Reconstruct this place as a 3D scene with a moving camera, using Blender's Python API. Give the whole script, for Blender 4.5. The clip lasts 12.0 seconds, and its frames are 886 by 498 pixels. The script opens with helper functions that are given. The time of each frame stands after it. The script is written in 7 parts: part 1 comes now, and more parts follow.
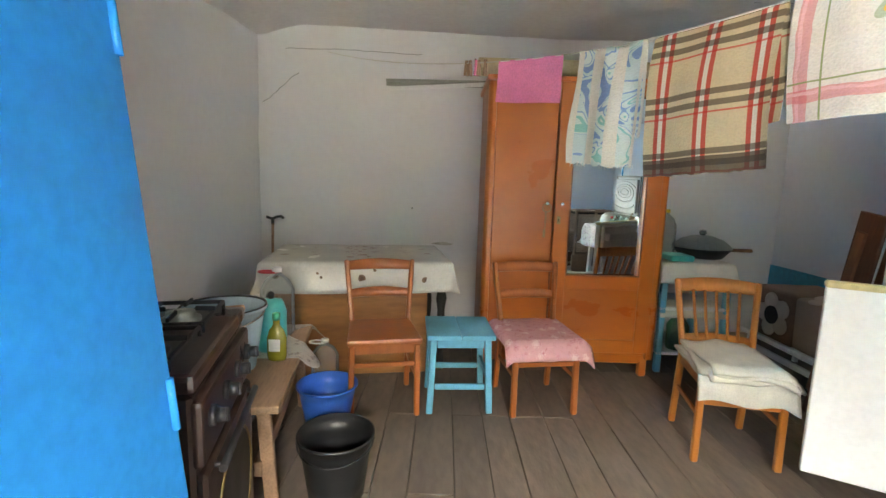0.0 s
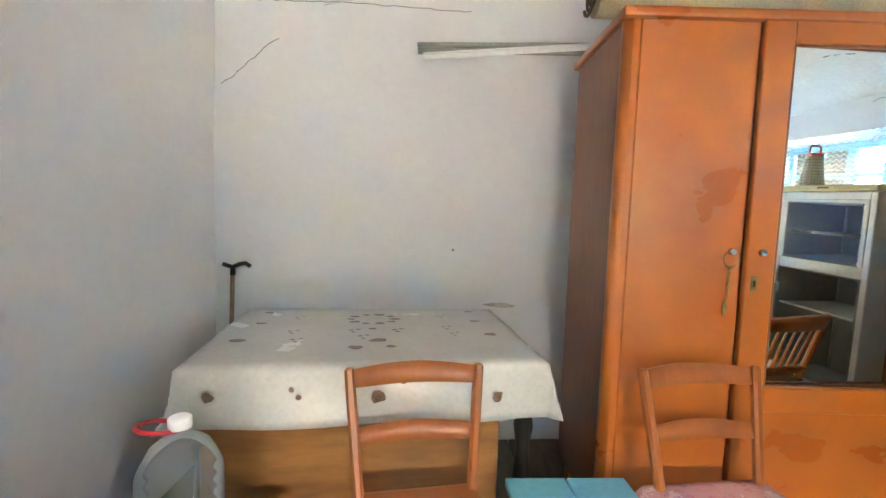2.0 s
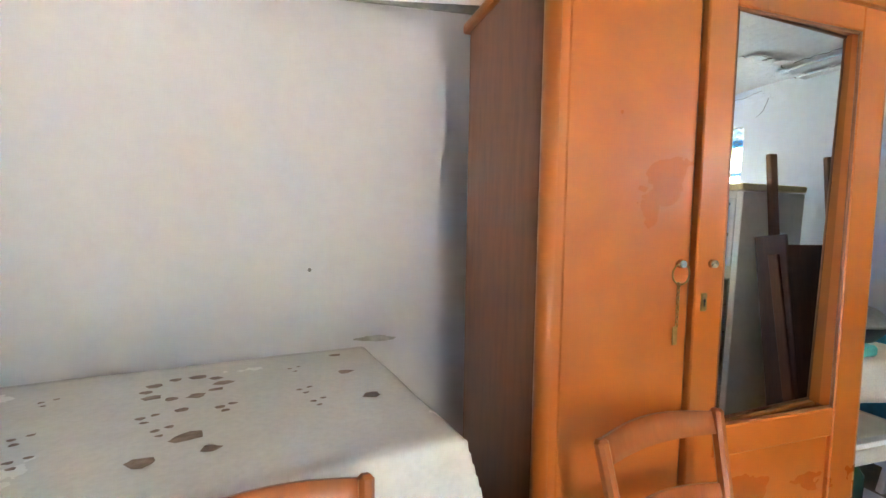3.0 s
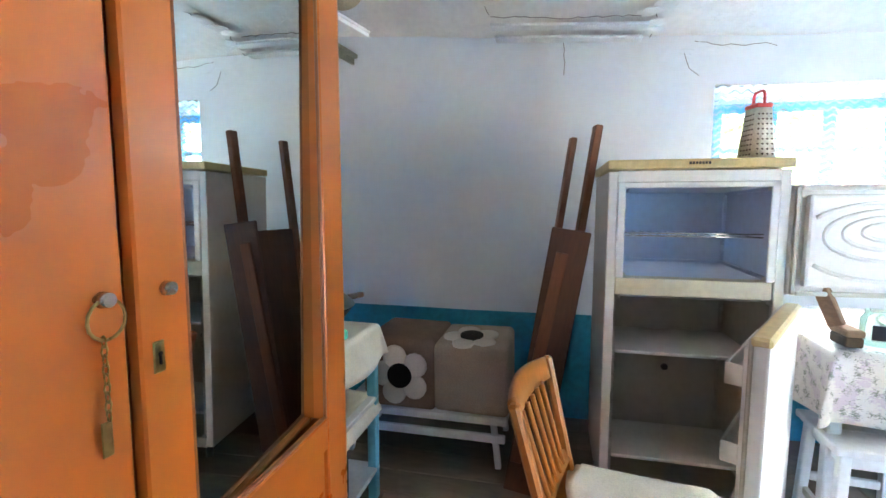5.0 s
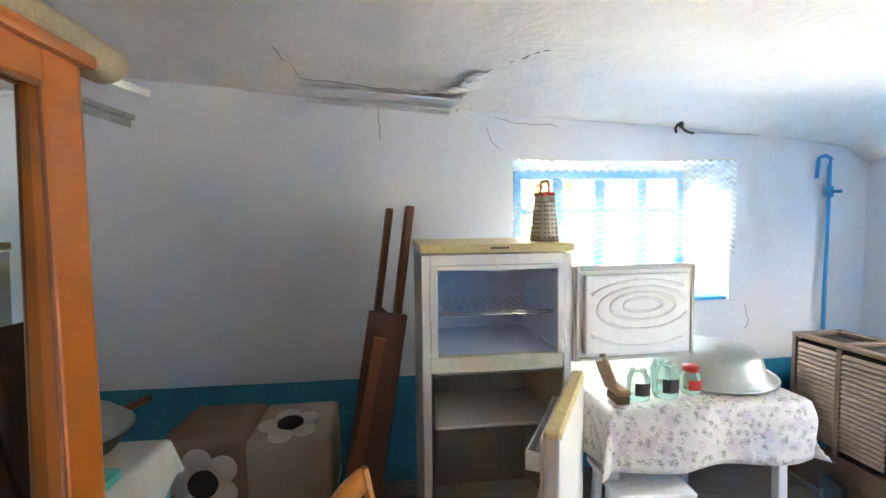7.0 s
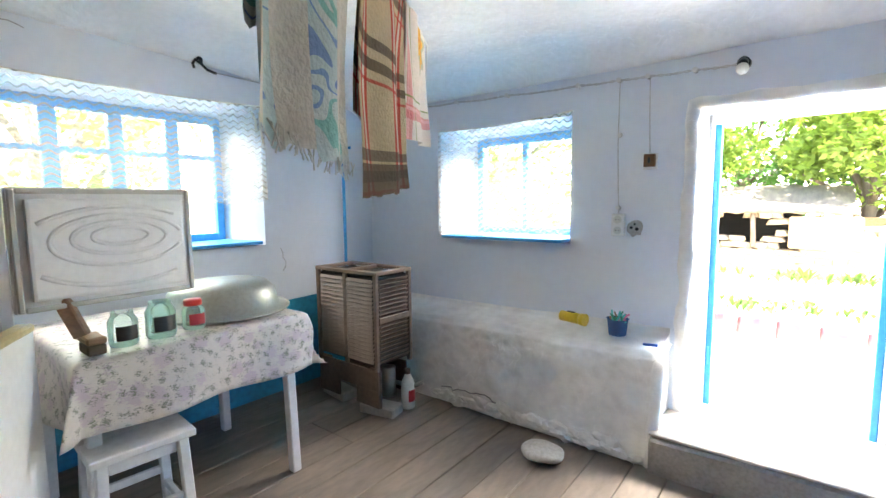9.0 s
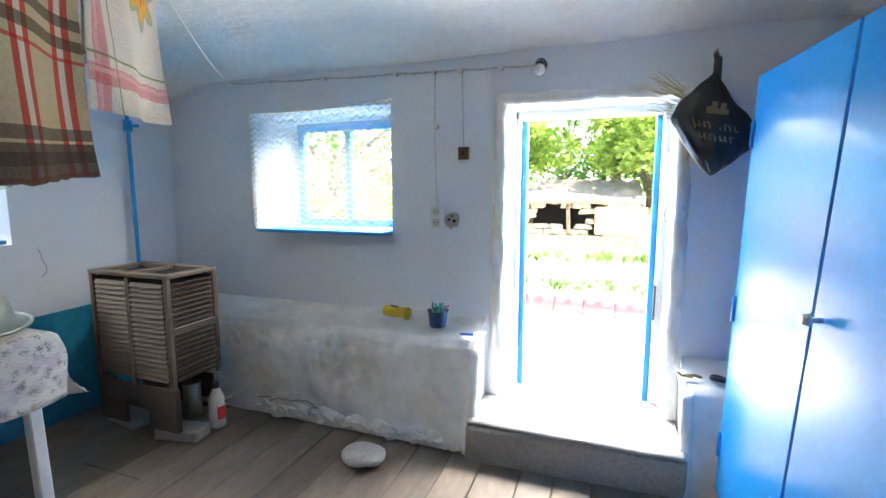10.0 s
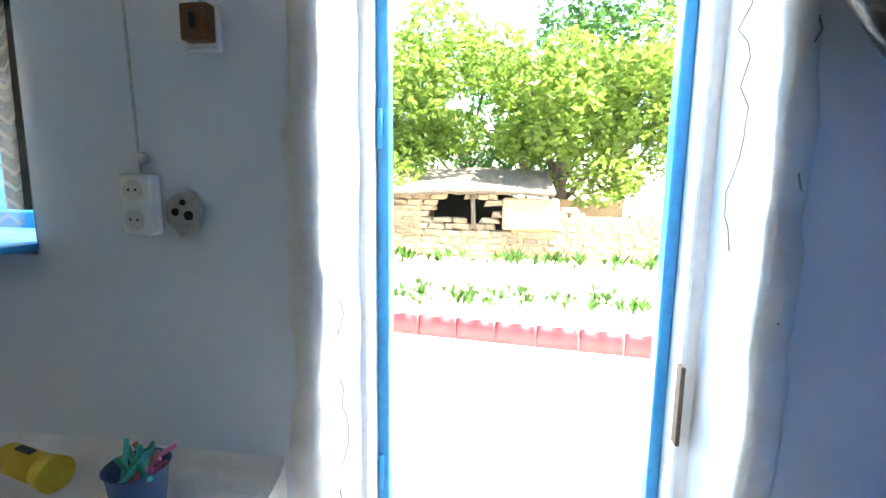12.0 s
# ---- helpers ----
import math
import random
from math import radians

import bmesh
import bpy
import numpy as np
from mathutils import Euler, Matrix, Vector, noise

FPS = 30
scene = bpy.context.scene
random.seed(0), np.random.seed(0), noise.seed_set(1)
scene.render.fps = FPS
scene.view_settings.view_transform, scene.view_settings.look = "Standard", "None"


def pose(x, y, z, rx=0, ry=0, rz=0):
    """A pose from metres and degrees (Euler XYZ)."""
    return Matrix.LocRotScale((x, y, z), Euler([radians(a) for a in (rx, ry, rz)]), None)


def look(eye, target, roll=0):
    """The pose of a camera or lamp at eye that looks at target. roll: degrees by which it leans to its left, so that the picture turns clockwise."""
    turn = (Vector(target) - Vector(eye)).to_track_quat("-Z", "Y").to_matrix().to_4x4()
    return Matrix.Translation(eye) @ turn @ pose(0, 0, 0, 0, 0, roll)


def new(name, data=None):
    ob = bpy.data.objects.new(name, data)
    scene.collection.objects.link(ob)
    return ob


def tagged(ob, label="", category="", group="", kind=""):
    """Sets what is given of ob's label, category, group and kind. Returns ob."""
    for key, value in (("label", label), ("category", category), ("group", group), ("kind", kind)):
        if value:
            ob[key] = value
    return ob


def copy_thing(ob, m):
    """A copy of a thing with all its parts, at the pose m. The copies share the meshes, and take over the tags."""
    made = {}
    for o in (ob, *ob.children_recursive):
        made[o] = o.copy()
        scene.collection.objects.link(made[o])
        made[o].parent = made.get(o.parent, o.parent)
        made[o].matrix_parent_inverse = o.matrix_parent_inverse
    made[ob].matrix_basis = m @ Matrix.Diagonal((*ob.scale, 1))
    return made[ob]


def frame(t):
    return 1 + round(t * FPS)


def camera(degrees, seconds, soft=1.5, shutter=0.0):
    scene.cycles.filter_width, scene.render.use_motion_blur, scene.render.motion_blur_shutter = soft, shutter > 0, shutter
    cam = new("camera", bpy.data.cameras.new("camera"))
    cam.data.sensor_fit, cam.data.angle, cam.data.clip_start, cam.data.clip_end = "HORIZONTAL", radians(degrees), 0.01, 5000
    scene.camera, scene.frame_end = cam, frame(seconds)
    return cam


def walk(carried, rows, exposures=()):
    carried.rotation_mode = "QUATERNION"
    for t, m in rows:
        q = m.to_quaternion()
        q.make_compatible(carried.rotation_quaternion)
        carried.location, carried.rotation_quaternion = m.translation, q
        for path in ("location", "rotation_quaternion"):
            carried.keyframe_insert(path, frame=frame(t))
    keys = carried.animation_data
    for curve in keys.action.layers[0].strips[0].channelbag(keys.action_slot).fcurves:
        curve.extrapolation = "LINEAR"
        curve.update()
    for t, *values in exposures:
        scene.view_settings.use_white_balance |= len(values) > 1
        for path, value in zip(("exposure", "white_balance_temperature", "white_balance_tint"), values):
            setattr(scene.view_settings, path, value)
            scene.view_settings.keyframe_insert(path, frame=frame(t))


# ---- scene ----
cam = camera(87.5, 12.0)
PATH = [
    (0, (0.333, 0.296, 1.274), (0.335, 2.276, 0.993), 1.7),
    (0.5, (0.283, 0.515, 1.237), (0.192, 2.495, 0.97), 1.8),
    (1, (0.233, 0.905, 1.264), (0.089, 2.887, 1.035), 2.0),
    (1.5, (0.129, 1.304, 1.274), (-0.013, 3.29, 1.082), 2.1),
    (2, (0.035, 1.717, 1.28), (0.018, 3.71, 1.105), 1.8),
    (2.5, (0.018, 2.059, 1.303), (0.235, 4.04, 1.13), 1.2),
    (3, (0.031, 2.302, 1.284), (0.622, 4.207, 1.138), 0.9),
    (3.5, (0.283, 2.469, 1.254), (1.275, 4.197, 1.081), 0.2),
    (5.3, (0.51, 2.698, 1.319), (2.482, 2.98, 1.142), -0.4),
    (5.5, (0.521, 2.664, 1.341), (2.503, 2.878, 1.182), -0.8),
    (6, (0.57, 2.636, 1.457), (2.567, 2.647, 1.355), -0.8),
    (6.5, (0.593, 2.617, 1.563), (2.588, 2.497, 1.495), -0.7),
    (6.7, (0.598, 2.613, 1.59), (2.589, 2.448, 1.495), -0.6),
    (8.3, (0.5, 2.345, 1.278), (2.274, 1.43, 1.138), -0.6),
    (8.5, (0.462, 2.256, 1.268), (2.114, 1.139, 1.128), -0.2),
    (9, (0.475, 2.137, 1.305), (1.704, 0.573, 1.101), -0.6),
    (9.5, (0.469, 2.082, 1.306), (1.3, 0.282, 1.05), -0.4),
    (10, (0.38, 1.924, 1.312), (1.061, 0.06, 1.061), 0.0),
    (10.5, (0.381, 1.712, 1.298), (0.944, -0.189, 1.03), 0.1),
    (11, (0.473, 1.297, 1.292), (0.909, -0.636, 1.02), 0.3),
    (11.5, (0.441, 0.863, 1.247), (0.85, -1.078, 0.995), 0.2),
    (12, (0.545, 0.353, 1.215), (0.834, -1.607, 0.937), 0.8),
]
walk(cam, [(t, look(eye, target, roll)) for t, eye, target, roll in PATH], [(0, 6.12, 7550, 11), (0.5, 6.38, 7450, 12), (1.5, 6.82, 7300, 12), (3.5, 7.08, 7100, 17), (5.5, 6.8, 6450, 10), (6.0, 6.63, 6800, 11), (8.4, 6.3, 7400, 13), (9.2, 5.62, 7150, 11), (10.5, 5.25, 6650, 8), (12, 4.55, 6750, 6)])

# ---- light ----
world = bpy.data.worlds.new("sky")
scene.world = world
world.use_nodes = True
wn = world.node_tree
sky = wn.nodes.new("ShaderNodeTexSky")
sky.sky_type, sky.sun_disc = "NISHITA", False
SUN_EL, SUN_AZ = 60.0, 290.0
sky.sun_elevation, sky.sun_rotation = radians(SUN_EL), radians(SUN_AZ)
wn.links.new(sky.outputs[0], wn.nodes["Background"].inputs[0])
wn.nodes["Background"].inputs[1].default_value = 0.06
sun = new("sun", bpy.data.lights.new("sun", "SUN"))
sun.data.energy, sun.data.angle, sun.data.color = 2.6, radians(0.5), (1.0, 0.95, 0.87)
sun_dir = Vector((math.sin(radians(SUN_AZ)) * math.cos(radians(SUN_EL)), math.cos(radians(SUN_AZ)) * math.cos(radians(SUN_EL)), math.sin(radians(SUN_EL))))
sun.matrix_world = look(sun_dir * 30, (0, 0, 0))
tagged(sun, kind="structure")


def sky_lamp(name, at, towards, w, h, watts):
    """An added area lamp outside above an opening, standing in for the sky's light."""
    lamp = new(name, bpy.data.lights.new(name, "AREA"))
    lamp.data.shape, lamp.data.size, lamp.data.size_y, lamp.data.energy, lamp.data.color = "RECTANGLE", w, h, watts, (1.0, 0.97, 0.93)
    lamp.matrix_world = look(at, towards)
    return tagged(lamp, kind="structure")


# Unseen fill lamps above the lintels that brighten the room beyond the sky itself.
sky_lamp("door_sky_light", (0.52, -1.32, 2.12), (0.57, -0.55, 1.45), 0.75, 0.75, 8)
sky_lamp("south_window_sky_light", (2.04, -1.18, 2.08), (2.04, -0.60, 1.45), 0.8, 0.6, 6)
sky_lamp("east_window_sky_light", (4.12, 1.15, 2.15), (3.5, 1.15, 1.5), 1.15, 0.6, 3.5)


# ---- materials ----
def mat(name, col, rough=0.6, metal=0.0, var=0.12, scale=6.0, fine=60.0, bump=0.15, second=None, amount=0.5, spec=0.5, stretch=None, random_tint=0.0, coat=0.0, grain=0.5):
    """A surface with colour variation at two sizes, roughness variation and fine relief."""
    m = bpy.data.materials.new(name)
    m.use_nodes = True
    nt = m.node_tree
    N, L = nt.nodes, nt.links
    b = N["Principled BSDF"]
    tc = N.new("ShaderNodeTexCoord")
    vec = tc.outputs["Object"]
    if stretch:
        mp = N.new("ShaderNodeMapping")
        mp.inputs["Scale"].default_value = stretch
        L.new(vec, mp.inputs[0])
        vec = mp.outputs[0]
    n1, n2 = N.new("ShaderNodeTexNoise"), N.new("ShaderNodeTexNoise")
    n1.inputs["Scale"].default_value, n2.inputs["Scale"].default_value = scale, fine
    n1.inputs["Detail"].default_value, n2.inputs["Detail"].default_value = 5.0, 3.0
    L.new(vec, n1.inputs["Vector"]), L.new(vec, n2.inputs["Vector"])
    ramp = N.new("ShaderNodeValToRGB")
    lo = tuple(c * (1 - var) for c in col) if second is None else second
    ramp.color_ramp.elements[0].color, ramp.color_ramp.elements[1].color = (*lo, 1), (*col, 1)
    ramp.color_ramp.elements[0].position, ramp.color_ramp.elements[1].position = 0.5 - amount * 0.5, 0.5 + amount * 0.2
    L.new(n1.outputs[0], ramp.inputs[0])
    mul = N.new("ShaderNodeMix")
    mul.data_type, mul.blend_type = "RGBA", "MULTIPLY"
    mul.inputs["Factor"].default_value = grain * min(1.0, var * 4)
    r2 = N.new("ShaderNodeValToRGB")
    r2.color_ramp.elements[0].color, r2.color_ramp.elements[0].position, r2.color_ramp.elements[1].position = (0.55, 0.55, 0.55, 1), 0.3, 0.62
    L.new(n2.outputs[0], r2.inputs[0])
    L.new(ramp.outputs[0], mul.inputs["A"]), L.new(r2.outputs[0], mul.inputs["B"])
    out = mul.outputs["Result"]
    if random_tint:
        oi = N.new("ShaderNodeObjectInfo")
        hs = N.new("ShaderNodeHueSaturation")
        mr = N.new("ShaderNodeMapRange")
        mr.inputs["To Min"].default_value, mr.inputs["To Max"].default_value = 1 - random_tint, 1 + random_tint
        L.new(oi.outputs["Random"], mr.inputs["Value"]), L.new(mr.outputs[0], hs.inputs["Value"]), L.new(out, hs.inputs["Color"])
        out = hs.outputs[0]
    L.new(out, b.inputs["Base Color"])
    mr2 = N.new("ShaderNodeMapRange")
    mr2.inputs["To Min"].default_value, mr2.inputs["To Max"].default_value = max(0.02, rough - 0.1), min(1, rough + 0.1)
    L.new(n1.outputs[0], mr2.inputs["Value"]), L.new(mr2.outputs[0], b.inputs["Roughness"])
    b.inputs["Metallic"].default_value, b.inputs["Specular IOR Level"].default_value, b.inputs["Coat Weight"].default_value = metal, spec, coat
    b.inputs["Coat Roughness"].default_value = 0.28
    if bump:
        bp = N.new("ShaderNodeBump")
        bp.inputs["Strength"].default_value, bp.inputs["Distance"].default_value = bump, 0.01
        add = N.new("ShaderNodeMath")
        add.operation = "ADD"
        L.new(n1.outputs[0], add.inputs[0]), L.new(n2.outputs[0], add.inputs[1])
        L.new(add.outputs[0], bp.inputs["Height"]), L.new(bp.outputs[0], b.inputs["Normal"])
    return m


def sheer(name, col, opacity, line, period=0.036, rough=0.7, trans=0.6):
    """Thin net: part open, part translucent, with woven rows of small waves that are denser."""
    m = bpy.data.materials.new(name)
    m.use_nodes = True
    N, L = m.node_tree.nodes, m.node_tree.links
    N.remove(N["Principled BSDF"])
    df, tl, tr = N.new("ShaderNodeBsdfDiffuse"), N.new("ShaderNodeBsdfTranslucent"), N.new("ShaderNodeBsdfTransparent")
    df.inputs[0].default_value = tl.inputs[0].default_value = (*col, 1)
    a, b = N.new("ShaderNodeMixShader"), N.new("ShaderNodeMixShader")
    a.inputs[0].default_value = trans
    L.new(df.outputs[0], a.inputs[1]), L.new(tl.outputs[0], a.inputs[2])

    def calc(op, x, y=None, z=None):
        k = N.new("ShaderNodeMath")
        k.operation = op
        for socket, value in zip(k.inputs, (x, y, z)):
            if value is None:
                continue
            if isinstance(value, (int, float)):
                socket.default_value = value
            else:
                L.new(value, socket)
        return k.outputs[0]
    tc, sep = N.new("ShaderNodeTexCoord"), N.new("ShaderNodeSeparateXYZ")
    L.new(tc.outputs["Object"], sep.inputs[0])
    along = calc("ADD", sep.outputs[0], sep.outputs[1])
    swing = calc("MULTIPLY", calc("SINE", calc("MULTIPLY", along, 110.0)), 0.008)
    rows = calc("SINE", calc("MULTIPLY", calc("ADD", sep.outputs[2], swing), 6.2832 / period))
    mr = N.new("ShaderNodeMapRange")
    mr.inputs["From Min"].default_value, mr.inputs["From Max"].default_value = 0.45, 0.8
    mr.inputs["To Min"].default_value, mr.inputs["To Max"].default_value = opacity, line
    L.new(rows, mr.inputs["Value"])
    L.new(mr.outputs[0], b.inputs[0]), L.new(tr.outputs[0], b.inputs[1]), L.new(a.outputs[0], b.inputs[2])
    L.new(b.outputs[0], N["Material Output"].inputs[0])
    return m


def glassy(name, col=(1, 1, 1), rough=0.02, ior=1.3, alpha=0.25):
    """Thin clear glass or plastic: mostly open, with real gloss on it."""
    m = bpy.data.materials.new(name)
    m.use_nodes = True
    N, L = m.node_tree.nodes, m.node_tree.links
    b = N["Principled BSDF"]
    b.inputs["Base Color"].default_value, b.inputs["Roughness"].default_value = (*col, 1), rough
    tr, mx, fr, ad = N.new("ShaderNodeBsdfTransparent"), N.new("ShaderNodeMixShader"), N.new("ShaderNodeFresnel"), N.new("ShaderNodeMath")
    tr.inputs[0].default_value = (*[0.5 + 0.5 * c for c in col], 1)
    fr.inputs[0].default_value = ior
    ad.operation, ad.inputs[1].default_value, ad.use_clamp = "ADD", alpha, True
    L.new(fr.outputs[0], ad.inputs[0]), L.new(ad.outputs[0], mx.inputs[0])
    L.new(tr.outputs[0], mx.inputs[1]), L.new(b.outputs[0], mx.inputs[2]), L.new(mx.outputs[0], N["Material Output"].inputs[0])
    return m


def flaky(m):
    """Adds old brushed lime: overlapping flakes and pits on the plaster's relief."""
    N, L = m.node_tree.nodes, m.node_tree.links
    b = N["Principled BSDF"]
    old = b.inputs["Normal"].links[0].from_socket
    tc, no, ad, vo = N.new("ShaderNodeTexCoord"), N.new("ShaderNodeTexNoise"), N.new("ShaderNodeMix"), N.new("ShaderNodeTexVoronoi")
    no.inputs["Scale"].default_value, no.inputs["Detail"].default_value = 7.0, 4.0
    ad.data_type, ad.blend_type = "RGBA", "ADD"
    ad.inputs["Factor"].default_value = 0.35
    vo.inputs["Scale"].default_value = 9.0
    bp = N.new("ShaderNodeBump")
    bp.inputs["Strength"].default_value, bp.inputs["Distance"].default_value = 0.9, 0.025
    L.new(tc.outputs["Object"], no.inputs["Vector"]), L.new(tc.outputs["Object"], ad.inputs["A"]), L.new(no.outputs["Color"], ad.inputs["B"])
    L.new(ad.outputs["Result"], vo.inputs["Vector"]), L.new(vo.outputs["Color"], bp.inputs["Height"])
    L.new(old, bp.inputs["Normal"]), L.new(bp.outputs[0], b.inputs["Normal"])
    return m


M_WALL = mat("whitewash", (0.83, 0.83, 0.84), 0.9, var=0.05, scale=0.8, fine=22, bump=0.10, spec=0.2, grain=0.25)
M_WALLB = mat("bluish_whitewash", (0.74, 0.78, 0.84), 0.9, var=0.06, scale=0.9, fine=22, bump=0.13, spec=0.2, grain=0.25)
M_CEIL = flaky(mat("rough_ceiling_plaster", (0.82, 0.81, 0.80), 0.95, var=0.08, scale=2.2, fine=26, bump=0.5, spec=0.2, grain=0.4))
M_LEDGE = flaky(mat("worn_plaster", (0.85, 0.84, 0.82), 0.95, var=0.15, scale=4.5, fine=16, bump=0.6, second=(0.72, 0.69, 0.65), amount=0.5, spec=0.2, grain=0.35))
M_DADO = mat("turquoise_oil_paint", (0.02, 0.33, 0.53), 0.45, var=0.25, scale=4, fine=30, bump=0.25)
M_BLUE = mat("blue_gloss_paint", (0.012, 0.28, 0.74), 0.24, var=0.10, scale=2.0, fine=40, bump=0.012, spec=0.24)
M_TRIMB = mat("bright_blue_paint", (0.03, 0.36, 0.75), 0.4, var=0.15, scale=8, fine=50, bump=0.2)
M_FLOOR = mat("worn_floor_boards", (0.21, 0.168, 0.132), 0.55, var=0.3, scale=2.6, fine=14, bump=0.25, second=(0.105, 0.083, 0.066), amount=0.7, stretch=(2.2, 0.8, 1), random_tint=0.18)
M_UNDER = mat("dark_gap", (0.04, 0.033, 0.028), 0.95)
M_STEP = mat("grey_concrete_step", (0.34, 0.32, 0.29), 0.85, var=0.25, scale=5, fine=60, bump=0.3)
M_STEPT = mat("worn_white_step", (0.54, 0.52, 0.49), 0.8, var=0.2, scale=4, fine=40, bump=0.3)
M_WARD = mat("orange_varnished_wood", (0.58, 0.165, 0.022), 0.3, var=0.2, scale=2.2, fine=9, bump=0.015, second=(0.40, 0.085, 0.018), amount=0.75, stretch=(1.0, 1.0, 1.5), coat=0.3, grain=0.1)
M_WARDS = mat("brown_wardrobe_side", (0.32, 0.115, 0.052), 0.4, var=0.2, scale=3, fine=12, bump=0.04, stretch=(3, 3, 0.5))
M_CHAIR = mat("chair_wood", (0.42, 0.125, 0.033), 0.36, var=0.25, scale=3, fine=18, bump=0.03, stretch=(4, 4, 0.8), coat=0.2, grain=0.2)
M_CHAIR2 = mat("light_chair_wood", (0.53, 0.19, 0.038), 0.38, var=0.25, scale=3, fine=18, bump=0.03, stretch=(4, 4, 0.8), coat=0.2, grain=0.25)
M_PLY = mat("plywood", (0.44, 0.20, 0.06), 0.4, var=0.35, scale=2.4, fine=9, bump=0.05, second=(0.16, 0.055, 0.018), amount=0.8, stretch=(0.9, 3, 4), coat=0.2)
M_RAW = mat("raw_board", (0.36, 0.22, 0.13), 0.75, var=0.3, scale=3, fine=20, bump=0.2, stretch=(5, 0.7, 5))
M_STOOL = mat("light_blue_paint", (0.13, 0.45, 0.62), 0.45, var=0.12, scale=6, fine=50, bump=0.12)
M_WHITE = mat("white_enamel", (0.86, 0.87, 0.86), 0.45, var=0.06, scale=3, fine=40, bump=0.03)
M_FRIN = mat("pale_blue_plastic", (0.64, 0.75, 0.92), 0.35, var=0.08, scale=4, fine=30, bump=0.03)
M_FRLOW = mat("grey_white_liner", (0.55, 0.55, 0.50), 0.4, var=0.1, scale=3, fine=30, bump=0.03)
M_YEL = mat("yellowed_plastic", (0.72, 0.60, 0.30), 0.4, var=0.15, scale=6, fine=40, bump=0.05)
M_FRDIV = mat("stained_white_plastic", (0.74, 0.70, 0.56), 0.4, var=0.1, scale=9, fine=40, bump=0.03)
M_WPAINT = mat("white_painted_wood", (0.76, 0.78, 0.80), 0.45, var=0.1, scale=5, fine=40, bump=0.12)
M_OIL = mat("brown_enamel", (0.036, 0.02, 0.016), 0.3, var=0.2, scale=5, fine=50, bump=0.04)
M_BLACK = mat("black_iron", (0.02, 0.019, 0.018), 0.5, var=0.3, scale=12, fine=70, bump=0.1)
M_BLKP = mat("black_plastic", (0.016, 0.018, 0.02), 0.4, var=0.2, scale=10, fine=50, bump=0.05)
M_BLUEP = mat("blue_plastic", (0.03, 0.14, 0.58), 0.35, var=0.1, scale=8, fine=50, bump=0.03)
M_STEEL = mat("chrome", (0.62, 0.60, 0.56), 0.25, metal=1.0, var=0.15, scale=20, fine=90, bump=0.03)
M_ALU = mat("aluminium", (0.40, 0.41, 0.37), 0.42, metal=0.9, var=0.15, scale=6, fine=60, bump=0.06)
M_TIN = mat("dull_tin", (0.76, 0.71, 0.60), 0.5, metal=0.1, var=0.2, scale=30, fine=90, bump=0.05)
M_BRASS = mat("old_brass", (0.40, 0.30, 0.14), 0.35, metal=1.0, var=0.25, scale=20, fine=80)
M_RUST = mat("dirty_grey_brown_metal", (0.185, 0.138, 0.105), 0.6, var=0.35, scale=4, fine=40, bump=0.15, second=(0.10, 0.065, 0.045), amount=0.5)
M_RUSTD = mat("rusty_brown_metal", (0.12, 0.078, 0.056), 0.7, var=0.35, scale=5, fine=40, bump=0.2)
# Near-black for openings and recesses: the shade inside them is put in the colour.
M_DARK = mat("hole_shade_black", (0.012, 0.011, 0.01), 0.9)
M_BROWN = mat("dark_brown_board", (0.105, 0.04, 0.022), 0.45, var=0.3, scale=3, fine=20, bump=0.06, stretch=(4, 4, 0.7))
M_POST = mat("reddish_brown_wood", (0.20, 0.07, 0.03), 0.45, var=0.3, scale=3, fine=22, bump=0.06, stretch=(4, 4, 0.7))
M_POUF = mat("brown_plush", (0.25, 0.17, 0.125), 0.95, var=0.2, scale=8, fine=140, bump=0.5, spec=0.1)
M_BEIGE = mat("beige_plush", (0.46, 0.37, 0.29), 0.95, var=0.15, scale=8, fine=140, bump=0.5, spec=0.1)
M_CREAM = mat("cream_plush", (0.68, 0.62, 0.55), 0.95, var=0.12, scale=8, fine=140, bump=0.5, spec=0.1)
M_LINEN = mat("white_linen", (0.74, 0.72, 0.64), 0.95, var=0.15, scale=9, fine=200, bump=0.3, spec=0.1)
M_PINK = mat("pink_cloth", (0.84, 0.25, 0.42), 0.9, var=0.18, scale=7, fine=160, bump=0.3, spec=0.1)
M_BLKBAG = mat("black_bag_plastic", (0.016, 0.016, 0.016), 0.36, var=0.3, scale=14, fine=30, bump=0.6)
M_GOLD = mat("gold_print", (0.24, 0.19, 0.09), 0.45, var=0.2)
M_YELP = mat("yellow_plastic", (0.72, 0.49, 0.03), 0.4, var=0.12, scale=12, fine=60, bump=0.05)
M_RED = mat("red_plastic", (0.55, 0.03, 0.03), 0.35, var=0.1)
M_GREENP = mat("green_plastic", (0.02, 0.28, 0.16), 0.4, var=0.1)
M_TURQ = mat("turquoise_plastic", (0.06, 0.50, 0.47), 0.4, var=0.1)
M_PORC = mat("white_porcelain", (0.76, 0.76, 0.74), 0.25, var=0.1)
M_BAKE = mat("brown_bakelite", (0.16, 0.065, 0.02), 0.35, var=0.2)
M_WIRE = mat("grey_twisted_wire", (0.60, 0.60, 0.60), 0.8, var=0.3)
M_STONE = mat("grey_stone", (0.42, 0.40, 0.37), 0.85, var=0.2, scale=8, fine=60, bump=0.3)
M_BRICKG = mat("grey_white_brick", (0.45, 0.42, 0.39), 0.9, var=0.2, scale=8, fine=60, bump=0.4)
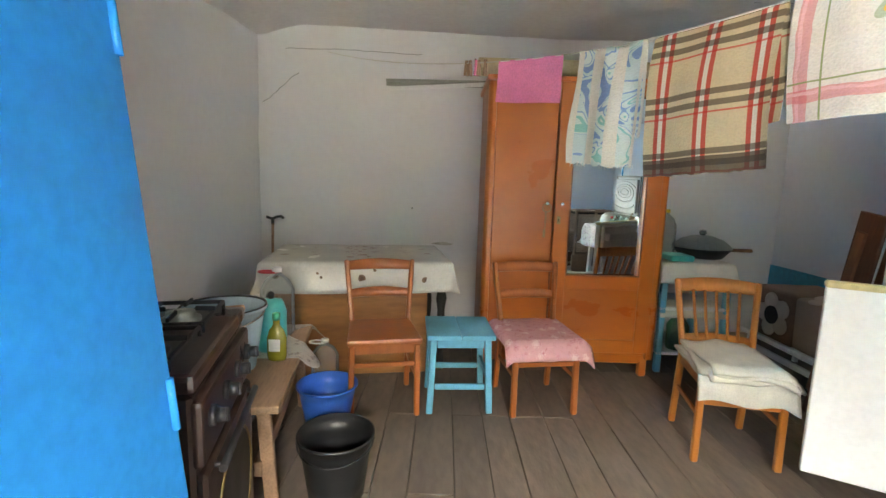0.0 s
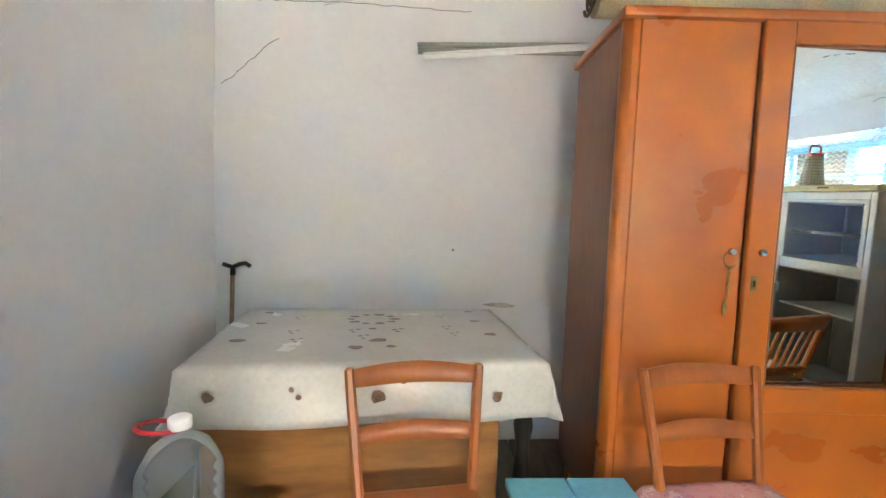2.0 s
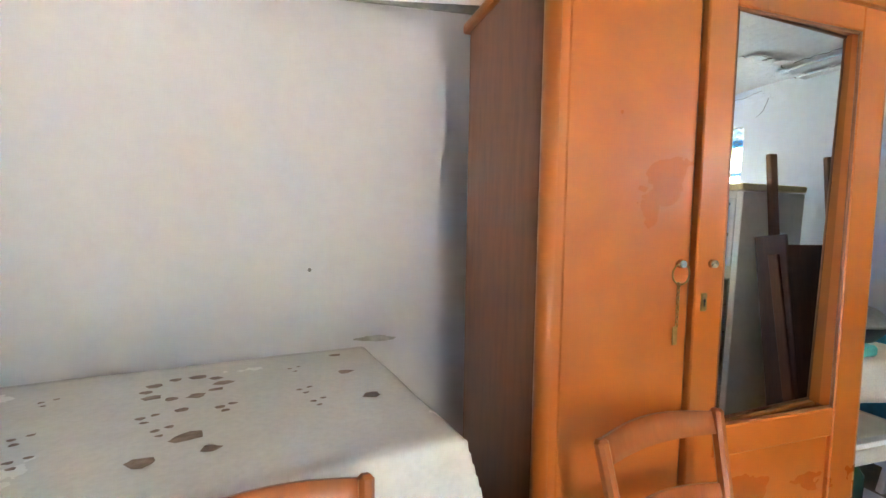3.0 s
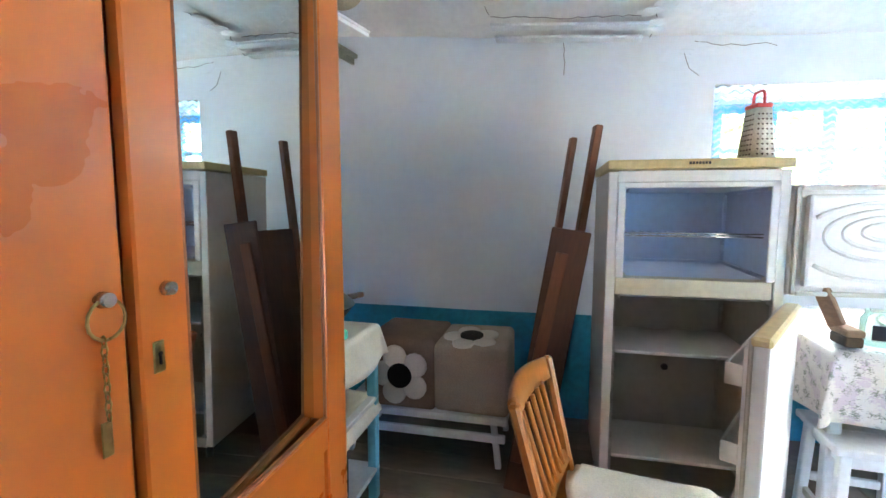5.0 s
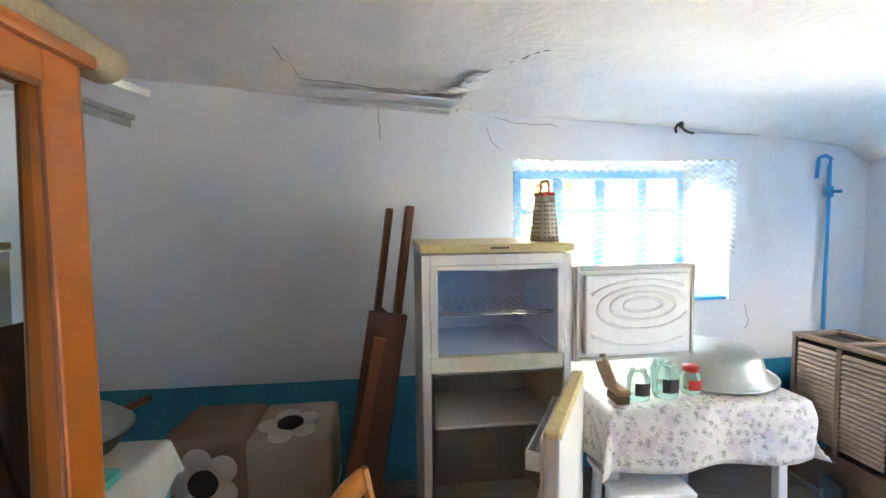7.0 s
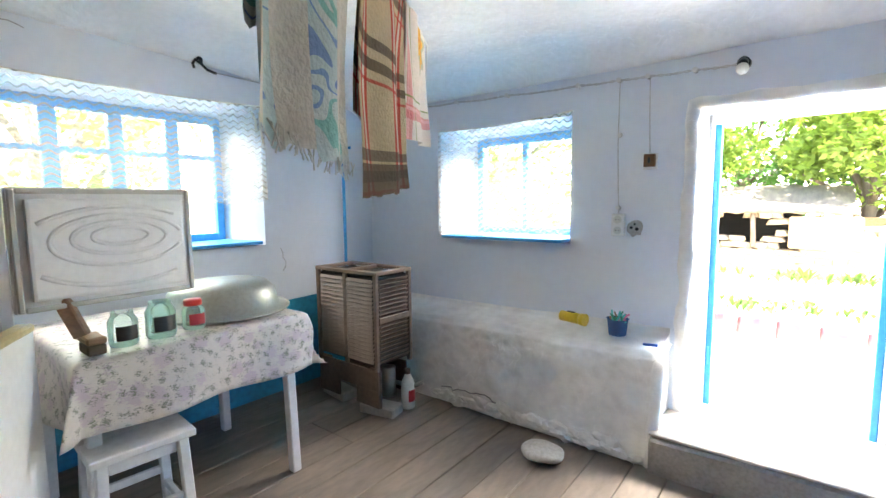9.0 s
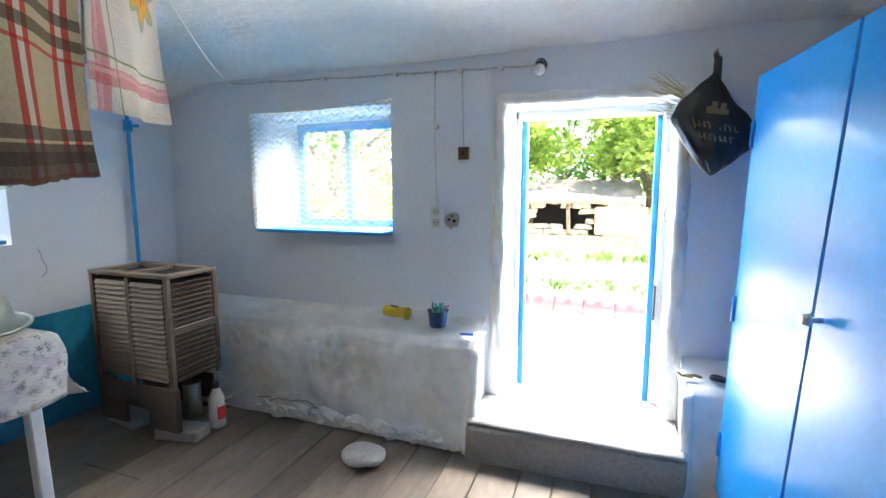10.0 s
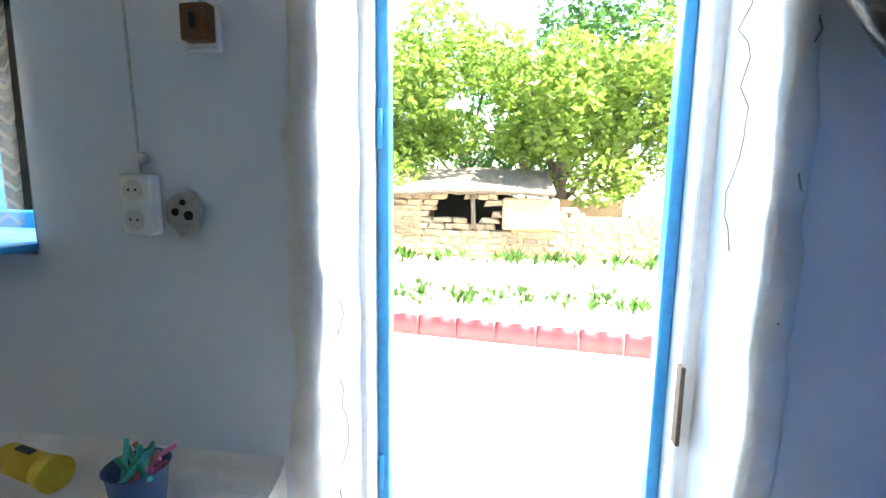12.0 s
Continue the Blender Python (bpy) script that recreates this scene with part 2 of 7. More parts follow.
M_ENAMEL = mat("pale_blue_enamel", (0.42, 0.55, 0.62), 0.25, var=0.1, scale=5, fine=40, bump=0.02)
M_OLIVE = mat("yellow_oil", (0.20, 0.18, 0.02), 0.2, var=0.1)
M_ROLL = mat("rolled_rug_back", (0.64, 0.53, 0.34), 0.95, var=0.2, scale=6, fine=120, bump=0.4)
M_ROLLD = mat("dark_rug_edge", (0.10, 0.07, 0.045), 0.95, var=0.2)
M_GLASS = glassy("window_glass", (0.95, 1, 1), 0.01, 1.45, 0.02)
M_GLASS.node_tree.nodes["Principled BSDF"].inputs["Base Color"].default_value = (0.02, 0.02, 0.02, 1)
M_JAR = glassy("jar_glass", (0.72, 0.9, 0.84), 0.04, 1.45, 0.14)
M_PET = glassy("clear_plastic", (0.88, 0.92, 0.94), 0.08, 1.2, 0.16)
M_PET.node_tree.nodes["Principled BSDF"].inputs["Base Color"].default_value = (0.48, 0.51, 0.51, 1)
M_GREENG = glassy("green_bottle_glass", (0.12, 0.32, 0.22), 0.06, 1.45, 0.4)
M_LACE = sheer("lace_curtain", (0.76, 0.73, 0.66), 0.30, 0.34, trans=0.32)
M_STRAW = mat("dry_straw", (0.50, 0.42, 0.22), 0.9, var=0.3)
M_MIRROR = bpy.data.materials.new("silvered_mirror")
M_MIRROR.use_nodes = True
_b = M_MIRROR.node_tree.nodes["Principled BSDF"]
_b.inputs["Base Color"].default_value, _b.inputs["Metallic"].default_value, _b.inputs["Roughness"].default_value = (0.68, 0.75, 0.74, 1), 1.0, 0.012


# ---- building helpers ----
def box(bm, c, s, bevel=0.0, rot=None, seg=1):
    """A box of size s round c, with bevelled edges; rot: a matrix applied about c."""
    t = bmesh.new()
    bmesh.ops.create_cube(t, size=1.0, matrix=Matrix.Diagonal((*s, 1)))
    if bevel:
        bmesh.ops.bevel(t, geom=t.edges[:], offset=min(bevel, min(s) * 0.45), segments=seg, affect="EDGES", profile=0.6)
    m = Matrix.Translation(c) @ (rot.to_4x4() if rot else Matrix())
    merge(bm, t, m)


def merge(bm, t, m=Matrix()):
    """Adds the bmesh t, moved by m, to bm."""
    vs = [bm.verts.new(m @ v.co) for v in t.verts]
    t.verts.index_update()
    for f in t.faces:
        g = bm.faces.new([vs[v.index] for v in f.verts])
        g.smooth = f.smooth
    t.free()


def rod(bm, a, b, r0, r1=None, seg=10, flat=1.0, smooth=True):
    """A tapered rod from a to b."""
    a, b = Vector(a), Vector(b)
    r1 = r0 if r1 is None else r1
    q = (b - a).to_track_quat("Z", "Y").to_matrix()
    rings = []
    for p, r in ((a, r0), (b, r1)):
        rings.append([bm.verts.new(p + q @ Vector((math.cos(2 * math.pi * i / seg) * r, math.sin(2 * math.pi * i / seg) * r * flat, 0))) for i in range(seg)])
    for i in range(seg):
        f = bm.faces.new((rings[0][i], rings[0][(i + 1) % seg], rings[1][(i + 1) % seg], rings[1][i]))
        f.smooth = smooth
    bm.faces.new(rings[0][::-1]), bm.faces.new(rings[1])


def bar(bm, a, b, w, d, bevel=0.003, up=(0, 0, 1)):
    """A square bar from a to b, w wide along the level side and d along the other."""
    a, b = Vector(a), Vector(b)
    z = (b - a).normalized()
    u = Vector(up)
    if abs(z.dot(u)) > 0.95:
        u = Vector((0, 1, 0))
    x = u.cross(z).normalized()
    y = z.cross(x)
    box(bm, (a + b) / 2, (w, d, (b - a).length), bevel, Matrix((x, y, z)).transposed())


def lathe(bm, profile, c=(0, 0, 0), seg=24, squash=(1, 1)):
    """Turns a profile of (radius, height) round the upright axis at c."""
    rings = []
    for r, z in profile:
        rings.append([bm.verts.new((c[0] + r * squash[0] * math.cos(2 * math.pi * i / seg), c[1] + r * squash[1] * math.sin(2 * math.pi * i / seg), c[2] + z)) for i in range(seg)])
    for a, b in zip(rings, rings[1:]):
        for i in range(seg):
            bm.faces.new((a[i], a[(i + 1) % seg], b[(i + 1) % seg], b[i])).smooth = True
    if profile[0][0] < 0.5 * max(p[0] for p in profile) + 1 and profile[0][0] > 0:
        bm.faces.new(rings[0][::-1])
    return rings


def tube(bm, pts, r, seg=8):
    """A bent pipe along points."""
    pts = [Vector(p) for p in pts]
    rings, ref = [], Vector((0.13, 0.37, 0.92))
    for i, p in enumerate(pts):
        d = (pts[min(i + 1, len(pts) - 1)] - pts[max(i - 1, 0)]).normalized()
        x = d.cross(ref).normalized()
        y = d.cross(x)
        rings.append([bm.verts.new(p + r * (math.cos(2 * math.pi * k / seg) * x + math.sin(2 * math.pi * k / seg) * y)) for k in range(seg)])
    for a, b in zip(rings, rings[1:]):
        for k in range(seg):
            bm.faces.new((a[k], a[(k + 1) % seg], b[(k + 1) % seg], b[k])).smooth = True
    bm.faces.new(rings[0][::-1]), bm.faces.new(rings[-1])


def sheet(bm, nx, ny, fn, thick=0.0):
    """A grid of points fn(u, v), u and v from 0 to 1; thick gives it a back."""
    g = [[bm.verts.new(fn(i / nx, j / ny)) for j in range(ny + 1)] for i in range(nx + 1)]
    faces = []
    for i in range(nx):
        for j in range(ny):
            f = bm.faces.new((g[i][j], g[i + 1][j], g[i + 1][j + 1], g[i][j + 1]))
            f.smooth = True
            faces.append(f)
    if thick:
        bm.normal_update()
        bmesh.ops.solidify(bm, geom=faces, thickness=thick)
    return g


def finish(name, bm, material, normals=True):
    if normals:
        bmesh.ops.recalc_face_normals(bm, faces=bm.faces[:])
    me = bpy.data.meshes.new(name)
    bm.to_mesh(me)
    bm.free()
    me.materials.append(material)
    return me


def part(name, bm, material, parent, label="", normals=True):
    ob = new(name, finish(name, bm, material, normals))
    ob.parent = parent
    if label:
        tagged(ob, label)
    return ob


def thing(name, m, label, category, group=""):
    """An Empty at a thing's base, that its parts hang on."""
    ob = new(name)
    ob.empty_display_size = 0.1
    ob.matrix_basis = m
    return tagged(ob, label, category, group)


def struct(name, bm, material, label="", category="", normals=True):
    return tagged(new(name, finish(name, bm, material, normals)), label, category, kind="structure")


def solid(name, m, bm, material, label, category, group=""):
    """A thing of one mesh."""
    ob = new(name, finish(name, bm, material))
    ob.matrix_basis = m
    return tagged(ob, label, category, group)


def wob(x, y, z, a=0.012, s=1.3):
    return a * noise.noise(Vector((x * s, y * s, z * s))) + a * 0.5 * noise.noise(Vector((x * s * 3 + 7, y * s * 3, z * s * 3)))


# ---- the room ----
def north_y(x):
    return 4.19 + 0.075 * x


def ceil_z(x, y):
    return 2.125 + 0.072 * (y + 0.5)


WX, EX, SY, GZ = -1.17, 3.32, -0.53, -0.06


def wall_sheet(bm, p, holes, us, vs, thick_vec, amp=0.012):
    """A wall through points p(u, v) with rectangular holes (u0, u1, v0, v1); thick_vec leads to its outer face. The holes' sides are splayed: each hole may give its outer rectangle."""
    us, vs = sorted(set(us)), sorted(set(vs))
    vert = {}

    def at(u, v):
        k = (round(u, 4), round(v, 4))
        if k not in vert:
            q = p(u, v)
            vert[k] = bm.verts.new(q)
        return vert[k]
    for i in range(len(us) - 1):
        for j in range(len(vs) - 1):
            cu, cv = (us[i] + us[i + 1]) / 2, (vs[j] + vs[j + 1]) / 2
            if any(h[0] < cu < h[1] and h[2] < cv < h[3] for h in holes):
                continue
            bm.faces.new((at(us[i], vs[j]), at(us[i + 1], vs[j]), at(us[i + 1], vs[j + 1]), at(us[i], vs[j + 1]))).smooth = True


def steps(a, b, n, extra=()):
    return [a + (b - a) * i / n for i in range(n + 1)] + list(extra)


def reveal(bm, inner, outer, n=10, rough=0.008):
    """The four sides of an opening, from its inner rectangle of points to its outer one, uneven as hand plaster is."""
    loops = []
    K = 5
    for k in range(K + 1):
        t = k / K
        loop = []
        for c in range(4):
            a0, a1 = Vector(inner[c]), Vector(inner[(c + 1) % 4])
            b0, b1 = Vector(outer[c]), Vector(outer[(c + 1) % 4])
            for i in range(n):
                s = i / n
                q = (a0.lerp(a1, s)).lerp(b0.lerp(b1, s), t)
                w = rough if 0 < k < K else 0.0
                q = q + Vector([w * noise.noise(q * 9 + Vector((d * 5.0, 0, 0))) for d in range(3)])
                loop.append(bm.verts.new(q))
        loops.append(loop)
    for a, b in zip(loops, loops[1:]):
        for i in range(len(a)):
            bm.faces.new((a[i], a[(i + 1) % len(a)], b[(i + 1) % len(a)], b[i])).smooth = True


# window and door openings: inner rectangles on the wall face
W1 = (0.44, 1.86, 1.03, 1.915)      # y0, y1, z0, z1 on the east wall
W2 = (1.595, 2.58, 1.045, 1.80)     # x0, x1, z0, z1 on the south wall
DR = (0.075, 0.955, 0.14, 1.775)     # x0, x1, z0, z1 on the south wall
TH = 0.45

bm = bmesh.new()
sheet(bm, 40, 24, lambda u, v: Vector((WX - 0.05 + u * (EX - WX + 0.1), north_y(WX + u * (EX - WX)) + wob(u * 4, 0, v * 2.4), -0.1 + v * 2.8)))
box(bm, (1.07, 4.75, 1.2), (5.6, 0.3, 3.0))
struct("wall_north", bm, M_WALL, "uneven whitewashed adobe wall with fine cracks", "wall")
bm = bmesh.new()
sheet(bm, 40, 24, lambda u, v: Vector((WX + wob(0, u * 5, v * 2.4), -0.7 + u * 5.1, -0.1 + v * 2.8)))
box(bm, (WX - 0.3, 1.8, 1.2), (0.4, 6.2, 3.0))
struct("wall_west", bm, M_WALL, "uneven whitewashed adobe wall behind the stove", "wall")
bm = bmesh.new()
wall_sheet(bm, lambda u, v: Vector((EX + wob(3, u, v, 0.01), u, v)), [W1], steps(-0.75, 4.8, 40, W1[:2]), steps(-0.1, 2.7, 24, W1[2:]), None)
y0, y1, z0, z1 = W1
reveal(bm, [(EX, y0, z0), (EX, y1, z0), (EX, y1, z1), (EX, y0, z1)], [(EX + TH, y0 + 0.12, z0 + 0.02), (EX + TH, y1 - 0.12, z0 + 0.02), (EX + TH, y1 - 0.12, z1 - 0.04), (EX + TH, y0 + 0.12, z1 - 0.04)])
for c, s in (((EX + TH + 0.02, -0.1, 1.2), (0.04, 1.3, 3.0)), ((EX + TH + 0.02, 3.3, 1.2), (0.04, 3.1, 3.0)), ((EX + TH + 0.02, 1.15, 0.43), (0.04, 1.2, 1.24)), ((EX + TH + 0.02, 1.15, 2.29), (0.04, 1.2, 0.83))):
    box(bm, c, s)
struct("wall_east", bm, M_WALLB, "whitewashed wall with peeling lime and hairline cracks", "wall")
bm = bmesh.new()
wall_sheet(bm, lambda u, v: Vector((u, SY + wob(u, 5, v, 0.01), v)), [W2, (DR[0], DR[1], -1, DR[3])], steps(-1.3, 3.45, 40, (*W2[:2], *DR[:2])), steps(-0.1, 2.7, 24, (*W2[2:], DR[3])), None)
x0, x1, z0, z1 = W2
reveal(bm, [(x0, SY, z0), (x1, SY, z0), (x1, SY, z1), (x0, SY, z1)], [(x0 + 0.06, SY - 0.33, z0 + 0.02), (x1 - 0.16, SY - 0.33, z0 + 0.02), (x1 - 0.16, SY - 0.33, z1 - 0.05), (x0 + 0.06, SY - 0.33, z1 - 0.05)])
x0, x1, z0, z1 = DR
reveal(bm, [(x0, SY, -0.1), (x1, SY, -0.1), (x1, SY, z1), (x0, SY, z1)], [(x0 + 0.045, SY - 0.2, -0.1), (x1 - 0.05, SY - 0.2, -0.1), (x1 - 0.05, SY - 0.2, z1 - 0.03), (x0 + 0.045, SY - 0.2, z1 - 0.03)], 14, 0.014)
YO = SY - 0.35
for c, s in (((-0.60, YO, 1.2), (1.44, 0.04, 3.0)), ((1.275, YO, 1.2), (0.76, 0.04, 3.0)), ((2.98, YO, 1.2), (1.1, 0.04, 3.0)), ((2.04, YO, 0.47), (0.78, 0.04, 1.16)), ((2.04, YO, 2.25), (0.78, 0.04, 0.98)), ((0.51, YO, 2.26), (0.80, 0.04, 1.0))):
    box(bm, c, s)
struct("wall_south", bm, M_WALLB, "bluish whitewashed wall round the open door", "wall")
bm = bmesh.new()
sheet(bm, 130, 150, lambda u, v: (lambda x, y: Vector((x, y, ceil_z(x, y) + wob(x, y, 2, 0.025, 0.9) + wob(x, y, 5, 0.006, 7.0) - 0.10 * math.exp(-((y - SY) / 0.13) ** 2) - 0.07 * math.exp(-((x - WX) / 0.2) ** 2) - 0.11 * math.exp(-((x - EX) / 0.22) ** 2))))(WX - 0.1 + u * (EX - WX + 0.2), SY - 0.1 + v * 5.3))
box(bm, (1.07, 1.9, 2.85), (5.6, 6.5, 0.1))
struct("ceiling", bm, M_CEIL, "rough lumpy whitewashed plaster ceiling", "ceiling")

# turquoise dado along the east wall and behind the corner
bm = bmesh.new()
sheet(bm, 30, 4, lambda u, v: Vector((EX - 0.018 + wob(3, -0.3 + u * 5, v, 0.01), -0.45 + u * 4.9, -0.02 + v * (0.655 + 0.012 * noise.noise(Vector((u * 9, 0, 0)))))))
box(bm, (EX - 0.0, 2.0, 0.3), (0.02, 4.9, 0.6))
struct("trim", bm, M_DADO, "turquoise oil-painted band on the lower wall", "wall paint")

# plaster ledge under the south window
bm = bmesh.new()
prof = [(-0.16, -0.02), (-0.19, 0.08), (-0.215, 0.25), (-0.245, 0.42), (-0.27, 0.5), (-0.31, 0.535), (-0.40, 0.555), (-0.50, 0.585), (-0.54, 0.62)]


def ledge_pt(u, v):
    x = 1.02 + u * (EX + 0.02 - 1.02)
    k = v * (len(prof) - 1)
    i = min(int(k), len(prof) - 2)
    y, z = [prof[i][d] + (prof[i + 1][d] - prof[i][d]) * (k - i) for d in (0, 1)]
    d = 0.035 * noise.noise(Vector((x * 2.0, z * 2.5, 3))) + 0.016 * noise.noise(Vector((x * 9, z * 9, 1))) + 0.008 * noise.noise(Vector((x * 25, z * 25, 1)))
    d -= 0.03 * max(0.0, 1 - z / 0.10) * max(0.0, noise.noise(Vector((x * 5, 4, 4))) + 0.3)
    w = math.sin(math.pi * min(1, v * 1.2))
    return Vector((x, y + d * w, z + 0.015 * noise.noise(Vector((x * 1.7, 8, 1))) * w - 0.03 * u * min(1, z)))


sheet(bm, 150, 60, ledge_pt)
sheet(bm, 1, 24, lambda u, v: Vector((1.02 + 0.0 * u, (1 - u) * ledge_pt(0, v).y + u * -0.56, (1 - u) * ledge_pt(0, v).z + u * ledge_pt(0, v).z)))
struct("wall_ledge", bm, M_LEDGE, "low chipped whitewashed plaster ledge along the wall", "ledge")
bm = bmesh.new()
sheet(bm, 14, 24, lambda u, v: Vector((-0.62 + u * 0.655 + 0.015 * noise.noise(Vector((v * 6, u, 2))) * u, *(lambda q: (q.y, q.z * 0.84))(ledge_pt(0.2 + u * 0.1, v)))))
sheet(bm, 1, 24, lambda u, v: Vector((0.035, (1 - u) * ledge_pt(0.3, v).y + u * -0.56, ledge_pt(0.3, v).z * 0.84)))
struct("wall_ledge_short", bm, M_LEDGE, "short plaster ledge beside the doorway", "ledge")

# rounded, uneven plaster edge round the doorway
def plaster_edge(name, pts, r, label, seed):
    """A lumpy rounded plaster corner along points."""
    out = []
    for a, c in zip(pts, pts[1:]):
        a, c = Vector(a), Vector(c)
        n = max(2, int((c - a).length / 0.025))
        out += [a.lerp(c, i / n) for i in range(n)]
    out.append(Vector(pts[-1]))
    bb = bmesh.new()
    rings = []
    for i, p in enumerate(out):
        d = (out[min(i + 1, len(out) - 1)] - out[max(i - 1, 0)]).normalized()
        e1 = Vector((0, 1, 0))
        e2 = d.cross(e1).normalized()
        ring = []
        for k in range(12):
            a = k * math.pi / 6
            q = e1 * math.cos(a) * 0.8 + e2 * math.sin(a)
            w = r * (1 + 0.35 * noise.noise(p * 7 + q * 0.8 + Vector((seed, 0, 0))) + 0.18 * noise.noise(p * 24 + q + Vector((0, seed, 0))))
            ring.append(bb.verts.new(p + q * w))
        rings.append(ring)
    for a, c in zip(rings, rings[1:]):
        for k in range(12):
            bb.faces.new((a[k], a[(k + 1) % 12], c[(k + 1) % 12], c[k])).smooth = True
    bb.faces.new(rings[0][::-1]), bb.faces.new(rings[-1])
    return struct(name, bb, M_LEDGE, label, "plaster edge")


plaster_edge("trim", [(DR[0] - 0.006, SY - 0.014, 0.16), (DR[0] - 0.004, SY - 0.014, 0.9), (DR[0], SY - 0.014, DR[3] + 0.006), (0.5, SY - 0.016, DR[3] + 0.012), (DR[1], SY - 0.014, DR[3] + 0.004), (DR[1] + 0.006, SY - 0.014, 0.9), (DR[1] + 0.012, SY - 0.014, 0.16)], 0.034, "uneven rounded white plaster edge of the doorway", 2)
plaster_edge("trim", [(1.015, -0.17, 0.0), (1.012, -0.21, 0.2), (1.012, -0.25, 0.4), (1.015, -0.285, 0.49), (1.02, -0.34, 0.525), (1.02, -0.46, 0.545)], 0.03, "broken rounded end of the plaster ledge", 5)
plaster_edge("trim", [(0.037, -0.17, 0.0), (0.037, -0.215, 0.2), (0.037, -0.25, 0.34), (0.036, -0.29, 0.42), (0.035, -0.45, 0.46)], 0.028, "broken rounded end of the short plaster ledge", 8)

# step in the doorway
bm = bmesh.new()
box(bm, (0.53, -0.33, 0.075), (0.98, 0.40, 0.19), 0.012, Matrix.Rotation(radians(2), 3, "Z"))
struct("step", bm, M_STEP, "grey painted step below the doorway", "step")
bm = bmesh.new()
sheet(bm, 16, 8, lambda u, v: Vector((0.045 + u * 0.97, -0.135 - v * 0.53, 0.178 - 0.035 * v + 0.006 * noise.noise(Vector((u * 8, v * 6, 0))))), 0.012)
struct("step_top", bm, M_STEPT, "worn whitish top of the doorway step", "step")
bm = bmesh.new()
box(bm, (0.52, -0.70, 0.11), (0.84, 0.10, 0.09), 0.006)
struct("threshold", bm, M_STEP, "bare worn wooden threshold board", "threshold")

# ---- door and windows ----
bm_frame = bmesh.new()
for x in (0.125, 0.915):
    box(bm_frame, (x, SY - 0.24, 0.92), (0.05, 0.09, 1.69), 0.006)
box(bm_frame, (0.52, SY - 0.24, 1.735), (0.85, 0.09, 0.06), 0.006)
struct("door_frame", bm_frame, M_WPAINT, "old chipped white wooden door frame", "door frame")
door = struct("door_1", (lambda b: (box(b, (0.975, SY - 0.57, 0.92), (0.035, 0.60, 1.53), 0.004, Matrix.Rotation(radians(17), 3, "Z")), b)[1])(bmesh.new()), M_BLUE, "blue painted plank door swung open outward", "door")
b = bmesh.new()
for z in (0.42, 1.35):
    box(b, (0.883, SY - 0.30, z), (0.008, 0.035, 0.10), 0.002)
    rod(b, (0.88, SY - 0.272, z - 0.05), (0.88, SY - 0.272, z + 0.05), 0.008)
part("hinge", b, M_TRIMB, door)
b = bmesh.new()
box(b, (0.165, SY - 0.30, 0.92), (0.03, 0.05, 1.60), 0.004)
struct("door_stop", b, M_TRIMB, "blue painted door stop strip", "door frame")
b = bmesh.new()
box(b, (0.875, SY - 0.30, 0.92), (0.032, 0.05, 1.60), 0.004)
struct("door_stop", b, M_TRIMB, "blue painted strip on the hinge side", "door frame")
b = bmesh.new()
box(b, (0.152, SY - 0.19, 0.72), (0.010, 0.03, 0.19), 0.002)
struct("latch_plate", b, M_RUSTD, "rusty latch plate on the door frame", "latch")


def window(name, place, w, h, cols, transom, label, bar_w=0.04):
    """A blue wooden window, w wide and h high, standing at place with x along its width; the upper lights lie above transom."""
    root = tagged(new(name), label, "window", kind="structure")
    root.matrix_basis = place
    b = bmesh.new()
    for x in (-w / 2 + 0.025, w / 2 - 0.025):
        box(b, (x, 0, h / 2), (0.05, 0.06, h), 0.004)
    for z in (0.03, h - 0.025):
        box(b, (0, 0, z), (w - 0.1, 0.06, 0.055), 0.004)
    part("window_frame", b, M_TRIMB, root)
    b = bmesh.new()
    for i in range(1, cols):
        x = -w / 2 + w * i / cols
        box(b, (x, 0, h / 2), (bar_w, 0.05, h - 0.11), 0.004)
    part("mullion", b, M_TRIMB, root)
    b = bmesh.new()
    for i in range(cols):
        if transom:
            box(b, (-w / 2 + w * (i + 0.5) / cols, 0, transom), (w / cols - 0.05, 0.045, 0.035), 0.004)
    if transom:
        part("transom", b, M_TRIMB, root)
    else:
        b.free()
    b = bmesh.new()
    for i in range(cols):
        box(b, (-w / 2 + w * (i + 0.5) / cols, 0.0, h / 2), (w / cols - 0.04, 0.004, h - 0.1))
    g = part("pane", b, M_GLASS, root)
    g.visible_shadow = False
    b = bmesh.new()
    box(b, (0, 0.20, 0.0), (w + 0.11, 0.42, 0.02), 0.004)
    part("window_sill", b, M_TRIMB, root, "bright blue painted sill")
    return root


window("window_1", pose(EX + 0.36, 1.15, 1.05, 0, 0, 90), 1.22, 0.83, 4, 0.56, "blue-framed window with small upper lights", 0.075)
window("window_2", pose(2.04, SY - 0.28, 1.065, 0, 0, 0), 0.78, 0.69, 2, 0, "blue-framed two-pane window in deep reveal")


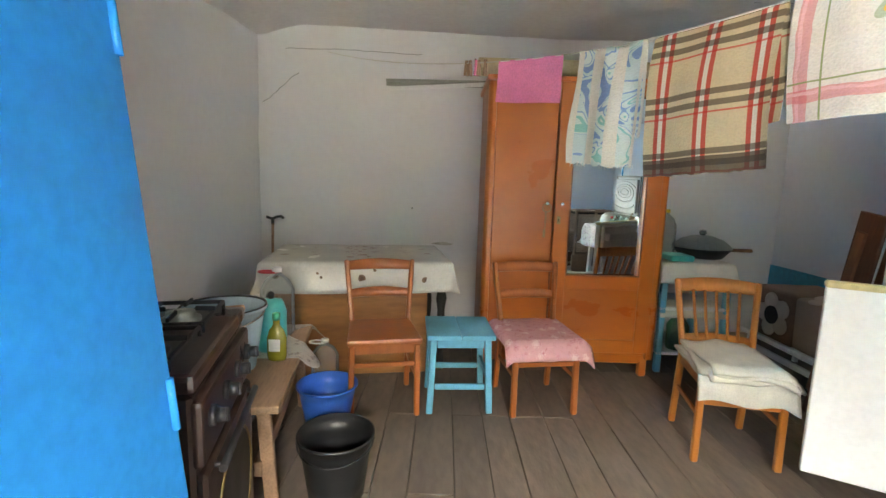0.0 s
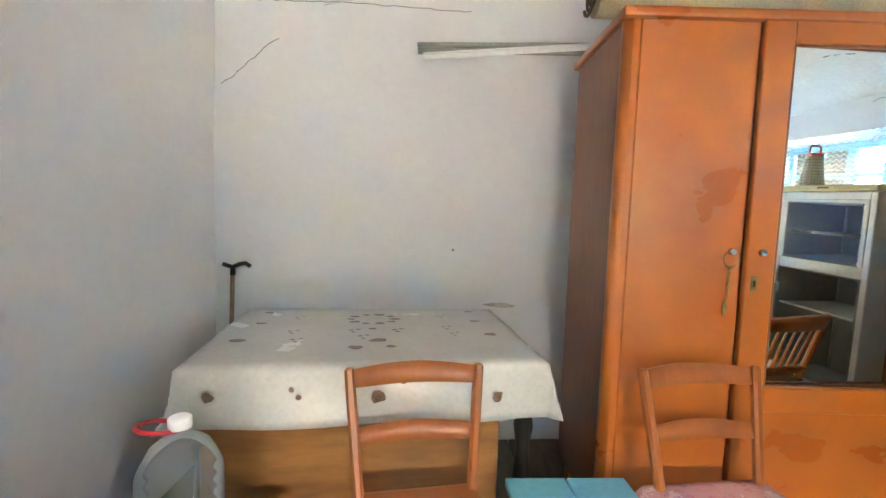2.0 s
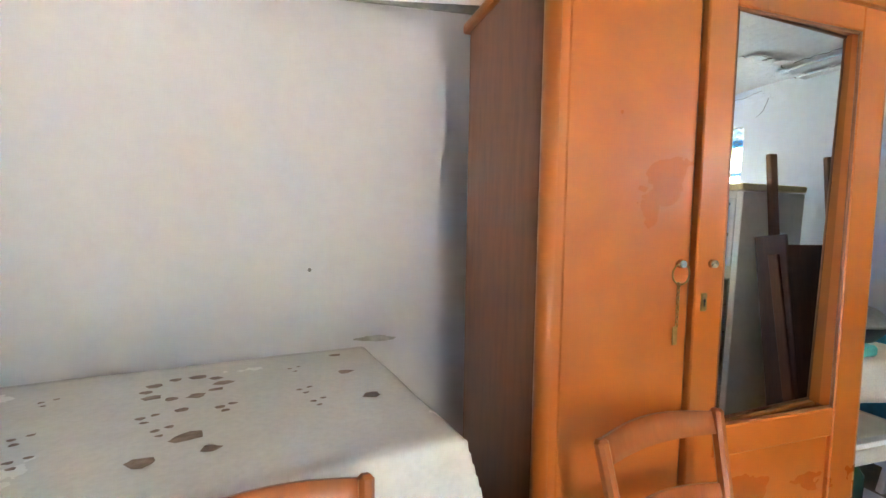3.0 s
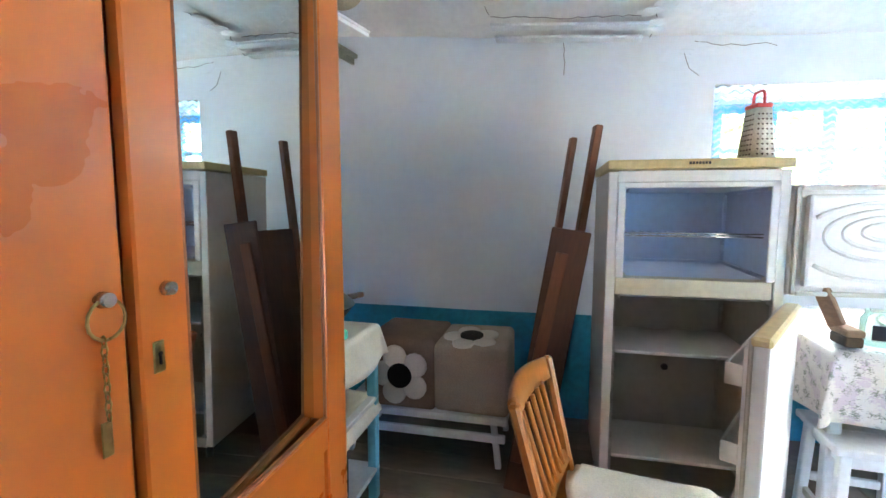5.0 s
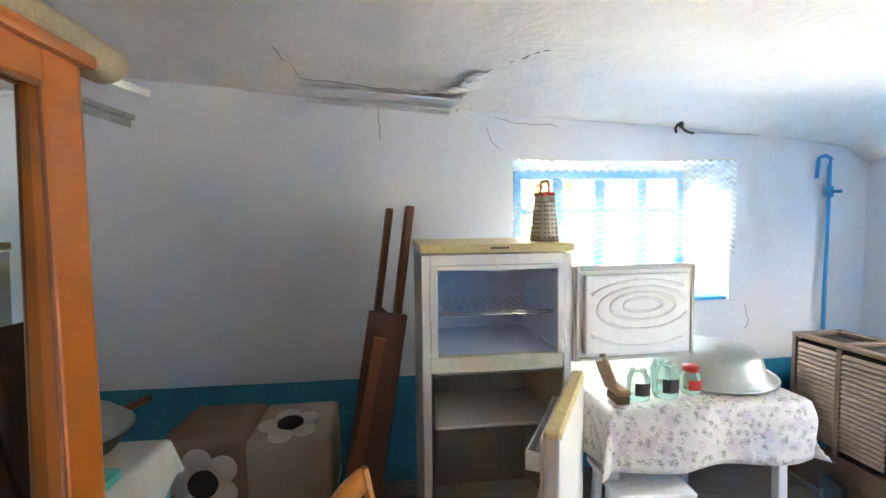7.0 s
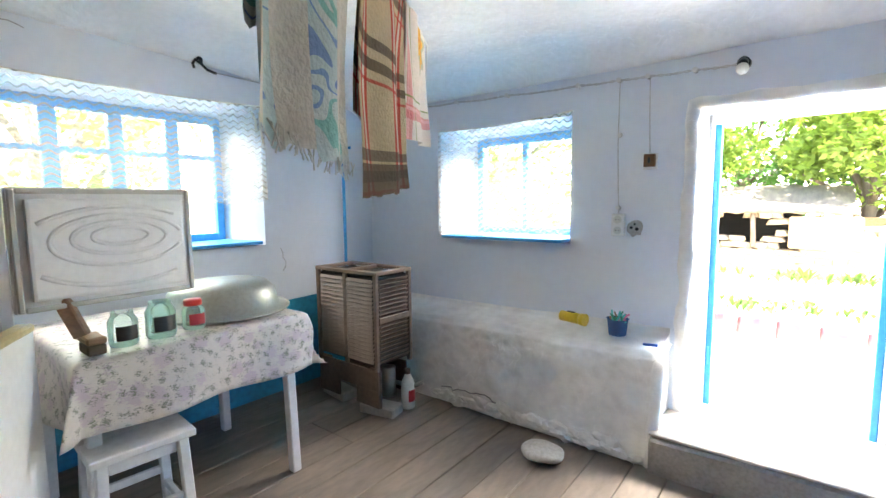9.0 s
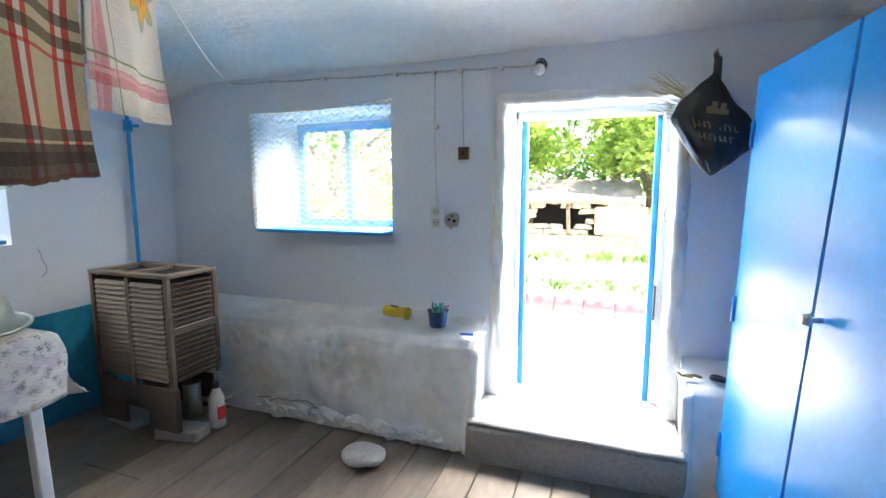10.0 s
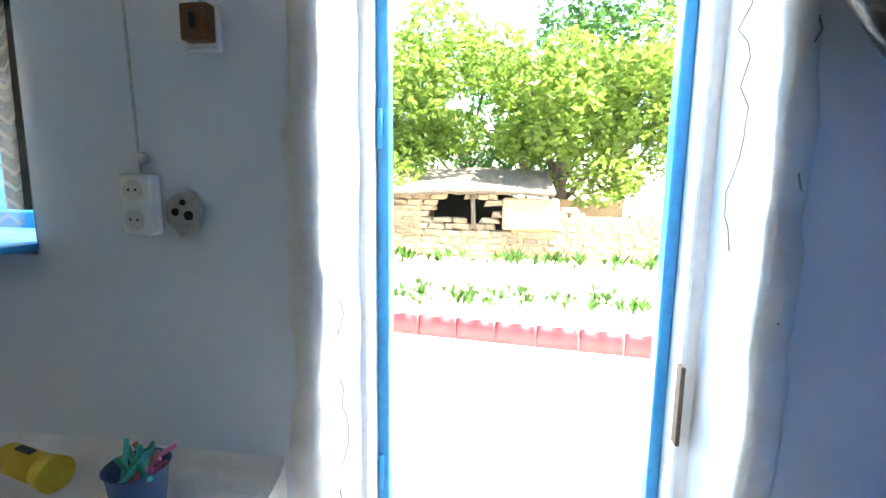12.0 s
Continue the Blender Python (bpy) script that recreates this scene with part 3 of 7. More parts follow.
def curtain(name, p0, p1, drop, label, gather=9, depth=0.02, uneven=0.02):
    p0, p1 = Vector(p0), Vector(p1)
    side = (p1 - p0).cross(Vector((0, 0, 1))).normalized()
    b = bmesh.new()
    sheet(b, 90, 24, lambda u, v: p0.lerp(p1, u) + side * (depth * math.sin(u * gather * 6.28 + 1.5 * math.sin(u * 7)) * (0.4 + 0.6 * v)) - Vector((0, 0, v * (drop + uneven * math.sin(u * 23)) + 0.02 * math.sin(math.pi * u))))
    ob = solid(name, Matrix(), b, M_LACE, label, "curtain")
    b = bmesh.new()
    tube(b, [p0.lerp(p1, i / 12) - Vector((0, 0, 0.02 * math.sin(math.pi * i / 12))) for i in range(13)], 0.004, 6)
    part("curtain_string", b, M_LINEN, ob)
    return ob


curtain("lace_curtain", (EX - 0.02, 1.865, 1.92), (EX - 0.02, 0.425, 1.93), 0.62, "white lace curtain with blue wave pattern on a string", 6, 0.012)
curtain("lace_curtain", (2.59, SY + 0.02, 1.80), (1.58, SY + 0.02, 1.825), 0.72, "yellowed white lace curtain hanging over the window", 7, 0.014)

# ---- floor boards ----
b = bmesh.new()
box(b, (1.1, 1.85, -0.055), (4.7, 5.3, 0.05))
floor = struct("floor", b, M_UNDER, "worn grey-brown painted plank floor", "floor")

# ---- outside ----
M_YARD = mat("pale_concrete_yard", (0.76, 0.74, 0.70), 0.9, var=0.12, scale=0.6, fine=20, bump=0.2)
M_SOIL = mat("dry_soil", (0.60, 0.54, 0.44), 0.95, var=0.25, scale=0.8, fine=15, bump=0.3)
M_GRASS = mat("garden_leaf", (0.06, 0.14, 0.025), 0.6, var=0.4, scale=3, fine=20, bump=0)
M_LEAF = mat("tree_leaf", (0.20, 0.29, 0.05), 0.5, var=0.25, scale=1.6, fine=6, bump=0, second=(0.13, 0.22, 0.035))
M_LEAF2 = mat("darker_tree_leaf", (0.06, 0.15, 0.03), 0.5, var=0.4, scale=1.0, fine=6, bump=0)
for _m in (M_LEAF, M_LEAF2, M_GRASS):
    _n, _l = _m.node_tree.nodes, _m.node_tree.links
    _t, _x = _n.new("ShaderNodeBsdfTranslucent"), _n.new("ShaderNodeMixShader")
    _l.new(_n["Principled BSDF"].inputs["Base Color"].links[0].from_socket, _t.inputs[0])
    _x.inputs[0].default_value = 0.66
    _l.new(_n["Principled BSDF"].outputs[0], _x.inputs[1]), _l.new(_t.outputs[0], _x.inputs[2]), _l.new(_x.outputs[0], _n["Material Output"].inputs[0])
M_BARK = mat("bark", (0.14, 0.11, 0.085), 0.9, var=0.4, scale=6, fine=30, bump=0.5, stretch=(3, 3, 0.6))
M_KERB = mat("red_metal_edging", (0.10, 0.012, 0.018), 0.45, var=0.2, scale=5, fine=30)
M_RUBBLE = mat("rubble_stone", (0.31, 0.24, 0.165), 0.9, var=0.3, scale=3, fine=25, bump=0.4, random_tint=0.25)
M_CLAY = mat("clay_render", (0.42, 0.28, 0.16), 0.95, var=0.25, scale=1.5, fine=20, bump=0.3)
M_THATCH = mat("grey_thatch", (0.13, 0.105, 0.08), 0.95, var=0.4, scale=3, fine=30, bump=0.6, stretch=(6, 1, 1))

b = bmesh.new()
sheet(b, 60, 60, lambda u, v: (lambda x, y: Vector((x, y, GZ - 0.012 + (0.02 * noise.noise(Vector((x * 0.3, y * 0.3, 0))) if y < -4 else 0) - 0.004)))(-150 + u * 300, -240 + v * 300))
struct("ground", b, M_SOIL, "pale dry yard soil", "ground")
b = bmesh.new()
box(b, (1.0, -2.2, GZ - 0.02), (16, 2.75, 0.05), 0.01)
struct("pavement", b, M_YARD, "pale sunlit concrete yard strip", "pavement")


def edging(x0, x1, y0, y1, n):
    """Red corrugated edging, bent panels side by side."""
    root = thing("garden_edging", pose(0, 0, GZ), "red corrugated metal strip edging the garden bed", "garden edging")
    d = Vector((x1 - x0, y1 - y0, 0))
    for k in range(n):
        a, c = Vector((x0, y0, 0)) + d * k / n, Vector((x0, y0, 0)) + d * (k + 1) / n
        bb = bmesh.new()
        nrm = d.cross(Vector((0, 0, 1))).normalized()
        sheet(bb, 12, 2, lambda u, v: a.lerp(c, u * 0.996) + nrm * (0.008 * max(-0.3, math.sin(u * 6.28 * 2))) + Vector((0, 0, v * (0.185 + 0.008 * math.sin(u * 12.6)))), 0.006)
        part("edging_panel", bb, M_KERB, root)
    return root


edging(4.2, -4.2, -3.72, -2.68, 26)


def leaves(b, c, rad, n, size, rng, flat=0.8):
    """n small bent leaves round c, thick at the outside of a lumpy crown."""
    for _ in range(n):
        d = Vector((rng.gauss(0, 1), rng.gauss(0, 1), rng.gauss(0, 1))).normalized()
        r = rad * (0.55 + 0.45 * rng.random() ** 0.5) * (1 + 0.25 * noise.noise(d * 2.5 + Vector(c)))
        p = Vector(c) + Vector((d.x * r, d.y * r, d.z * r * flat))
        x = Vector((rng.gauss(0, 1), rng.gauss(0, 1), rng.gauss(0, 0.6))).normalized()
        y = x.cross(Vector((rng.gauss(0, 1), rng.gauss(0, 1), rng.gauss(0, 1)))).normalized()
        s = size * (0.6 + 0.8 * rng.random())
        v = [b.verts.new(p + q) for q in (-x * s, y * s * 0.45, x * s, -y * s * 0.45)]
        b.faces.new(v)


def tree(x, y, h, crown, n, leaf, seed, material, label, low=0.35):
    rng = random.Random(seed)
    root = thing("tree", pose(x, y, GZ), label, "tree")
    b = bmesh.new()
    rod(b, (0, 0, -0.1), (0.1, 0, h * 0.45), 0.16, 0.10, 9)
    for k in range(9):
        a = k * 2.4 + rng.random()
        z0 = h * (0.2 + 0.03 * k)
        q = Vector((math.cos(a) * crown * 0.7, math.sin(a) * crown * 0.7, h * (0.5 + 0.05 * k)))
        mid = Vector((0.05, 0, z0)).lerp(q, 0.5) + Vector((0, 0, 0.2))
        rod(b, (0.05, 0, z0), mid, 0.06, 0.04, 7), rod(b, mid, q, 0.04, 0.012, 7)
    part("trunk", b, M_BARK, root)
    b = bmesh.new()
    clumps = 34
    for k in range(clumps):
        d = Vector((rng.gauss(0, 1), rng.gauss(0, 1), 0))
        d = d.normalized() * crown * rng.random() ** 0.5
        z = h * (low + (1 - low) * rng.random())
        leaves(b, (d.x, d.y, z), crown * (0.24 + 0.16 * rng.random()), n // clumps, leaf, rng)
    part("crown", b, material, root, normals=False)
    return root


tree(-0.5, -9.6, 3.9, 1.9, 15000, 0.078, 3, M_LEAF, "bright green leafy tree above the ruined wall", 0.36)
tree(-4.2, -10.2, 4.8, 2.3, 15000, 0.082, 4, M_LEAF, "tall bright green tree behind the ruin", 0.3)
tree(3.4, -10.4, 4.6, 2.2, 14000, 0.082, 5, M_LEAF, "sunlit green tree at the garden's end", 0.25)
tree(-2.2, -12.5, 6.0, 2.6, 9000, 0.09, 6, M_LEAF2, "darker green tree further back", 0.3)
tree(1.8, -13.5, 5.2, 2.6, 8000, 0.09, 7, M_LEAF2, "dark green tree further back", 0.25)
tree(4.5, -4.3, 3.6, 1.7, 9000, 0.06, 8, M_LEAF, "small garden tree outside the window", 0.08)
tree(7.8, 0.6, 4.0, 2.1, 7000, 0.07, 9, M_LEAF, "green tree outside the side window", 0.12)
tree(8.4, 4.0, 4.2, 2.2, 6000, 0.07, 10, M_LEAF, "green tree beside the house", 0.12)
tree(6.2, -4.6, 4.2, 1.9, 6000, 0.07, 12, M_LEAF, "green tree beyond the house corner", 0.12)
b = bmesh.new()
rng = random.Random(21)
for _ in range(520):
    x, y = rng.uniform(-6, 6), rng.choice((-4.55, -4.75, -5.0)) + rng.gauss(0, 0.12)
    h = rng.uniform(0.04, 0.12)
    for _k in range(4):
        a = rng.random() * 6.28
        q = Vector((x, y, GZ + h * 0.4))
        e = Vector((math.cos(a), math.sin(a), rng.uniform(0.4, 1.6))).normalized() * h
        s = e.cross(Vector((0, 0, 1))).normalized() * h * 0.25
        b.faces.new([b.verts.new(v) for v in (q - Vector((0, 0, h * 0.42)), q + e * 0.5 + s, q + e, q + e * 0.5 - s)])
tagged(new("garden_plants", finish("garden_plants", b, M_GRASS, False)), "rows of low green garden plants in dry soil", "plants", kind="stuff")
b = bmesh.new()
for _ in range(170):
    x, y = rng.uniform(-5, 6), -7.2 + rng.gauss(0, 0.2)
    h = rng.uniform(0.05, 0.22)
    for _k in range(5):
        a = rng.random() * 6.28
        q = Vector((x, y, GZ + h * 0.3))
        e = Vector((math.cos(a), math.sin(a), rng.uniform(0.4, 1.8))).normalized() * h
        s = e.cross(Vector((0, 0, 1))).normalized() * h * 0.2
        b.faces.new([b.verts.new(v) for v in (q - Vector((0, 0, h * 0.32)), q + e * 0.5 + s, q + e, q + e * 0.5 - s)])
tagged(new("weeds", finish("weeds", b, M_GRASS, False)), "weeds growing along the foot of the ruin", "weeds", kind="stuff")

# ruined stone shed
ruin = thing("ruined_shed", pose(1.35, -7.75, GZ - 0.1), "ruined low stone shed with a broken hole in its wall", "shed")
RY = 0.0


def in_hole(x, z):
    return ((x - 0.02) / 0.56) ** 2 + ((z - 0.93 - 0.05 * math.sin(x * 9)) / 0.21) ** 2 < 1


for c, s in (((-2.75, -0.2, 0.42), (3.9, 0.3, 0.84)), ((2.75, -0.2, 0.5), (3.9, 0.3, 1.0)), ((0, -0.2, 0.28), (1.55, 0.3, 0.56)), ((0, -1.6, 0.5), (6.0, 0.1, 1.2))):
    b = bmesh.new()
    box(b, c, s, 0.02)
    part("wall", b, M_CLAY, ruin)
# Added near-black box behind the broken hole; its colour gives the unlit inside.
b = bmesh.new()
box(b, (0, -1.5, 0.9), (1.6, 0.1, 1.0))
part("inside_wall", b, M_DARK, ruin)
b = bmesh.new()
sheet(b, 60, 10, lambda u, v: Vector((-1.5 + u * 4.6, 0.12 - v * 1.6, 1.17 + 0.04 * math.sin(u * 6) + v * 0.42 + 0.04 * noise.noise(Vector((u * 30, v * 6, 0))))), 0.09)
part("thatch", b, M_THATCH, ruin)
b = bmesh.new()
rod(b, (-0.15, 0, 0.6), (-0.12, 0, 1.2), 0.04, 0.04, 8)
part("post", b, M_BARK, ruin)
stone_mesh = []
rng = random.Random(5)
for k in range(6):
    b = bmesh.new()
    box(b, (0, 0, 0), (1, 1, 1), 0.16)
    for v in b.verts:
        v.co += Vector([0.09 * rng.uniform(-1, 1) for _ in range(3)])
    stone_mesh.append(finish("stone", b, M_RUBBLE))
count = 0
z = 0.0
while z < 1.12:
    hgt = rng.uniform(0.085, 0.13)
    x = -3.6
    while x < 2.6 and count < 300:
        w = rng.uniform(0.16, 0.36)
        top = 0.86 + 0.14 * math.sin(x * 3) if x < -1.5 else (1.15 if x < 2.6 else 0.95)
        clay = -1.55 < x < -0.72 and z > 0.55 and noise.noise(Vector((x * 2, z * 2, 0))) > -0.35
        if not in_hole(x + w / 2, z + hgt / 2) and z < top and not clay:
            s = new("stone", rng.choice(stone_mesh))
            s.parent = ruin
            s.matrix_basis = Matrix.LocRotScale((x + w / 2, -0.113 + rng.uniform(-0.008, 0.008), z + hgt / 2), Euler((0, rng.uniform(-0.1, 0.1), 0)), (w * 0.97, 0.16, hgt * 0.95))
            count += 1
        x += w
    z += hgt
b = bmesh.new()
box(b, (-1.12, 0.02, 0.88), (0.95, 0.1, 0.55), 0.03)
part("render_patch", b, M_CLAY, ruin, "smooth yellow clay render")

# ---- furniture by the far wall ----
wx0, wx1, wy0, wy1, wz = 0.60, 1.775, 3.30, 3.86, 1.955
ward = thing("wardrobe", pose(wx0, wy0, 0), "orange varnished two-door wardrobe with a mirror door", "wardrobe")
W = wx1 - wx0
for x in (0.012, W - 0.012):
    b = bmesh.new()
    box(b, (x, 0.30, 1.03), (0.024, 0.52, 1.78), 0.004)
    part("side_panel", b, M_WARDS, ward, "dull brown side panel")
b = bmesh.new()
box(b, (W / 2, 0.55, 1.03), (W - 0.05, 0.012, 1.76))
part("back_panel", b, M_WARDS, ward)
b = bmesh.new()
box(b, (W / 2, 0.29, 0.14), (W - 0.05, 0.53, 0.02))
box(b, (W / 2, 0.045, 0.135), (W - 0.10, 0.03, 0.09), 0.004)
part("plinth", b, M_WARD, ward)
b = bmesh.new()
box(b, (W / 2, 0.28, wz - 0.02), (W + 0.035, 0.62, 0.035), 0.012, None, 2)
part("top", b, M_WARD, ward)
for x in (0.0, W):
    b = bmesh.new()
    q = 1 if x == 0 else -1
    rod(b, (x + q * 0.022, 0.022, 0.13), (x + q * 0.022, 0.022, wz - 0.035), 0.028, 0.028, 24)
    box(b, (x + q * 0.0345, 0.015, (wz + 0.095) / 2), (0.021, 0.042, wz - 0.165))
    part("corner_post", b, M_WARD, ward, "rounded glossy front corner")
for x, y in ((0.05, 0.05), (W - 0.05, 0.05), (0.05, 0.5), (W - 0.05, 0.5)):
    b = bmesh.new()
    bar(b, (x, y, 0.0), (x, y, 0.135), 0.05, 0.05, 0.006)
    part("leg", b, M_WARD, ward)
ld = W * 0.375
b = bmesh.new()
box(b, (0.045 + (ld - 0.045) / 2, 0.006, 1.05), (ld - 0.05, 0.024, 1.75), 0.004)
door_l = part("plain_door", b, M_WARD, ward, "plain veneer door with worn reddish patches")
mx0, mx1, mz0, mz1 = 1.142 - wx0, 1.635 - wx0, 0.697, 1.848
dx0, dx1, dz0, dz1 = ld + 0.004, W - 0.045, 0.175, 1.925
b = bmesh.new()
box(b, ((dx0 + mx0) / 2, 0.004, 1.05), (mx0 - dx0, 0.026, dz1 - dz0), 0.004)
door_r = part("mirror_door", b, M_WARD, ward, "framed door with a tall mirror")
for nm, c, sz in (("stile", ((dx1 + mx1) / 2, 0.004, 1.05), (dx1 - mx1, 0.026, dz1 - dz0)), ("top_rail", ((mx0 + mx1) / 2, 0.004, (dz1 + mz1) / 2), (mx1 - mx0, 0.026, dz1 - mz1)), ("middle_rail", ((mx0 + mx1) / 2, 0.004, mz0 - 0.045), (mx1 - mx0, 0.026, 0.09)), ("bottom_rail", ((mx0 + mx1) / 2, 0.004, dz0 + 0.045), (mx1 - mx0, 0.026, 0.09))):
    b = bmesh.new()
    box(b, c, sz, 0.004)
    part(nm, b, M_WARD, door_r)
b = bmesh.new()
box(b, ((mx0 + mx1) / 2, 0.012, (dz0 + mz0) / 2), (mx1 - mx0 + 0.01, 0.012, mz0 - dz0 - 0.16), 0.003)
part("lower_panel", b, M_WARD, door_r)
b = bmesh.new()
box(b, ((mx0 + mx1) / 2, 0.008, (mz0 + mz1) / 2), (mx1 - mx0 + 0.004, 0.006, mz1 - mz0 + 0.004))
glass = part("mirror_glass", b, M_MIRROR, door_r, "slightly foxed mirror glass")
glass.matrix_basis = Matrix.Translation((mx0, 0.008, 1.27)) @ Euler((radians(0.7), 0, radians(2.2))).to_matrix().to_4x4() @ Matrix.Translation((-mx0, -0.008, -1.27))
b = bmesh.new()
box(b, (mx1 - 0.002, 0.0175, (mz0 + mz1) / 2), (0.01, 0.033, mz1 - mz0))
part("rebate", b, M_WARD, door_r)
door_r.matrix_basis = Matrix.Translation((dx1, 0.017, 0)) @ Matrix.Rotation(radians(1.0), 4, "Z") @ Matrix.Translation((-dx1, -0.017, 0))
b = bmesh.new()
for x in (mx0 + 0.004, mx1 - 0.004):
    rod(b, (x, -0.002, mz0), (x, -0.002, mz1), 0.005, 0.005, 6)
for z in (mz0 + 0.004, mz1 - 0.004):
    rod(b, (mx0, -0.002, z), (mx1, -0.002, z), 0.005, 0.005, 6)
part("beading", b, M_WARDS, door_r)
for x, d in ((ld - 0.045, door_l), (1.09 - wx0, door_r)):
    b = bmesh.new()
    rod(b, (x, -0.004, 1.165), (x, -0.016, 1.165), 0.006, 0.006, 10)
    rod(b, (x, -0.016, 1.165), (x, -0.03, 1.165), 0.012, 0.010, 14)
    part("knob", b, M_STEEL, d, "small chrome knob")
b = bmesh.new()
tube(b, [(ld - 0.045 + 0.028 * math.sin(a), -0.022, 1.138 - 0.028 * math.cos(a)) for a in [i * 0.3927 for i in range(17)]], 0.0025, 6)
for i in range(9):
    z = 1.108 - i * 0.013
    tube(b, [(ld - 0.05 + (0.006 if i % 2 else 0.002) * math.sin(a), -0.02 + (0.002 if i % 2 else 0.006) * math.sin(a), z - 0.008 * math.cos(a)) for a in [k * 0.785 for k in range(9)]], 0.0016, 5)
box(b, (ld - 0.054, -0.019, 0.972), (0.016, 0.003, 0.05), 0.001)
part("key_ring", b, M_BRASS, door_l, "key ring with a chain")
b = bmesh.new()
box(b, (1.075 - wx0, -0.011, 1.06), (0.022, 0.004, 0.05), 0.006)
ks = part("keyhole_plate", b, M_BRASS, door_r)
b = bmesh.new()
rod(b, (1.075 - wx0, -0.0135, 1.065), (1.075 - wx0, -0.0145, 1.065), 0.004, 0.004, 8)
box(b, (1.075 - wx0, -0.014, 1.055), (0.004, 0.002, 0.014))
part("keyhole", b, M_DARK, ks)

# rolled rug and curtain rails on the wardrobe
b = bmesh.new()
rod(b, (0.0, 0, 0.07), (1.55, 0, 0.07), 0.07, 0.07, 24, 0.8)
roll = solid("rolled_rug", pose(0.53, 3.42, wz + 0.0), b, M_ROLL, "rolled beige rug lying on the wardrobe", "rug")
b = bmesh.new()
tube(b, [(-0.006 - 0.0005 * i, (0.006 + 0.0013 * i) * math.cos(i * 0.5), 0.07 + (0.006 + 0.0013 * i) * math.sin(i * 0.5)) for i in range(38)], 0.006, 6)
part("rolled_edge", b, M_ROLLD, roll, "dark spiral edge of the rolled rug")
for a, c, w, d, lab, mt in (((-0.13, 3.96, 2.035), (2.62, 3.63, 1.985), 0.05, 0.05, "grey aluminium curtain rail lying on the wardrobe", M_ALU), ((-0.10, 3.86, 1.965), (2.62, 3.55, 2.09), 0.018, 0.03, "thin white curtain rail lying on the wardrobe", M_WHITE)):
    b = bmesh.new()
    bar(b, a, c, w, d * 0.4, 0.003)
    bar(b, Vector(a) + Vector((0, 0, -d * 0.45)), Vector(c) + Vector((0, 0, -d * 0.45)), w * 0.25, d * 0.6, 0.002)
    solid("curtain_rail", Matrix(), b, mt, lab, "curtain rail")

# table with oilcloth
TA = 9.0
table = thing("dining_table", pose(-0.265, 3.62, 0, 0, 0, TA), "wooden table with a plywood front panel", "table")
TWX, TWY, TZ = 0.60, 0.41, 0.755
b = bmesh.new()
box(b, (0, 0, TZ - 0.018), (TWX * 2, TWY * 2, 0.03), 0.004)
part("tabletop", b, M_RAW, table)
for x, y in ((-0.55, -0.36), (0.55, -0.36), (-0.55, 0.36), (0.55, 0.36)):
    b = bmesh.new()
    lathe(b, [(0.022, 0), (0.03, 0.06), (0.022, 0.12), (0.033, 0.3), (0.024, 0.42), (0.036, 0.5), (0.028, 0.56), (0.036, 0.6), (0.036, 0.72)], (x, y, 0), 14)
    part("leg", b, M_BLACK, table, "dark turned leg")
b = bmesh.new()
box(b, (-0.05, -0.385, 0.36), (1.0, 0.016, 0.72), 0.003)
part("front_panel", b, M_PLY, table, "plywood panel leaning under the tabletop")


def cloth_fn(hx, hy, zt, drop, over, seed, ripple=0.012, flare=0.02):
    """A cloth on a table: flat on top, folded over the edges and hanging with small waves."""
    def f(u, v):
        x, y = (u * 2 - 1) * (hx + drop), (v * 2 - 1) * (hy + drop)
        ox, oy = max(0, abs(x) - hx), max(0, abs(y) - hy)
        o = max(ox, oy)
        sx, sy = math.copysign(1, x), math.copysign(1, y)
        per = x * 11 + y * 13
        px = sx * (min(abs(x), hx) + (flare * ox / drop + ripple * math.sin(per) * ox / drop if ox else 0) + (0.08 * min(ox, oy) if ox and oy else 0))
        py = sy * (min(abs(y), hy) + (flare * oy / drop + ripple * math.sin(per) * oy / drop if oy else 0) + (0.08 * min(ox, oy) if ox and oy else 0))
        return Vector((px, py, zt - o + 0.003 * noise.noise(Vector((x * 5 + seed, y * 5, 0)))))
    return f


b = bmesh.new()
sheet(b, 60, 46, cloth_fn(TWX + 0.012, TWY + 0.012, TZ + 0.006, 0.20, 0, 3), 0.002)


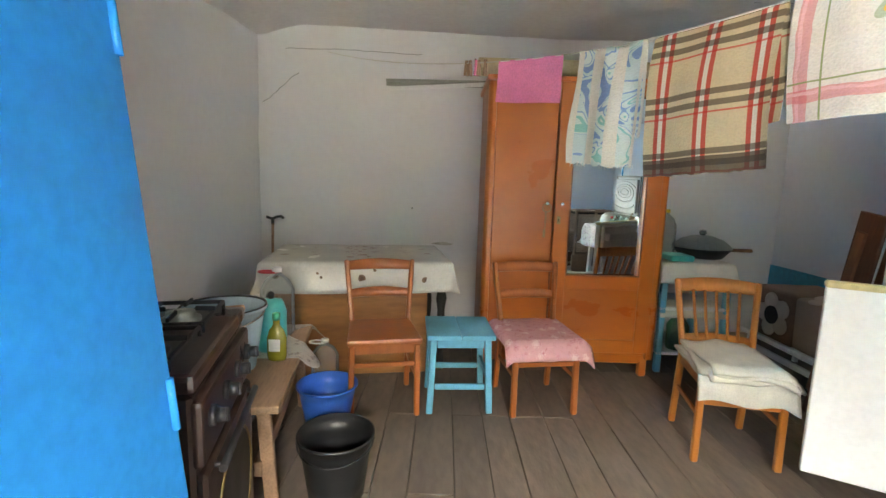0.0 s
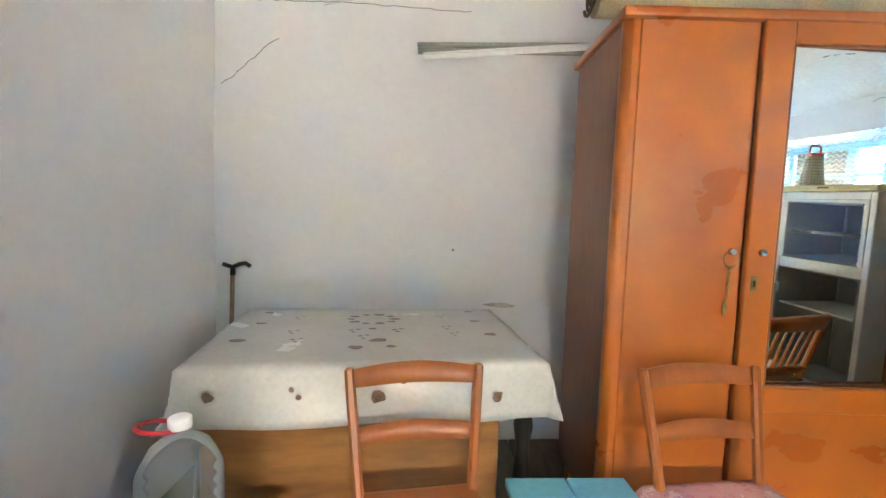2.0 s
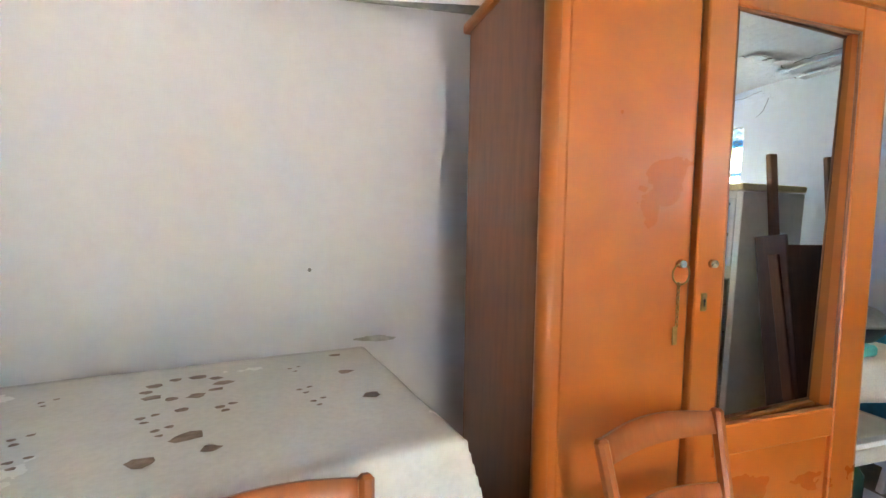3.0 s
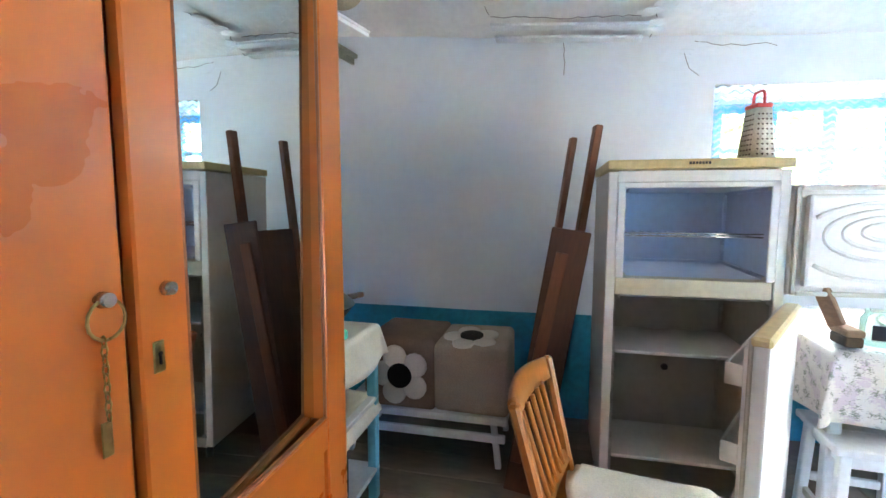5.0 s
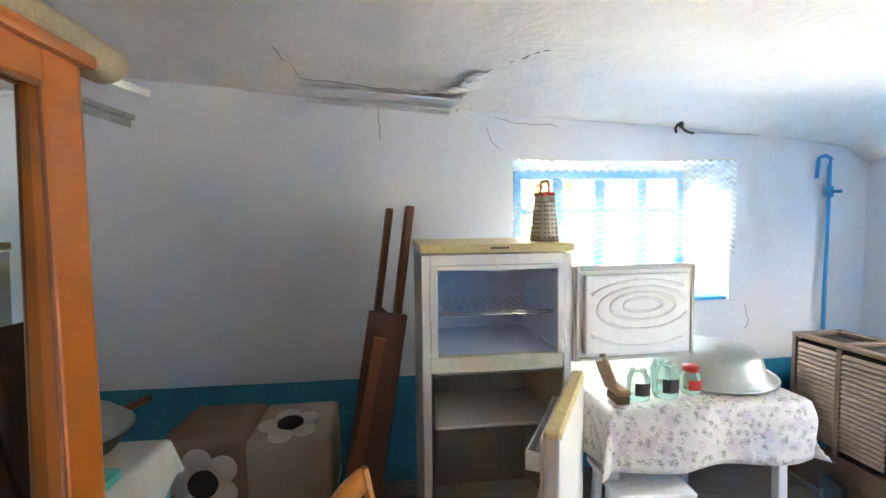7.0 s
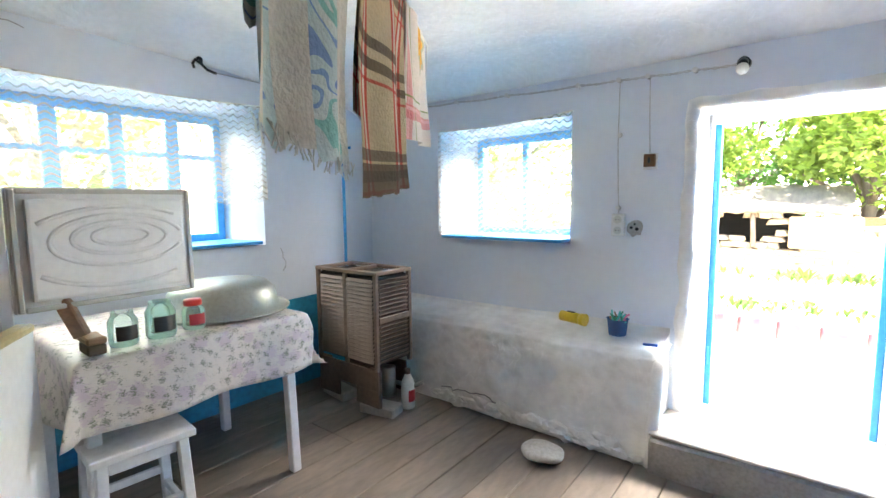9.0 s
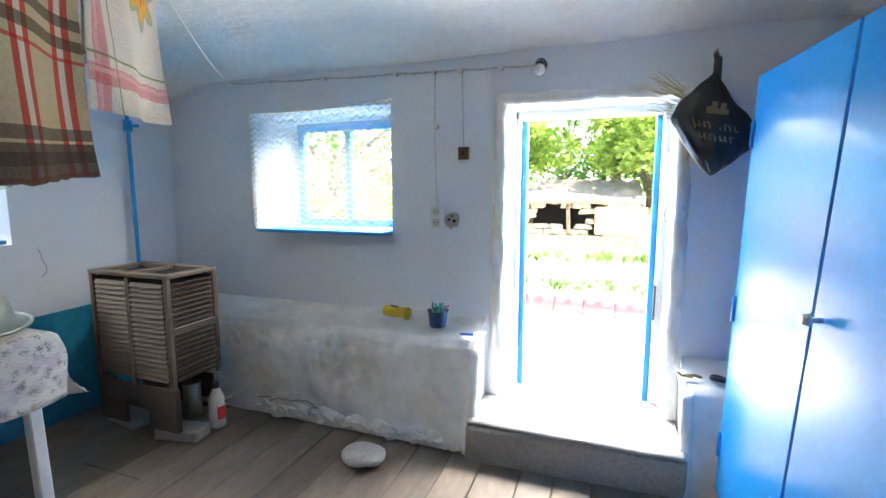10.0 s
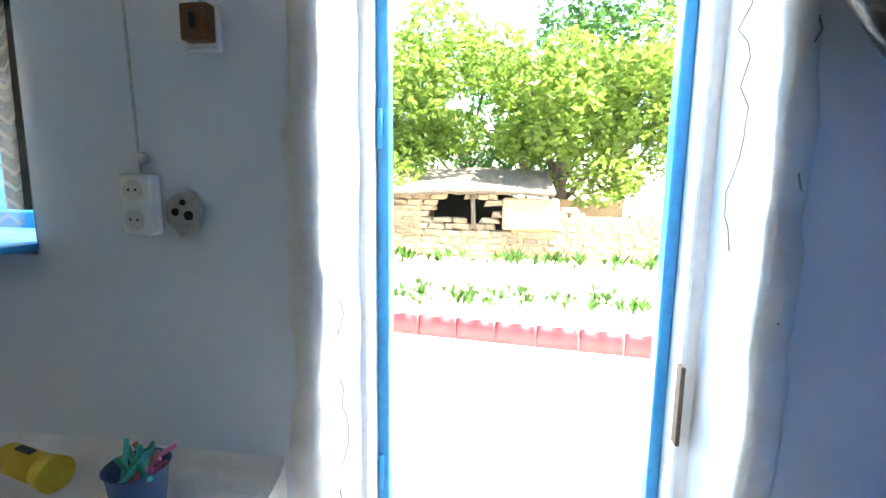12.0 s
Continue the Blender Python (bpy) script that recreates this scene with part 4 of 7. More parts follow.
def oilcloth(name, base, dots, scale, thresh, rough=0.25, coat=0.6):
    """Printed cloth: small scattered motifs of two sizes on a pale ground."""
    m = mat(name, base, rough, var=0.08, scale=5, fine=60, bump=0.08, coat=coat)
    N, L = m.node_tree.nodes, m.node_tree.links
    bs = N["Principled BSDF"]
    src = bs.inputs["Base Color"].links[0].from_socket
    tc = N.new("ShaderNodeTexCoord")
    prev = src
    for sc, th, col in ((scale, thresh, dots[0]), (scale * 2.1, thresh * 0.8, dots[1])):
        vo = N.new("ShaderNodeTexVoronoi")
        vo.inputs["Scale"].default_value = sc
        no = N.new("ShaderNodeTexNoise")
        no.inputs["Scale"].default_value = sc * 3.0
        mx = N.new("ShaderNodeMix")
        mx.data_type, mx.blend_type = "RGBA", "LINEAR_LIGHT"
        mx.inputs["Factor"].default_value = 0.03
        L.new(tc.outputs["Object"], mx.inputs["A"]), L.new(no.outputs["Color"], mx.inputs["B"])
        L.new(mx.outputs["Result"], vo.inputs["Vector"])
        lt = N.new("ShaderNodeMath")
        lt.operation, lt.inputs[1].default_value = "LESS_THAN", th
        L.new(vo.outputs["Distance"], lt.inputs[0])
        mm = N.new("ShaderNodeMix")
        mm.data_type = "RGBA"
        mm.inputs["B"].default_value = (*col, 1)
        L.new(lt.outputs[0], mm.inputs["Factor"]), L.new(prev, mm.inputs["A"])
        prev = mm.outputs["Result"]
    L.new(prev, bs.inputs["Base Color"])
    return m


M_OILC = oilcloth("plain_oilcloth", (0.66, 0.65, 0.60), ((0.66, 0.65, 0.6), (0.62, 0.61, 0.56)), 40, 0.1, 0.24, 0.6)
M_MOTIF = mat("oilcloth_motif", (0.13, 0.07, 0.045), 0.4, var=0.4, scale=30, fine=80, second=(0.30, 0.2, 0.12), amount=0.6)
M_LACEOIL = oilcloth("white_lace_oilcloth", (0.64, 0.60, 0.56), ((0.53, 0.45, 0.49), (0.20, 0.21, 0.17)), 14, 0.40, 0.4, 0.2)
M_BENCHO = oilcloth("speckled_oilcloth", (0.62, 0.57, 0.50), ((0.26, 0.22, 0.18), (0.45, 0.38, 0.3)), 24, 0.28, 0.45, 0.2)
oil = solid("oilcloth", pose(-0.265, 3.62, 0, 0, 0, TA), b, M_OILC, "glossy transparent-edged oilcloth with brown motifs on the table", "tablecloth")
b = bmesh.new()
rng = random.Random(2)


def blot(bb, x, y, r, z=TZ + 0.0125, n=9):
    bb.faces.new([bb.verts.new((x + r * (0.6 + 0.5 * rng.random()) * math.cos(6.283 * i / n), y + r * 0.75 * (0.6 + 0.5 * rng.random()) * math.sin(6.283 * i / n), z + 0.001 * rng.random())) for i in range(n)])


for i in range(10):
    a = i * 0.628
    blot(b, 0.0 + 0.10 * math.cos(a), 0.17 + 0.085 * math.sin(a), 0.022 if i % 2 else 0.03)
for x, y, r in ((0, 0.0, 0.02), (-0.09, -0.02, 0.014), (0.09, -0.02, 0.016), (-0.05, -0.11, 0.014), (0.02, -0.17, 0.045), (-0.06, -0.26, 0.035), (0.07, -0.25, 0.024), (-0.48, 0.3, 0.026), (-0.47, 0.1, 0.03), (-0.5, -0.16, 0.035), (0.47, 0.31, 0.026), (0.46, 0.12, 0.03), (0.48, -0.1, 0.032), (-0.33, -0.03, 0.012), (-0.3, -0.15, 0.012), (0.3, 0.02, 0.012), (0.32, -0.08, 0.012), (-0.34, 0.2, 0.01), (0.3, 0.22, 0.01)):
    blot(b, x, y, r)
    if r < 0.018:
        blot(b, x + 0.03, y + 0.012, r * 0.9), blot(b, x + 0.012, y - 0.03, r * 0.9)
for x, z, r in ((-0.25, -0.06, 0.011), (0.02, -0.09, 0.03), (0.42, -0.10, 0.022), (-0.5, -0.08, 0.02), (0.1, -0.04, 0.012), (-0.23, -0.085, 0.01)):
    b.faces.new([b.verts.new((x + r * (0.6 + 0.5 * rng.random()) * math.cos(6.283 * i / 9), -TWY - 0.052 + 0.0, TZ + z + r * (0.6 + 0.5 * rng.random()) * math.sin(6.283 * i / 9))) for i in range(9)])
tagged(part("printed_motif", b, M_MOTIF, oil), kind="stuff")

# walking stick
b = bmesh.new()
rod(b, (0, 0, 0), (0.0, 0.06, 0.93), 0.010, 0.011, 10)
stick = solid("walking_stick", pose(-1.05, 3.98, 0), b, M_RAW, "wooden walking stick with black handle behind the table", "walking stick")
b = bmesh.new()
tube(b, [(-0.05, 0.06, 0.965), (-0.02, 0.06, 0.955), (0.0, 0.06, 0.95), (0.03, 0.06, 0.965), (0.065, 0.06, 0.972), (0.09, 0.06, 0.955)], 0.011, 10)
rod(b, (0, 0.06, 0.91), (0, 0.06, 0.955), 0.014, 0.012, 10)
part("handle", b, M_BLKP, stick, "black curved handle")


# ---- chairs and stools ----
def chair(spindles):
    """A wooden chair facing -y, at its base: seat, legs, posts and rails."""
    wood = M_CHAIR2 if spindles else M_CHAIR
    lab = "light brown spindle-back wooden chair" if spindles else "reddish-brown wooden chair with two back rails"
    root = thing("dining_chair", Matrix(), lab, "chair", "wooden chairs")
    b = bmesh.new()
    box(b, (0, 0, 0.43), (0.40, 0.40, 0.035), 0.014, None, 2)
    for v in b.verts:
        if v.co.y > 0:
            v.co.x *= 0.9
    part("seat", b, wood, root)
    b = bmesh.new()
    for y, w in ((-0.165, 0.34), (0.16, 0.31)):
        box(b, (0, y, 0.385), (w, 0.02, 0.05), 0.003)
    for x in (-0.165, 0.165):
        box(b, (x, 0, 0.385), (0.02, 0.32, 0.05), 0.003)
    part("seat_frame", b, wood, root)
    for x in (-0.175, 0.175):
        b = bmesh.new()
        bar(b, (x * 1.02, -0.175, 0.0), (x, -0.17, 0.41), 0.032, 0.032, 0.006)
        part("leg", b, wood, root)
        b = bmesh.new()
        pts = [(x * 0.98, 0.22, 0.0), (x * 0.95, 0.17, 0.43), (x * 1.14, 0.262, 0.80)]
        bar(b, pts[0], pts[1], 0.032, 0.034, 0.006), bar(b, pts[1], pts[2], 0.03, 0.03, 0.008)
        part("back_post", b, wood, root)
        b = bmesh.new()
        bar(b, (x * 0.98, -0.17, 0.22), (x * 0.96, 0.19, 0.22), 0.014, 0.022, 0.003)
        part("stretcher", b, wood, root)
    b = bmesh.new()
    bar(b, (-0.17, -0.17, 0.30), (0.17, -0.17, 0.30), 0.014, 0.026, 0.003)
    part("stretcher", b, wood, root)

    def rail(z, h, y, bow):
        bb = bmesh.new()
        sheet(bb, 12, 2, lambda u, v: Vector(((-0.19 + 0.38 * u) * (1.02 if z > 0.7 else 0.96), y + bow * math.sin(math.pi * u) + (v - 0.5) * 0.02, z - h / 2 + h * v + 0.012 * math.sin(math.pi * u) * v)), 0.02)
        return bb
    part("top_rail", rail(0.768, 0.062 if spindles else 0.05, 0.25, 0.03), wood, root)
    if spindles:
        for i in range(5):
            b = bmesh.new()
            x = -0.10 + 0.05 * i
            rod(b, (x, 0.185, 0.50), (x * 1.15, 0.262, 0.745), 0.008, 0.008, 8)
            part("spindle", b, wood, root)
        part("lower_rail", rail(0.50, 0.028, 0.18, 0.008), wood, root)
    else:
        part("lower_rail", rail(0.605, 0.042, 0.21, 0.02), wood, root)
    return root


c1 = chair(False)
c1.matrix_basis = pose(0.005, 2.84, 0, 0, 0, 12)
c2 = copy_thing(c1, pose(0.897, 2.91, 0, 0, 0, 9))
c3 = chair(True)
c3.matrix_basis = pose(1.765, 2.48, 0, 0, 0, -11)
tagged(c2, "reddish-brown wooden chair with a pink towel on its seat")
tagged(c3, "light brown spindle-back chair holding folded white towels")

b = bmesh.new()
sheet(b, 26, 26, lambda u, v: (lambda x, y: Vector((x, y, 0.453 + 0.006 * noise.noise(Vector((x * 14, y * 14, 2))) - max(0, abs(x) - 0.205) * 0.9 - max(0, -y - 0.208) * 2.2)))(-0.24 + 0.5 * u, -0.255 + 0.45 * v), 0.006)
M_PTOW = oilcloth("pink_patterned_towel", (0.68, 0.36, 0.37), ((0.76, 0.52, 0.52), (0.50, 0.14, 0.19)), 13, 0.3, 0.95, 0.0)
solid("seat_towel", pose(0.885, 2.91, 0, 0, 0, 9), b, M_PTOW, "pink patterned towel spread over a chair seat", "towel")
for k, (dz, w, a) in enumerate(((0.452, 0.42, 0), (0.468, 0.40, 7), (0.484, 0.40, -5), (0.499, 0.36, 4))):
    b = bmesh.new()
    sheet(b, 20, 20, lambda u, v: Vector((-w / 2 + w * u, -0.22 + 0.40 * v + 0.01 * math.sin(u * 9 + k), 0.012 * noise.noise(Vector((u * 3, v * 3, k))) - 1.3 * max(0, 0.10 - v) * (0.2 if k else 0.9) - (0.25 * max(0, u - 0.86)))), 0.013)
    solid("folded_towel", pose(1.76, 2.45, dz, 0, 0, -11 + a), b, M_LINEN, "off-white folded linen towel piled on the chair", "towel", "folded towels on the chair")


def stool(name, m, mt, w, h, label, plain=False):
    root = thing(name, m, label, "stool")
    for s in (-1, 1):
        b = bmesh.new()
        box(b, (s * w / 4 * 1.005, 0, h - 0.014), (w / 2 - 0.003, w, 0.028), 0.004)
        part("top_board", b, mt, root)
        b = bmesh.new()
        box(b, (0, s * (w / 2 - 0.045), h - 0.055), (w - 0.12, 0.018, 0.055), 0.003)
        box(b, (s * (w / 2 - 0.045), 0, h - 0.055), (0.018, w - 0.12, 0.055), 0.003)
        part("apron", b, mt, root)
        b = bmesh.new()
        box(b, (0, s * (w / 2 - 0.035), h * 0.33), (w - 0.1, 0.02, 0.032), 0.003)
        part("stretcher", b, mt, root)
        b = bmesh.new()
        box(b, (s * (w / 2 - 0.035), 0, h * 0.45), (0.02, w - 0.1, 0.032), 0.003)
        part("stretcher", b, mt, root)
        for q in (-1, 1):
            b = bmesh.new()
            bar(b, (s * (w / 2 - 0.022), q * (w / 2 - 0.022), 0), (s * (w / 2 - 0.04), q * (w / 2 - 0.04), h - 0.028), 0.036, 0.036, 0.004)
            part("leg", b, mt, root)
    return root


stool("painted_stool", pose(0.44, 2.91, 0, 0, 0, 4), M_STOOL, 0.38, 0.455, "light blue painted wooden stool with two-board top")
stool("white_stool", pose(2.41, 1.56, 0, 0, 0, -4), M_WPAINT, 0.33, 0.47, "white painted wooden stool pushed under the table")

# ---- fridge ----
FX, FY0, FY1, FH, FD = 2.445, 1.845, 2.478, 1.45, 0.56
fr = thing("refrigerator", pose(FX, FY0, 0), "old white two-door refrigerator with both doors open", "refrigerator")
FW = FY1 - FY0
for nm, c, sz in (("side_wall", (FD / 2, 0.018, 0.75), (FD, 0.036, 1.34)), ("side_wall", (FD / 2, FW - 0.018, 0.75), (FD, 0.036, 1.34)), ("back_wall", (FD - 0.02, FW / 2, 0.75), (0.04, FW - 0.07, 1.34)), ("bottom_wall", (FD / 2, FW / 2, 0.10), (FD, FW - 0.07, 0.05)), ("top_wall", (FD / 2, FW / 2, 1.40), (FD, FW - 0.07, 0.045))):
    b = bmesh.new()
    box(b, c, sz, 0.004)
    part(nm, b, M_WHITE, fr)
b = bmesh.new()
box(b, (FD / 2 - 0.005, FW / 2, 1.445), (FD + 0.02, FW + 0.012, 0.036), 0.008, None, 2)
part("top_cover", b, M_YEL, fr, "yellowed plastic top cover")
b = bmesh.new()
box(b, (FD / 2 - 0.004, FW / 2, 0.965), (FD - 0.02, FW - 0.072, 0.07), 0.004)
part("divider", b, M_FRDIV, fr, "yellowed strip between the compartments")


def liner(bb, y0, y1, z0, z1, d):
    """A moulded tray, open at the front."""
    f = [bb.verts.new((0, y, z)) for y, z in ((y0, z0), (y1, z0), (y1, z1), (y0, z1))]
    k = [bb.verts.new((d, y, z)) for y, z in ((y0 + 0.012, z0 + 0.012), (y1 - 0.012, z0 + 0.012), (y1 - 0.012, z1 - 0.012), (y0 + 0.012, z1 - 0.012))]
    fs = [bb.faces.new(k)] + [bb.faces.new((f[i], f[(i + 1) % 4], k[(i + 1) % 4], k[i])) for i in range(4)]
    bmesh.ops.bevel(bb, geom=[e for e in bb.edges if not e.is_boundary], offset=0.012, segments=2, affect="EDGES")


b = bmesh.new()
liner(b, 0.065, FW - 0.065, 1.01, 1.355, 0.42)
part("freezer_liner", b, M_FRIN, fr, "pale blue freezer lining")
b = bmesh.new()
for c, s in (((0.0, 0.05, 1.19), (0.012, 0.03, 0.38)), ((0.0, FW - 0.05, 1.19), (0.012, 0.03, 0.38)), ((0.0, FW / 2, 1.368), (0.012, FW - 0.07, 0.022))):
    box(b, c, s, 0.004)
part("freezer_trim", b, M_WHITE, fr)
b = bmesh.new()
for i in range(14):
    y = 0.08 + i * (FW - 0.16) / 13
    rod(b, (0.03, y, 1.165), (0.40, y, 1.165), 0.002, 0.002, 5)
rod(b, (0.03, 0.07, 1.167), (0.03, FW - 0.07, 1.167), 0.004, 0.004, 6), rod(b, (0.03, 0.07, 1.178), (0.03, FW - 0.07, 1.178), 0.003, 0.003, 6)
tagged(part("wire_rack", b, M_STEEL, fr), kind="stuff")
b = bmesh.new()
liner(b, 0.045, FW - 0.045, 0.13, 0.925, 0.45)
part("fridge_liner", b, M_FRLOW, fr, "grey-white main compartment lining")
for z, d in ((0.69, 0.40), (0.24, 0.34)):
    b = bmesh.new()
    box(b, (0.03 + d / 2, FW / 2, z), (d, FW - 0.1, 0.004))
    box(b, (0.03, FW / 2, z), (0.012, FW - 0.1, 0.014), 0.003)
    part("shelf", b, M_WHITE, fr)
b = bmesh.new()
rod(b, (0.446, FW / 2 - 0.02, 0.50), (0.432, FW / 2 - 0.02, 0.50), 0.018, 0.014, 14)
part("drain_plug", b, M_BLKP, fr)
b = bmesh.new()
for y in (0.06, FW - 0.06):
    for x in (0.06, FD - 0.06):
        rod(b, (x, y, 0.0), (x, y, 0.08), 0.018, 0.018, 10)
part("feet", b, M_BLKP, fr)


def fridge_door(h, w, name, label, rings):
    """A fridge door in its own x-z plane, hinge at x = 0, inner face towards -y."""
    root = part(name, (lambda bb: (box(bb, (w / 2, 0.022, h / 2), (w, 0.04, h), 0.008, None, 2), bb)[1])(bmesh.new()), M_WHITE, fr, label)
    bb = bmesh.new()
    box(bb, (w / 2, -0.012, h / 2), (w - 0.075, 0.03, h - 0.075), 0.012, None, 2)
    part("inner_panel", bb, M_WHITE, root)
    for c, sz in (((w / 2, -0.004, 0.012), (w - 0.044, 0.012, 0.018)), ((w / 2, -0.004, h - 0.012), (w - 0.044, 0.012, 0.018)), ((0.012, -0.004, h / 2), (0.018, 0.012, h - 0.01)), ((w - 0.012, -0.004, h / 2), (0.018, 0.012, h - 0.01))):
        bb = bmesh.new()
        box(bb, c, sz, 0.004)
        part("gasket", bb, M_FRLOW, root)
    if rings:
        for i, (ax, az, dz) in enumerate(((0.09, 0.030, 0.035), (0.15, 0.058, 0.030), (0.21, 0.09, 0.022), (0.30, 0.14, 0.0), (0.36, 0.19, -0.012))):
            bb = bmesh.new()
            pts = [(w / 2 + 0.02 + ax * math.cos(a), -0.027, h / 2 + dz + az * math.sin(a)) for a in [k * 2 * math.pi / 48 for k in range(49)]]
            run = []
            for p in pts + [None]:
                if p and 0.055 < p[0] < w - 0.055 and 0.05 < p[2] < h - 0.05:
                    run.append(p)
                else:
                    if len(run) > 2:
                        tube(bb, run, 0.0075, 6)
                    run = []
            part("embossed_ring", bb, M_WHITE, root)
    else:
        bb = bmesh.new()
        box(bb, (w / 2, 0.02, h - 0.012), (w + 0.006, 0.052, 0.03), 0.008)
        part("yellow_cap", bb, M_YEL, root, "yellowed plastic door cap")
        for z in (0.14, 0.42, 0.66):
            bb = bmesh.new()
            box(bb, (w / 2, -0.050, z), (w - 0.12, 0.05, 0.012), 0.003), box(bb, (w / 2, -0.072, z + 0.03), (w - 0.12, 0.008, 0.06), 0.003)
            for x in (0.062, w - 0.062):
                box(bb, (x, -0.050, z + 0.03), (0.006, 0.05, 0.06), 0.002)
            part("door_shelf", bb, M_WHITE, root)
    return root


d1 = fridge_door(0.41, 0.56, "freezer_door", "open freezer door with embossed oval rings", True)
d1.matrix_basis = pose(-0.01, -0.005, 0.955, 0, 0, -90 + 3) @ pose(0, 0, 0, 0, 0, 0)
d2 = fridge_door(0.82, 0.61, "lower_door", "open lower fridge door with yellowed cap", False)
d2.matrix_basis = pose(-0.02, 0.0, 0.11, 0, 0, 150)

# ---- tall blue cabinet ----
cab = thing("tall_cabinet", pose(-0.07, -0.19, 0, 0, -1.2, 5.6), "tall glossy blue painted two-door cabinet", "cabinet")
CW, CH = 1.36, 1.75
b = bmesh.new()
box(b, (-0.23, CW / 2, CH / 2), (0.42, CW, CH), 0.006)
part("body", b, M_BLUE, cab)
for y0, y1 in ((0.040, 0.648), (0.656, CW - 0.045)):
    b = bmesh.new()
    box(b, (-0.008, (y0 + y1) / 2, CH / 2 + 0.03), (0.022, y1 - y0, CH - 0.09), 0.005)
    d = part("door", b, M_BLUE, cab)
    hy = y0 + 0.012 if y0 < 0.3 else y1 - 0.012
    for z in (0.28, 0.85, 1.52):
        b = bmesh.new()
        rod(b, (0.006, hy, z - 0.05), (0.006, hy, z + 0.05), 0.008, 0.008, 8)
        part("hinge", b, M_BLUE, d)
b = bmesh.new()
rod(b, (0.0, 0.70, 0.98), (0.03, 0.70, 0.98), 0.007, 0.007, 10)
rod(b, (0.03, 0.70, 0.98), (0.05, 0.70, 0.98), 0.017, 0.013, 14)
part("knob", b, M_PORC, cab, "small pale worn knob")

# the old carcass has racked: its far end leans towards the wall
for o in [c for c in cab.children_recursive if c.type == "MESH"]:
    t = bmesh.new()
    t.from_mesh(o.data)
    if len(t.faces) < 60:
        bmesh.ops.subdivide_edges(t, edges=[e for e in t.edges if e.calc_length() > 0.3], cuts=7, use_grid_fill=True)
    for v in t.verts:
        v.co.x += v.co.y / CW * (0.045 + 0.07 * (0.9 - v.co.z))
    t.to_mesh(o.data)
    t.free()

# ---- stove ----
stove = thing("gas_stove", pose(-0.205, 1.245, 0, 0, 0, 13), "old dark brown enamel gas stove with four burners", "stove")
SW, SD, SH = 0.57, 0.46, 0.85
b = bmesh.new()
box(b, (-SD / 2, SW / 2, 0.43), (SD, SW, 0.74), 0.01)
part("body", b, M_OIL, stove)
b = bmesh.new()
box(b, (-SD / 2, SW / 2, 0.825), (SD + 0.02, SW + 0.01, 0.045), 0.014, None, 2)
part("hob", b, M_OIL, stove)
b = bmesh.new()
box(b, (0.005, SW / 2, 0.70), (0.03, SW - 0.01, 0.16), 0.012, None, 2)
part("control_panel", b, M_OIL, stove)
for i in range(4):
    b = bmesh.new()
    y = 0.075 + i * 0.14
    rod(b, (0.02, y, 0.715), (0.034, y, 0.715), 0.026, 0.024, 18), rod(b, (0.034, y, 0.715), (0.055, y, 0.715), 0.018, 0.015, 18)
    box(b, (0.05, y, 0.715), (0.022, 0.008, 0.036), 0.003)
    part("control_knob", b, M_BLKP, stove)
b = bmesh.new()
box(b, (0.008, SW / 2, 0.36), (0.03, SW - 0.02, 0.48), 0.01)
od = part("oven_door", b, M_OIL, stove)
b = bmesh.new()
pts = [(0.024, SW / 2 + 0.225 * math.cos(a), 0.35 + 0.19 * math.sin(a)) for a in [k * 0.1963 for k in range(33)]]
tube(b, pts, 0.005, 6)
part("oval_trim", b, M_BRASS, od, "worn brass oval trim")
b = bmesh.new()
c = b.verts.new((0.0245, SW / 2, 0.35))
ring = [b.verts.new((0.0245, SW / 2 + 0.215 * math.cos(k * 0.1963), 0.35 + 0.18 * math.sin(k * 0.1963))) for k in range(32)]
for k in range(32):
    b.faces.new((c, ring[k], ring[(k + 1) % 32]))
part("oven_glass", b, M_BLKP, od, "black oval oven glass")
b = bmesh.new()
rod(b, (0.045, 0.06, 0.585), (0.045, SW - 0.06, 0.585), 0.010, 0.010, 10)
for y in (0.08, SW - 0.08):
    rod(b, (0.015, y, 0.585), (0.045, y, 0.585), 0.007, 0.007, 8)
part("oven_handle", b, M_BLKP, od)
for y in (0.05, SW - 0.05):
    for x in (-0.05, -SD + 0.05):
        b = bmesh.new()
        rod(b, (x, y, 0), (x, y, 0.07), 0.02, 0.02, 10)
        part("foot", b, M_BLKP, stove)
for x in (-0.14, -0.32):
    for y in (0.15, 0.42):
        b = bmesh.new()
        lathe(b, [(0.055, 0.845), (0.055, 0.858), (0.04, 0.864), (0.04, 0.876), (0.005, 0.879)], (x, y, 0), 20)
        part("burner", b, M_ALU if (x, y) in ((-0.14, 0.42), (-0.32, 0.15)) else M_BLACK, stove)
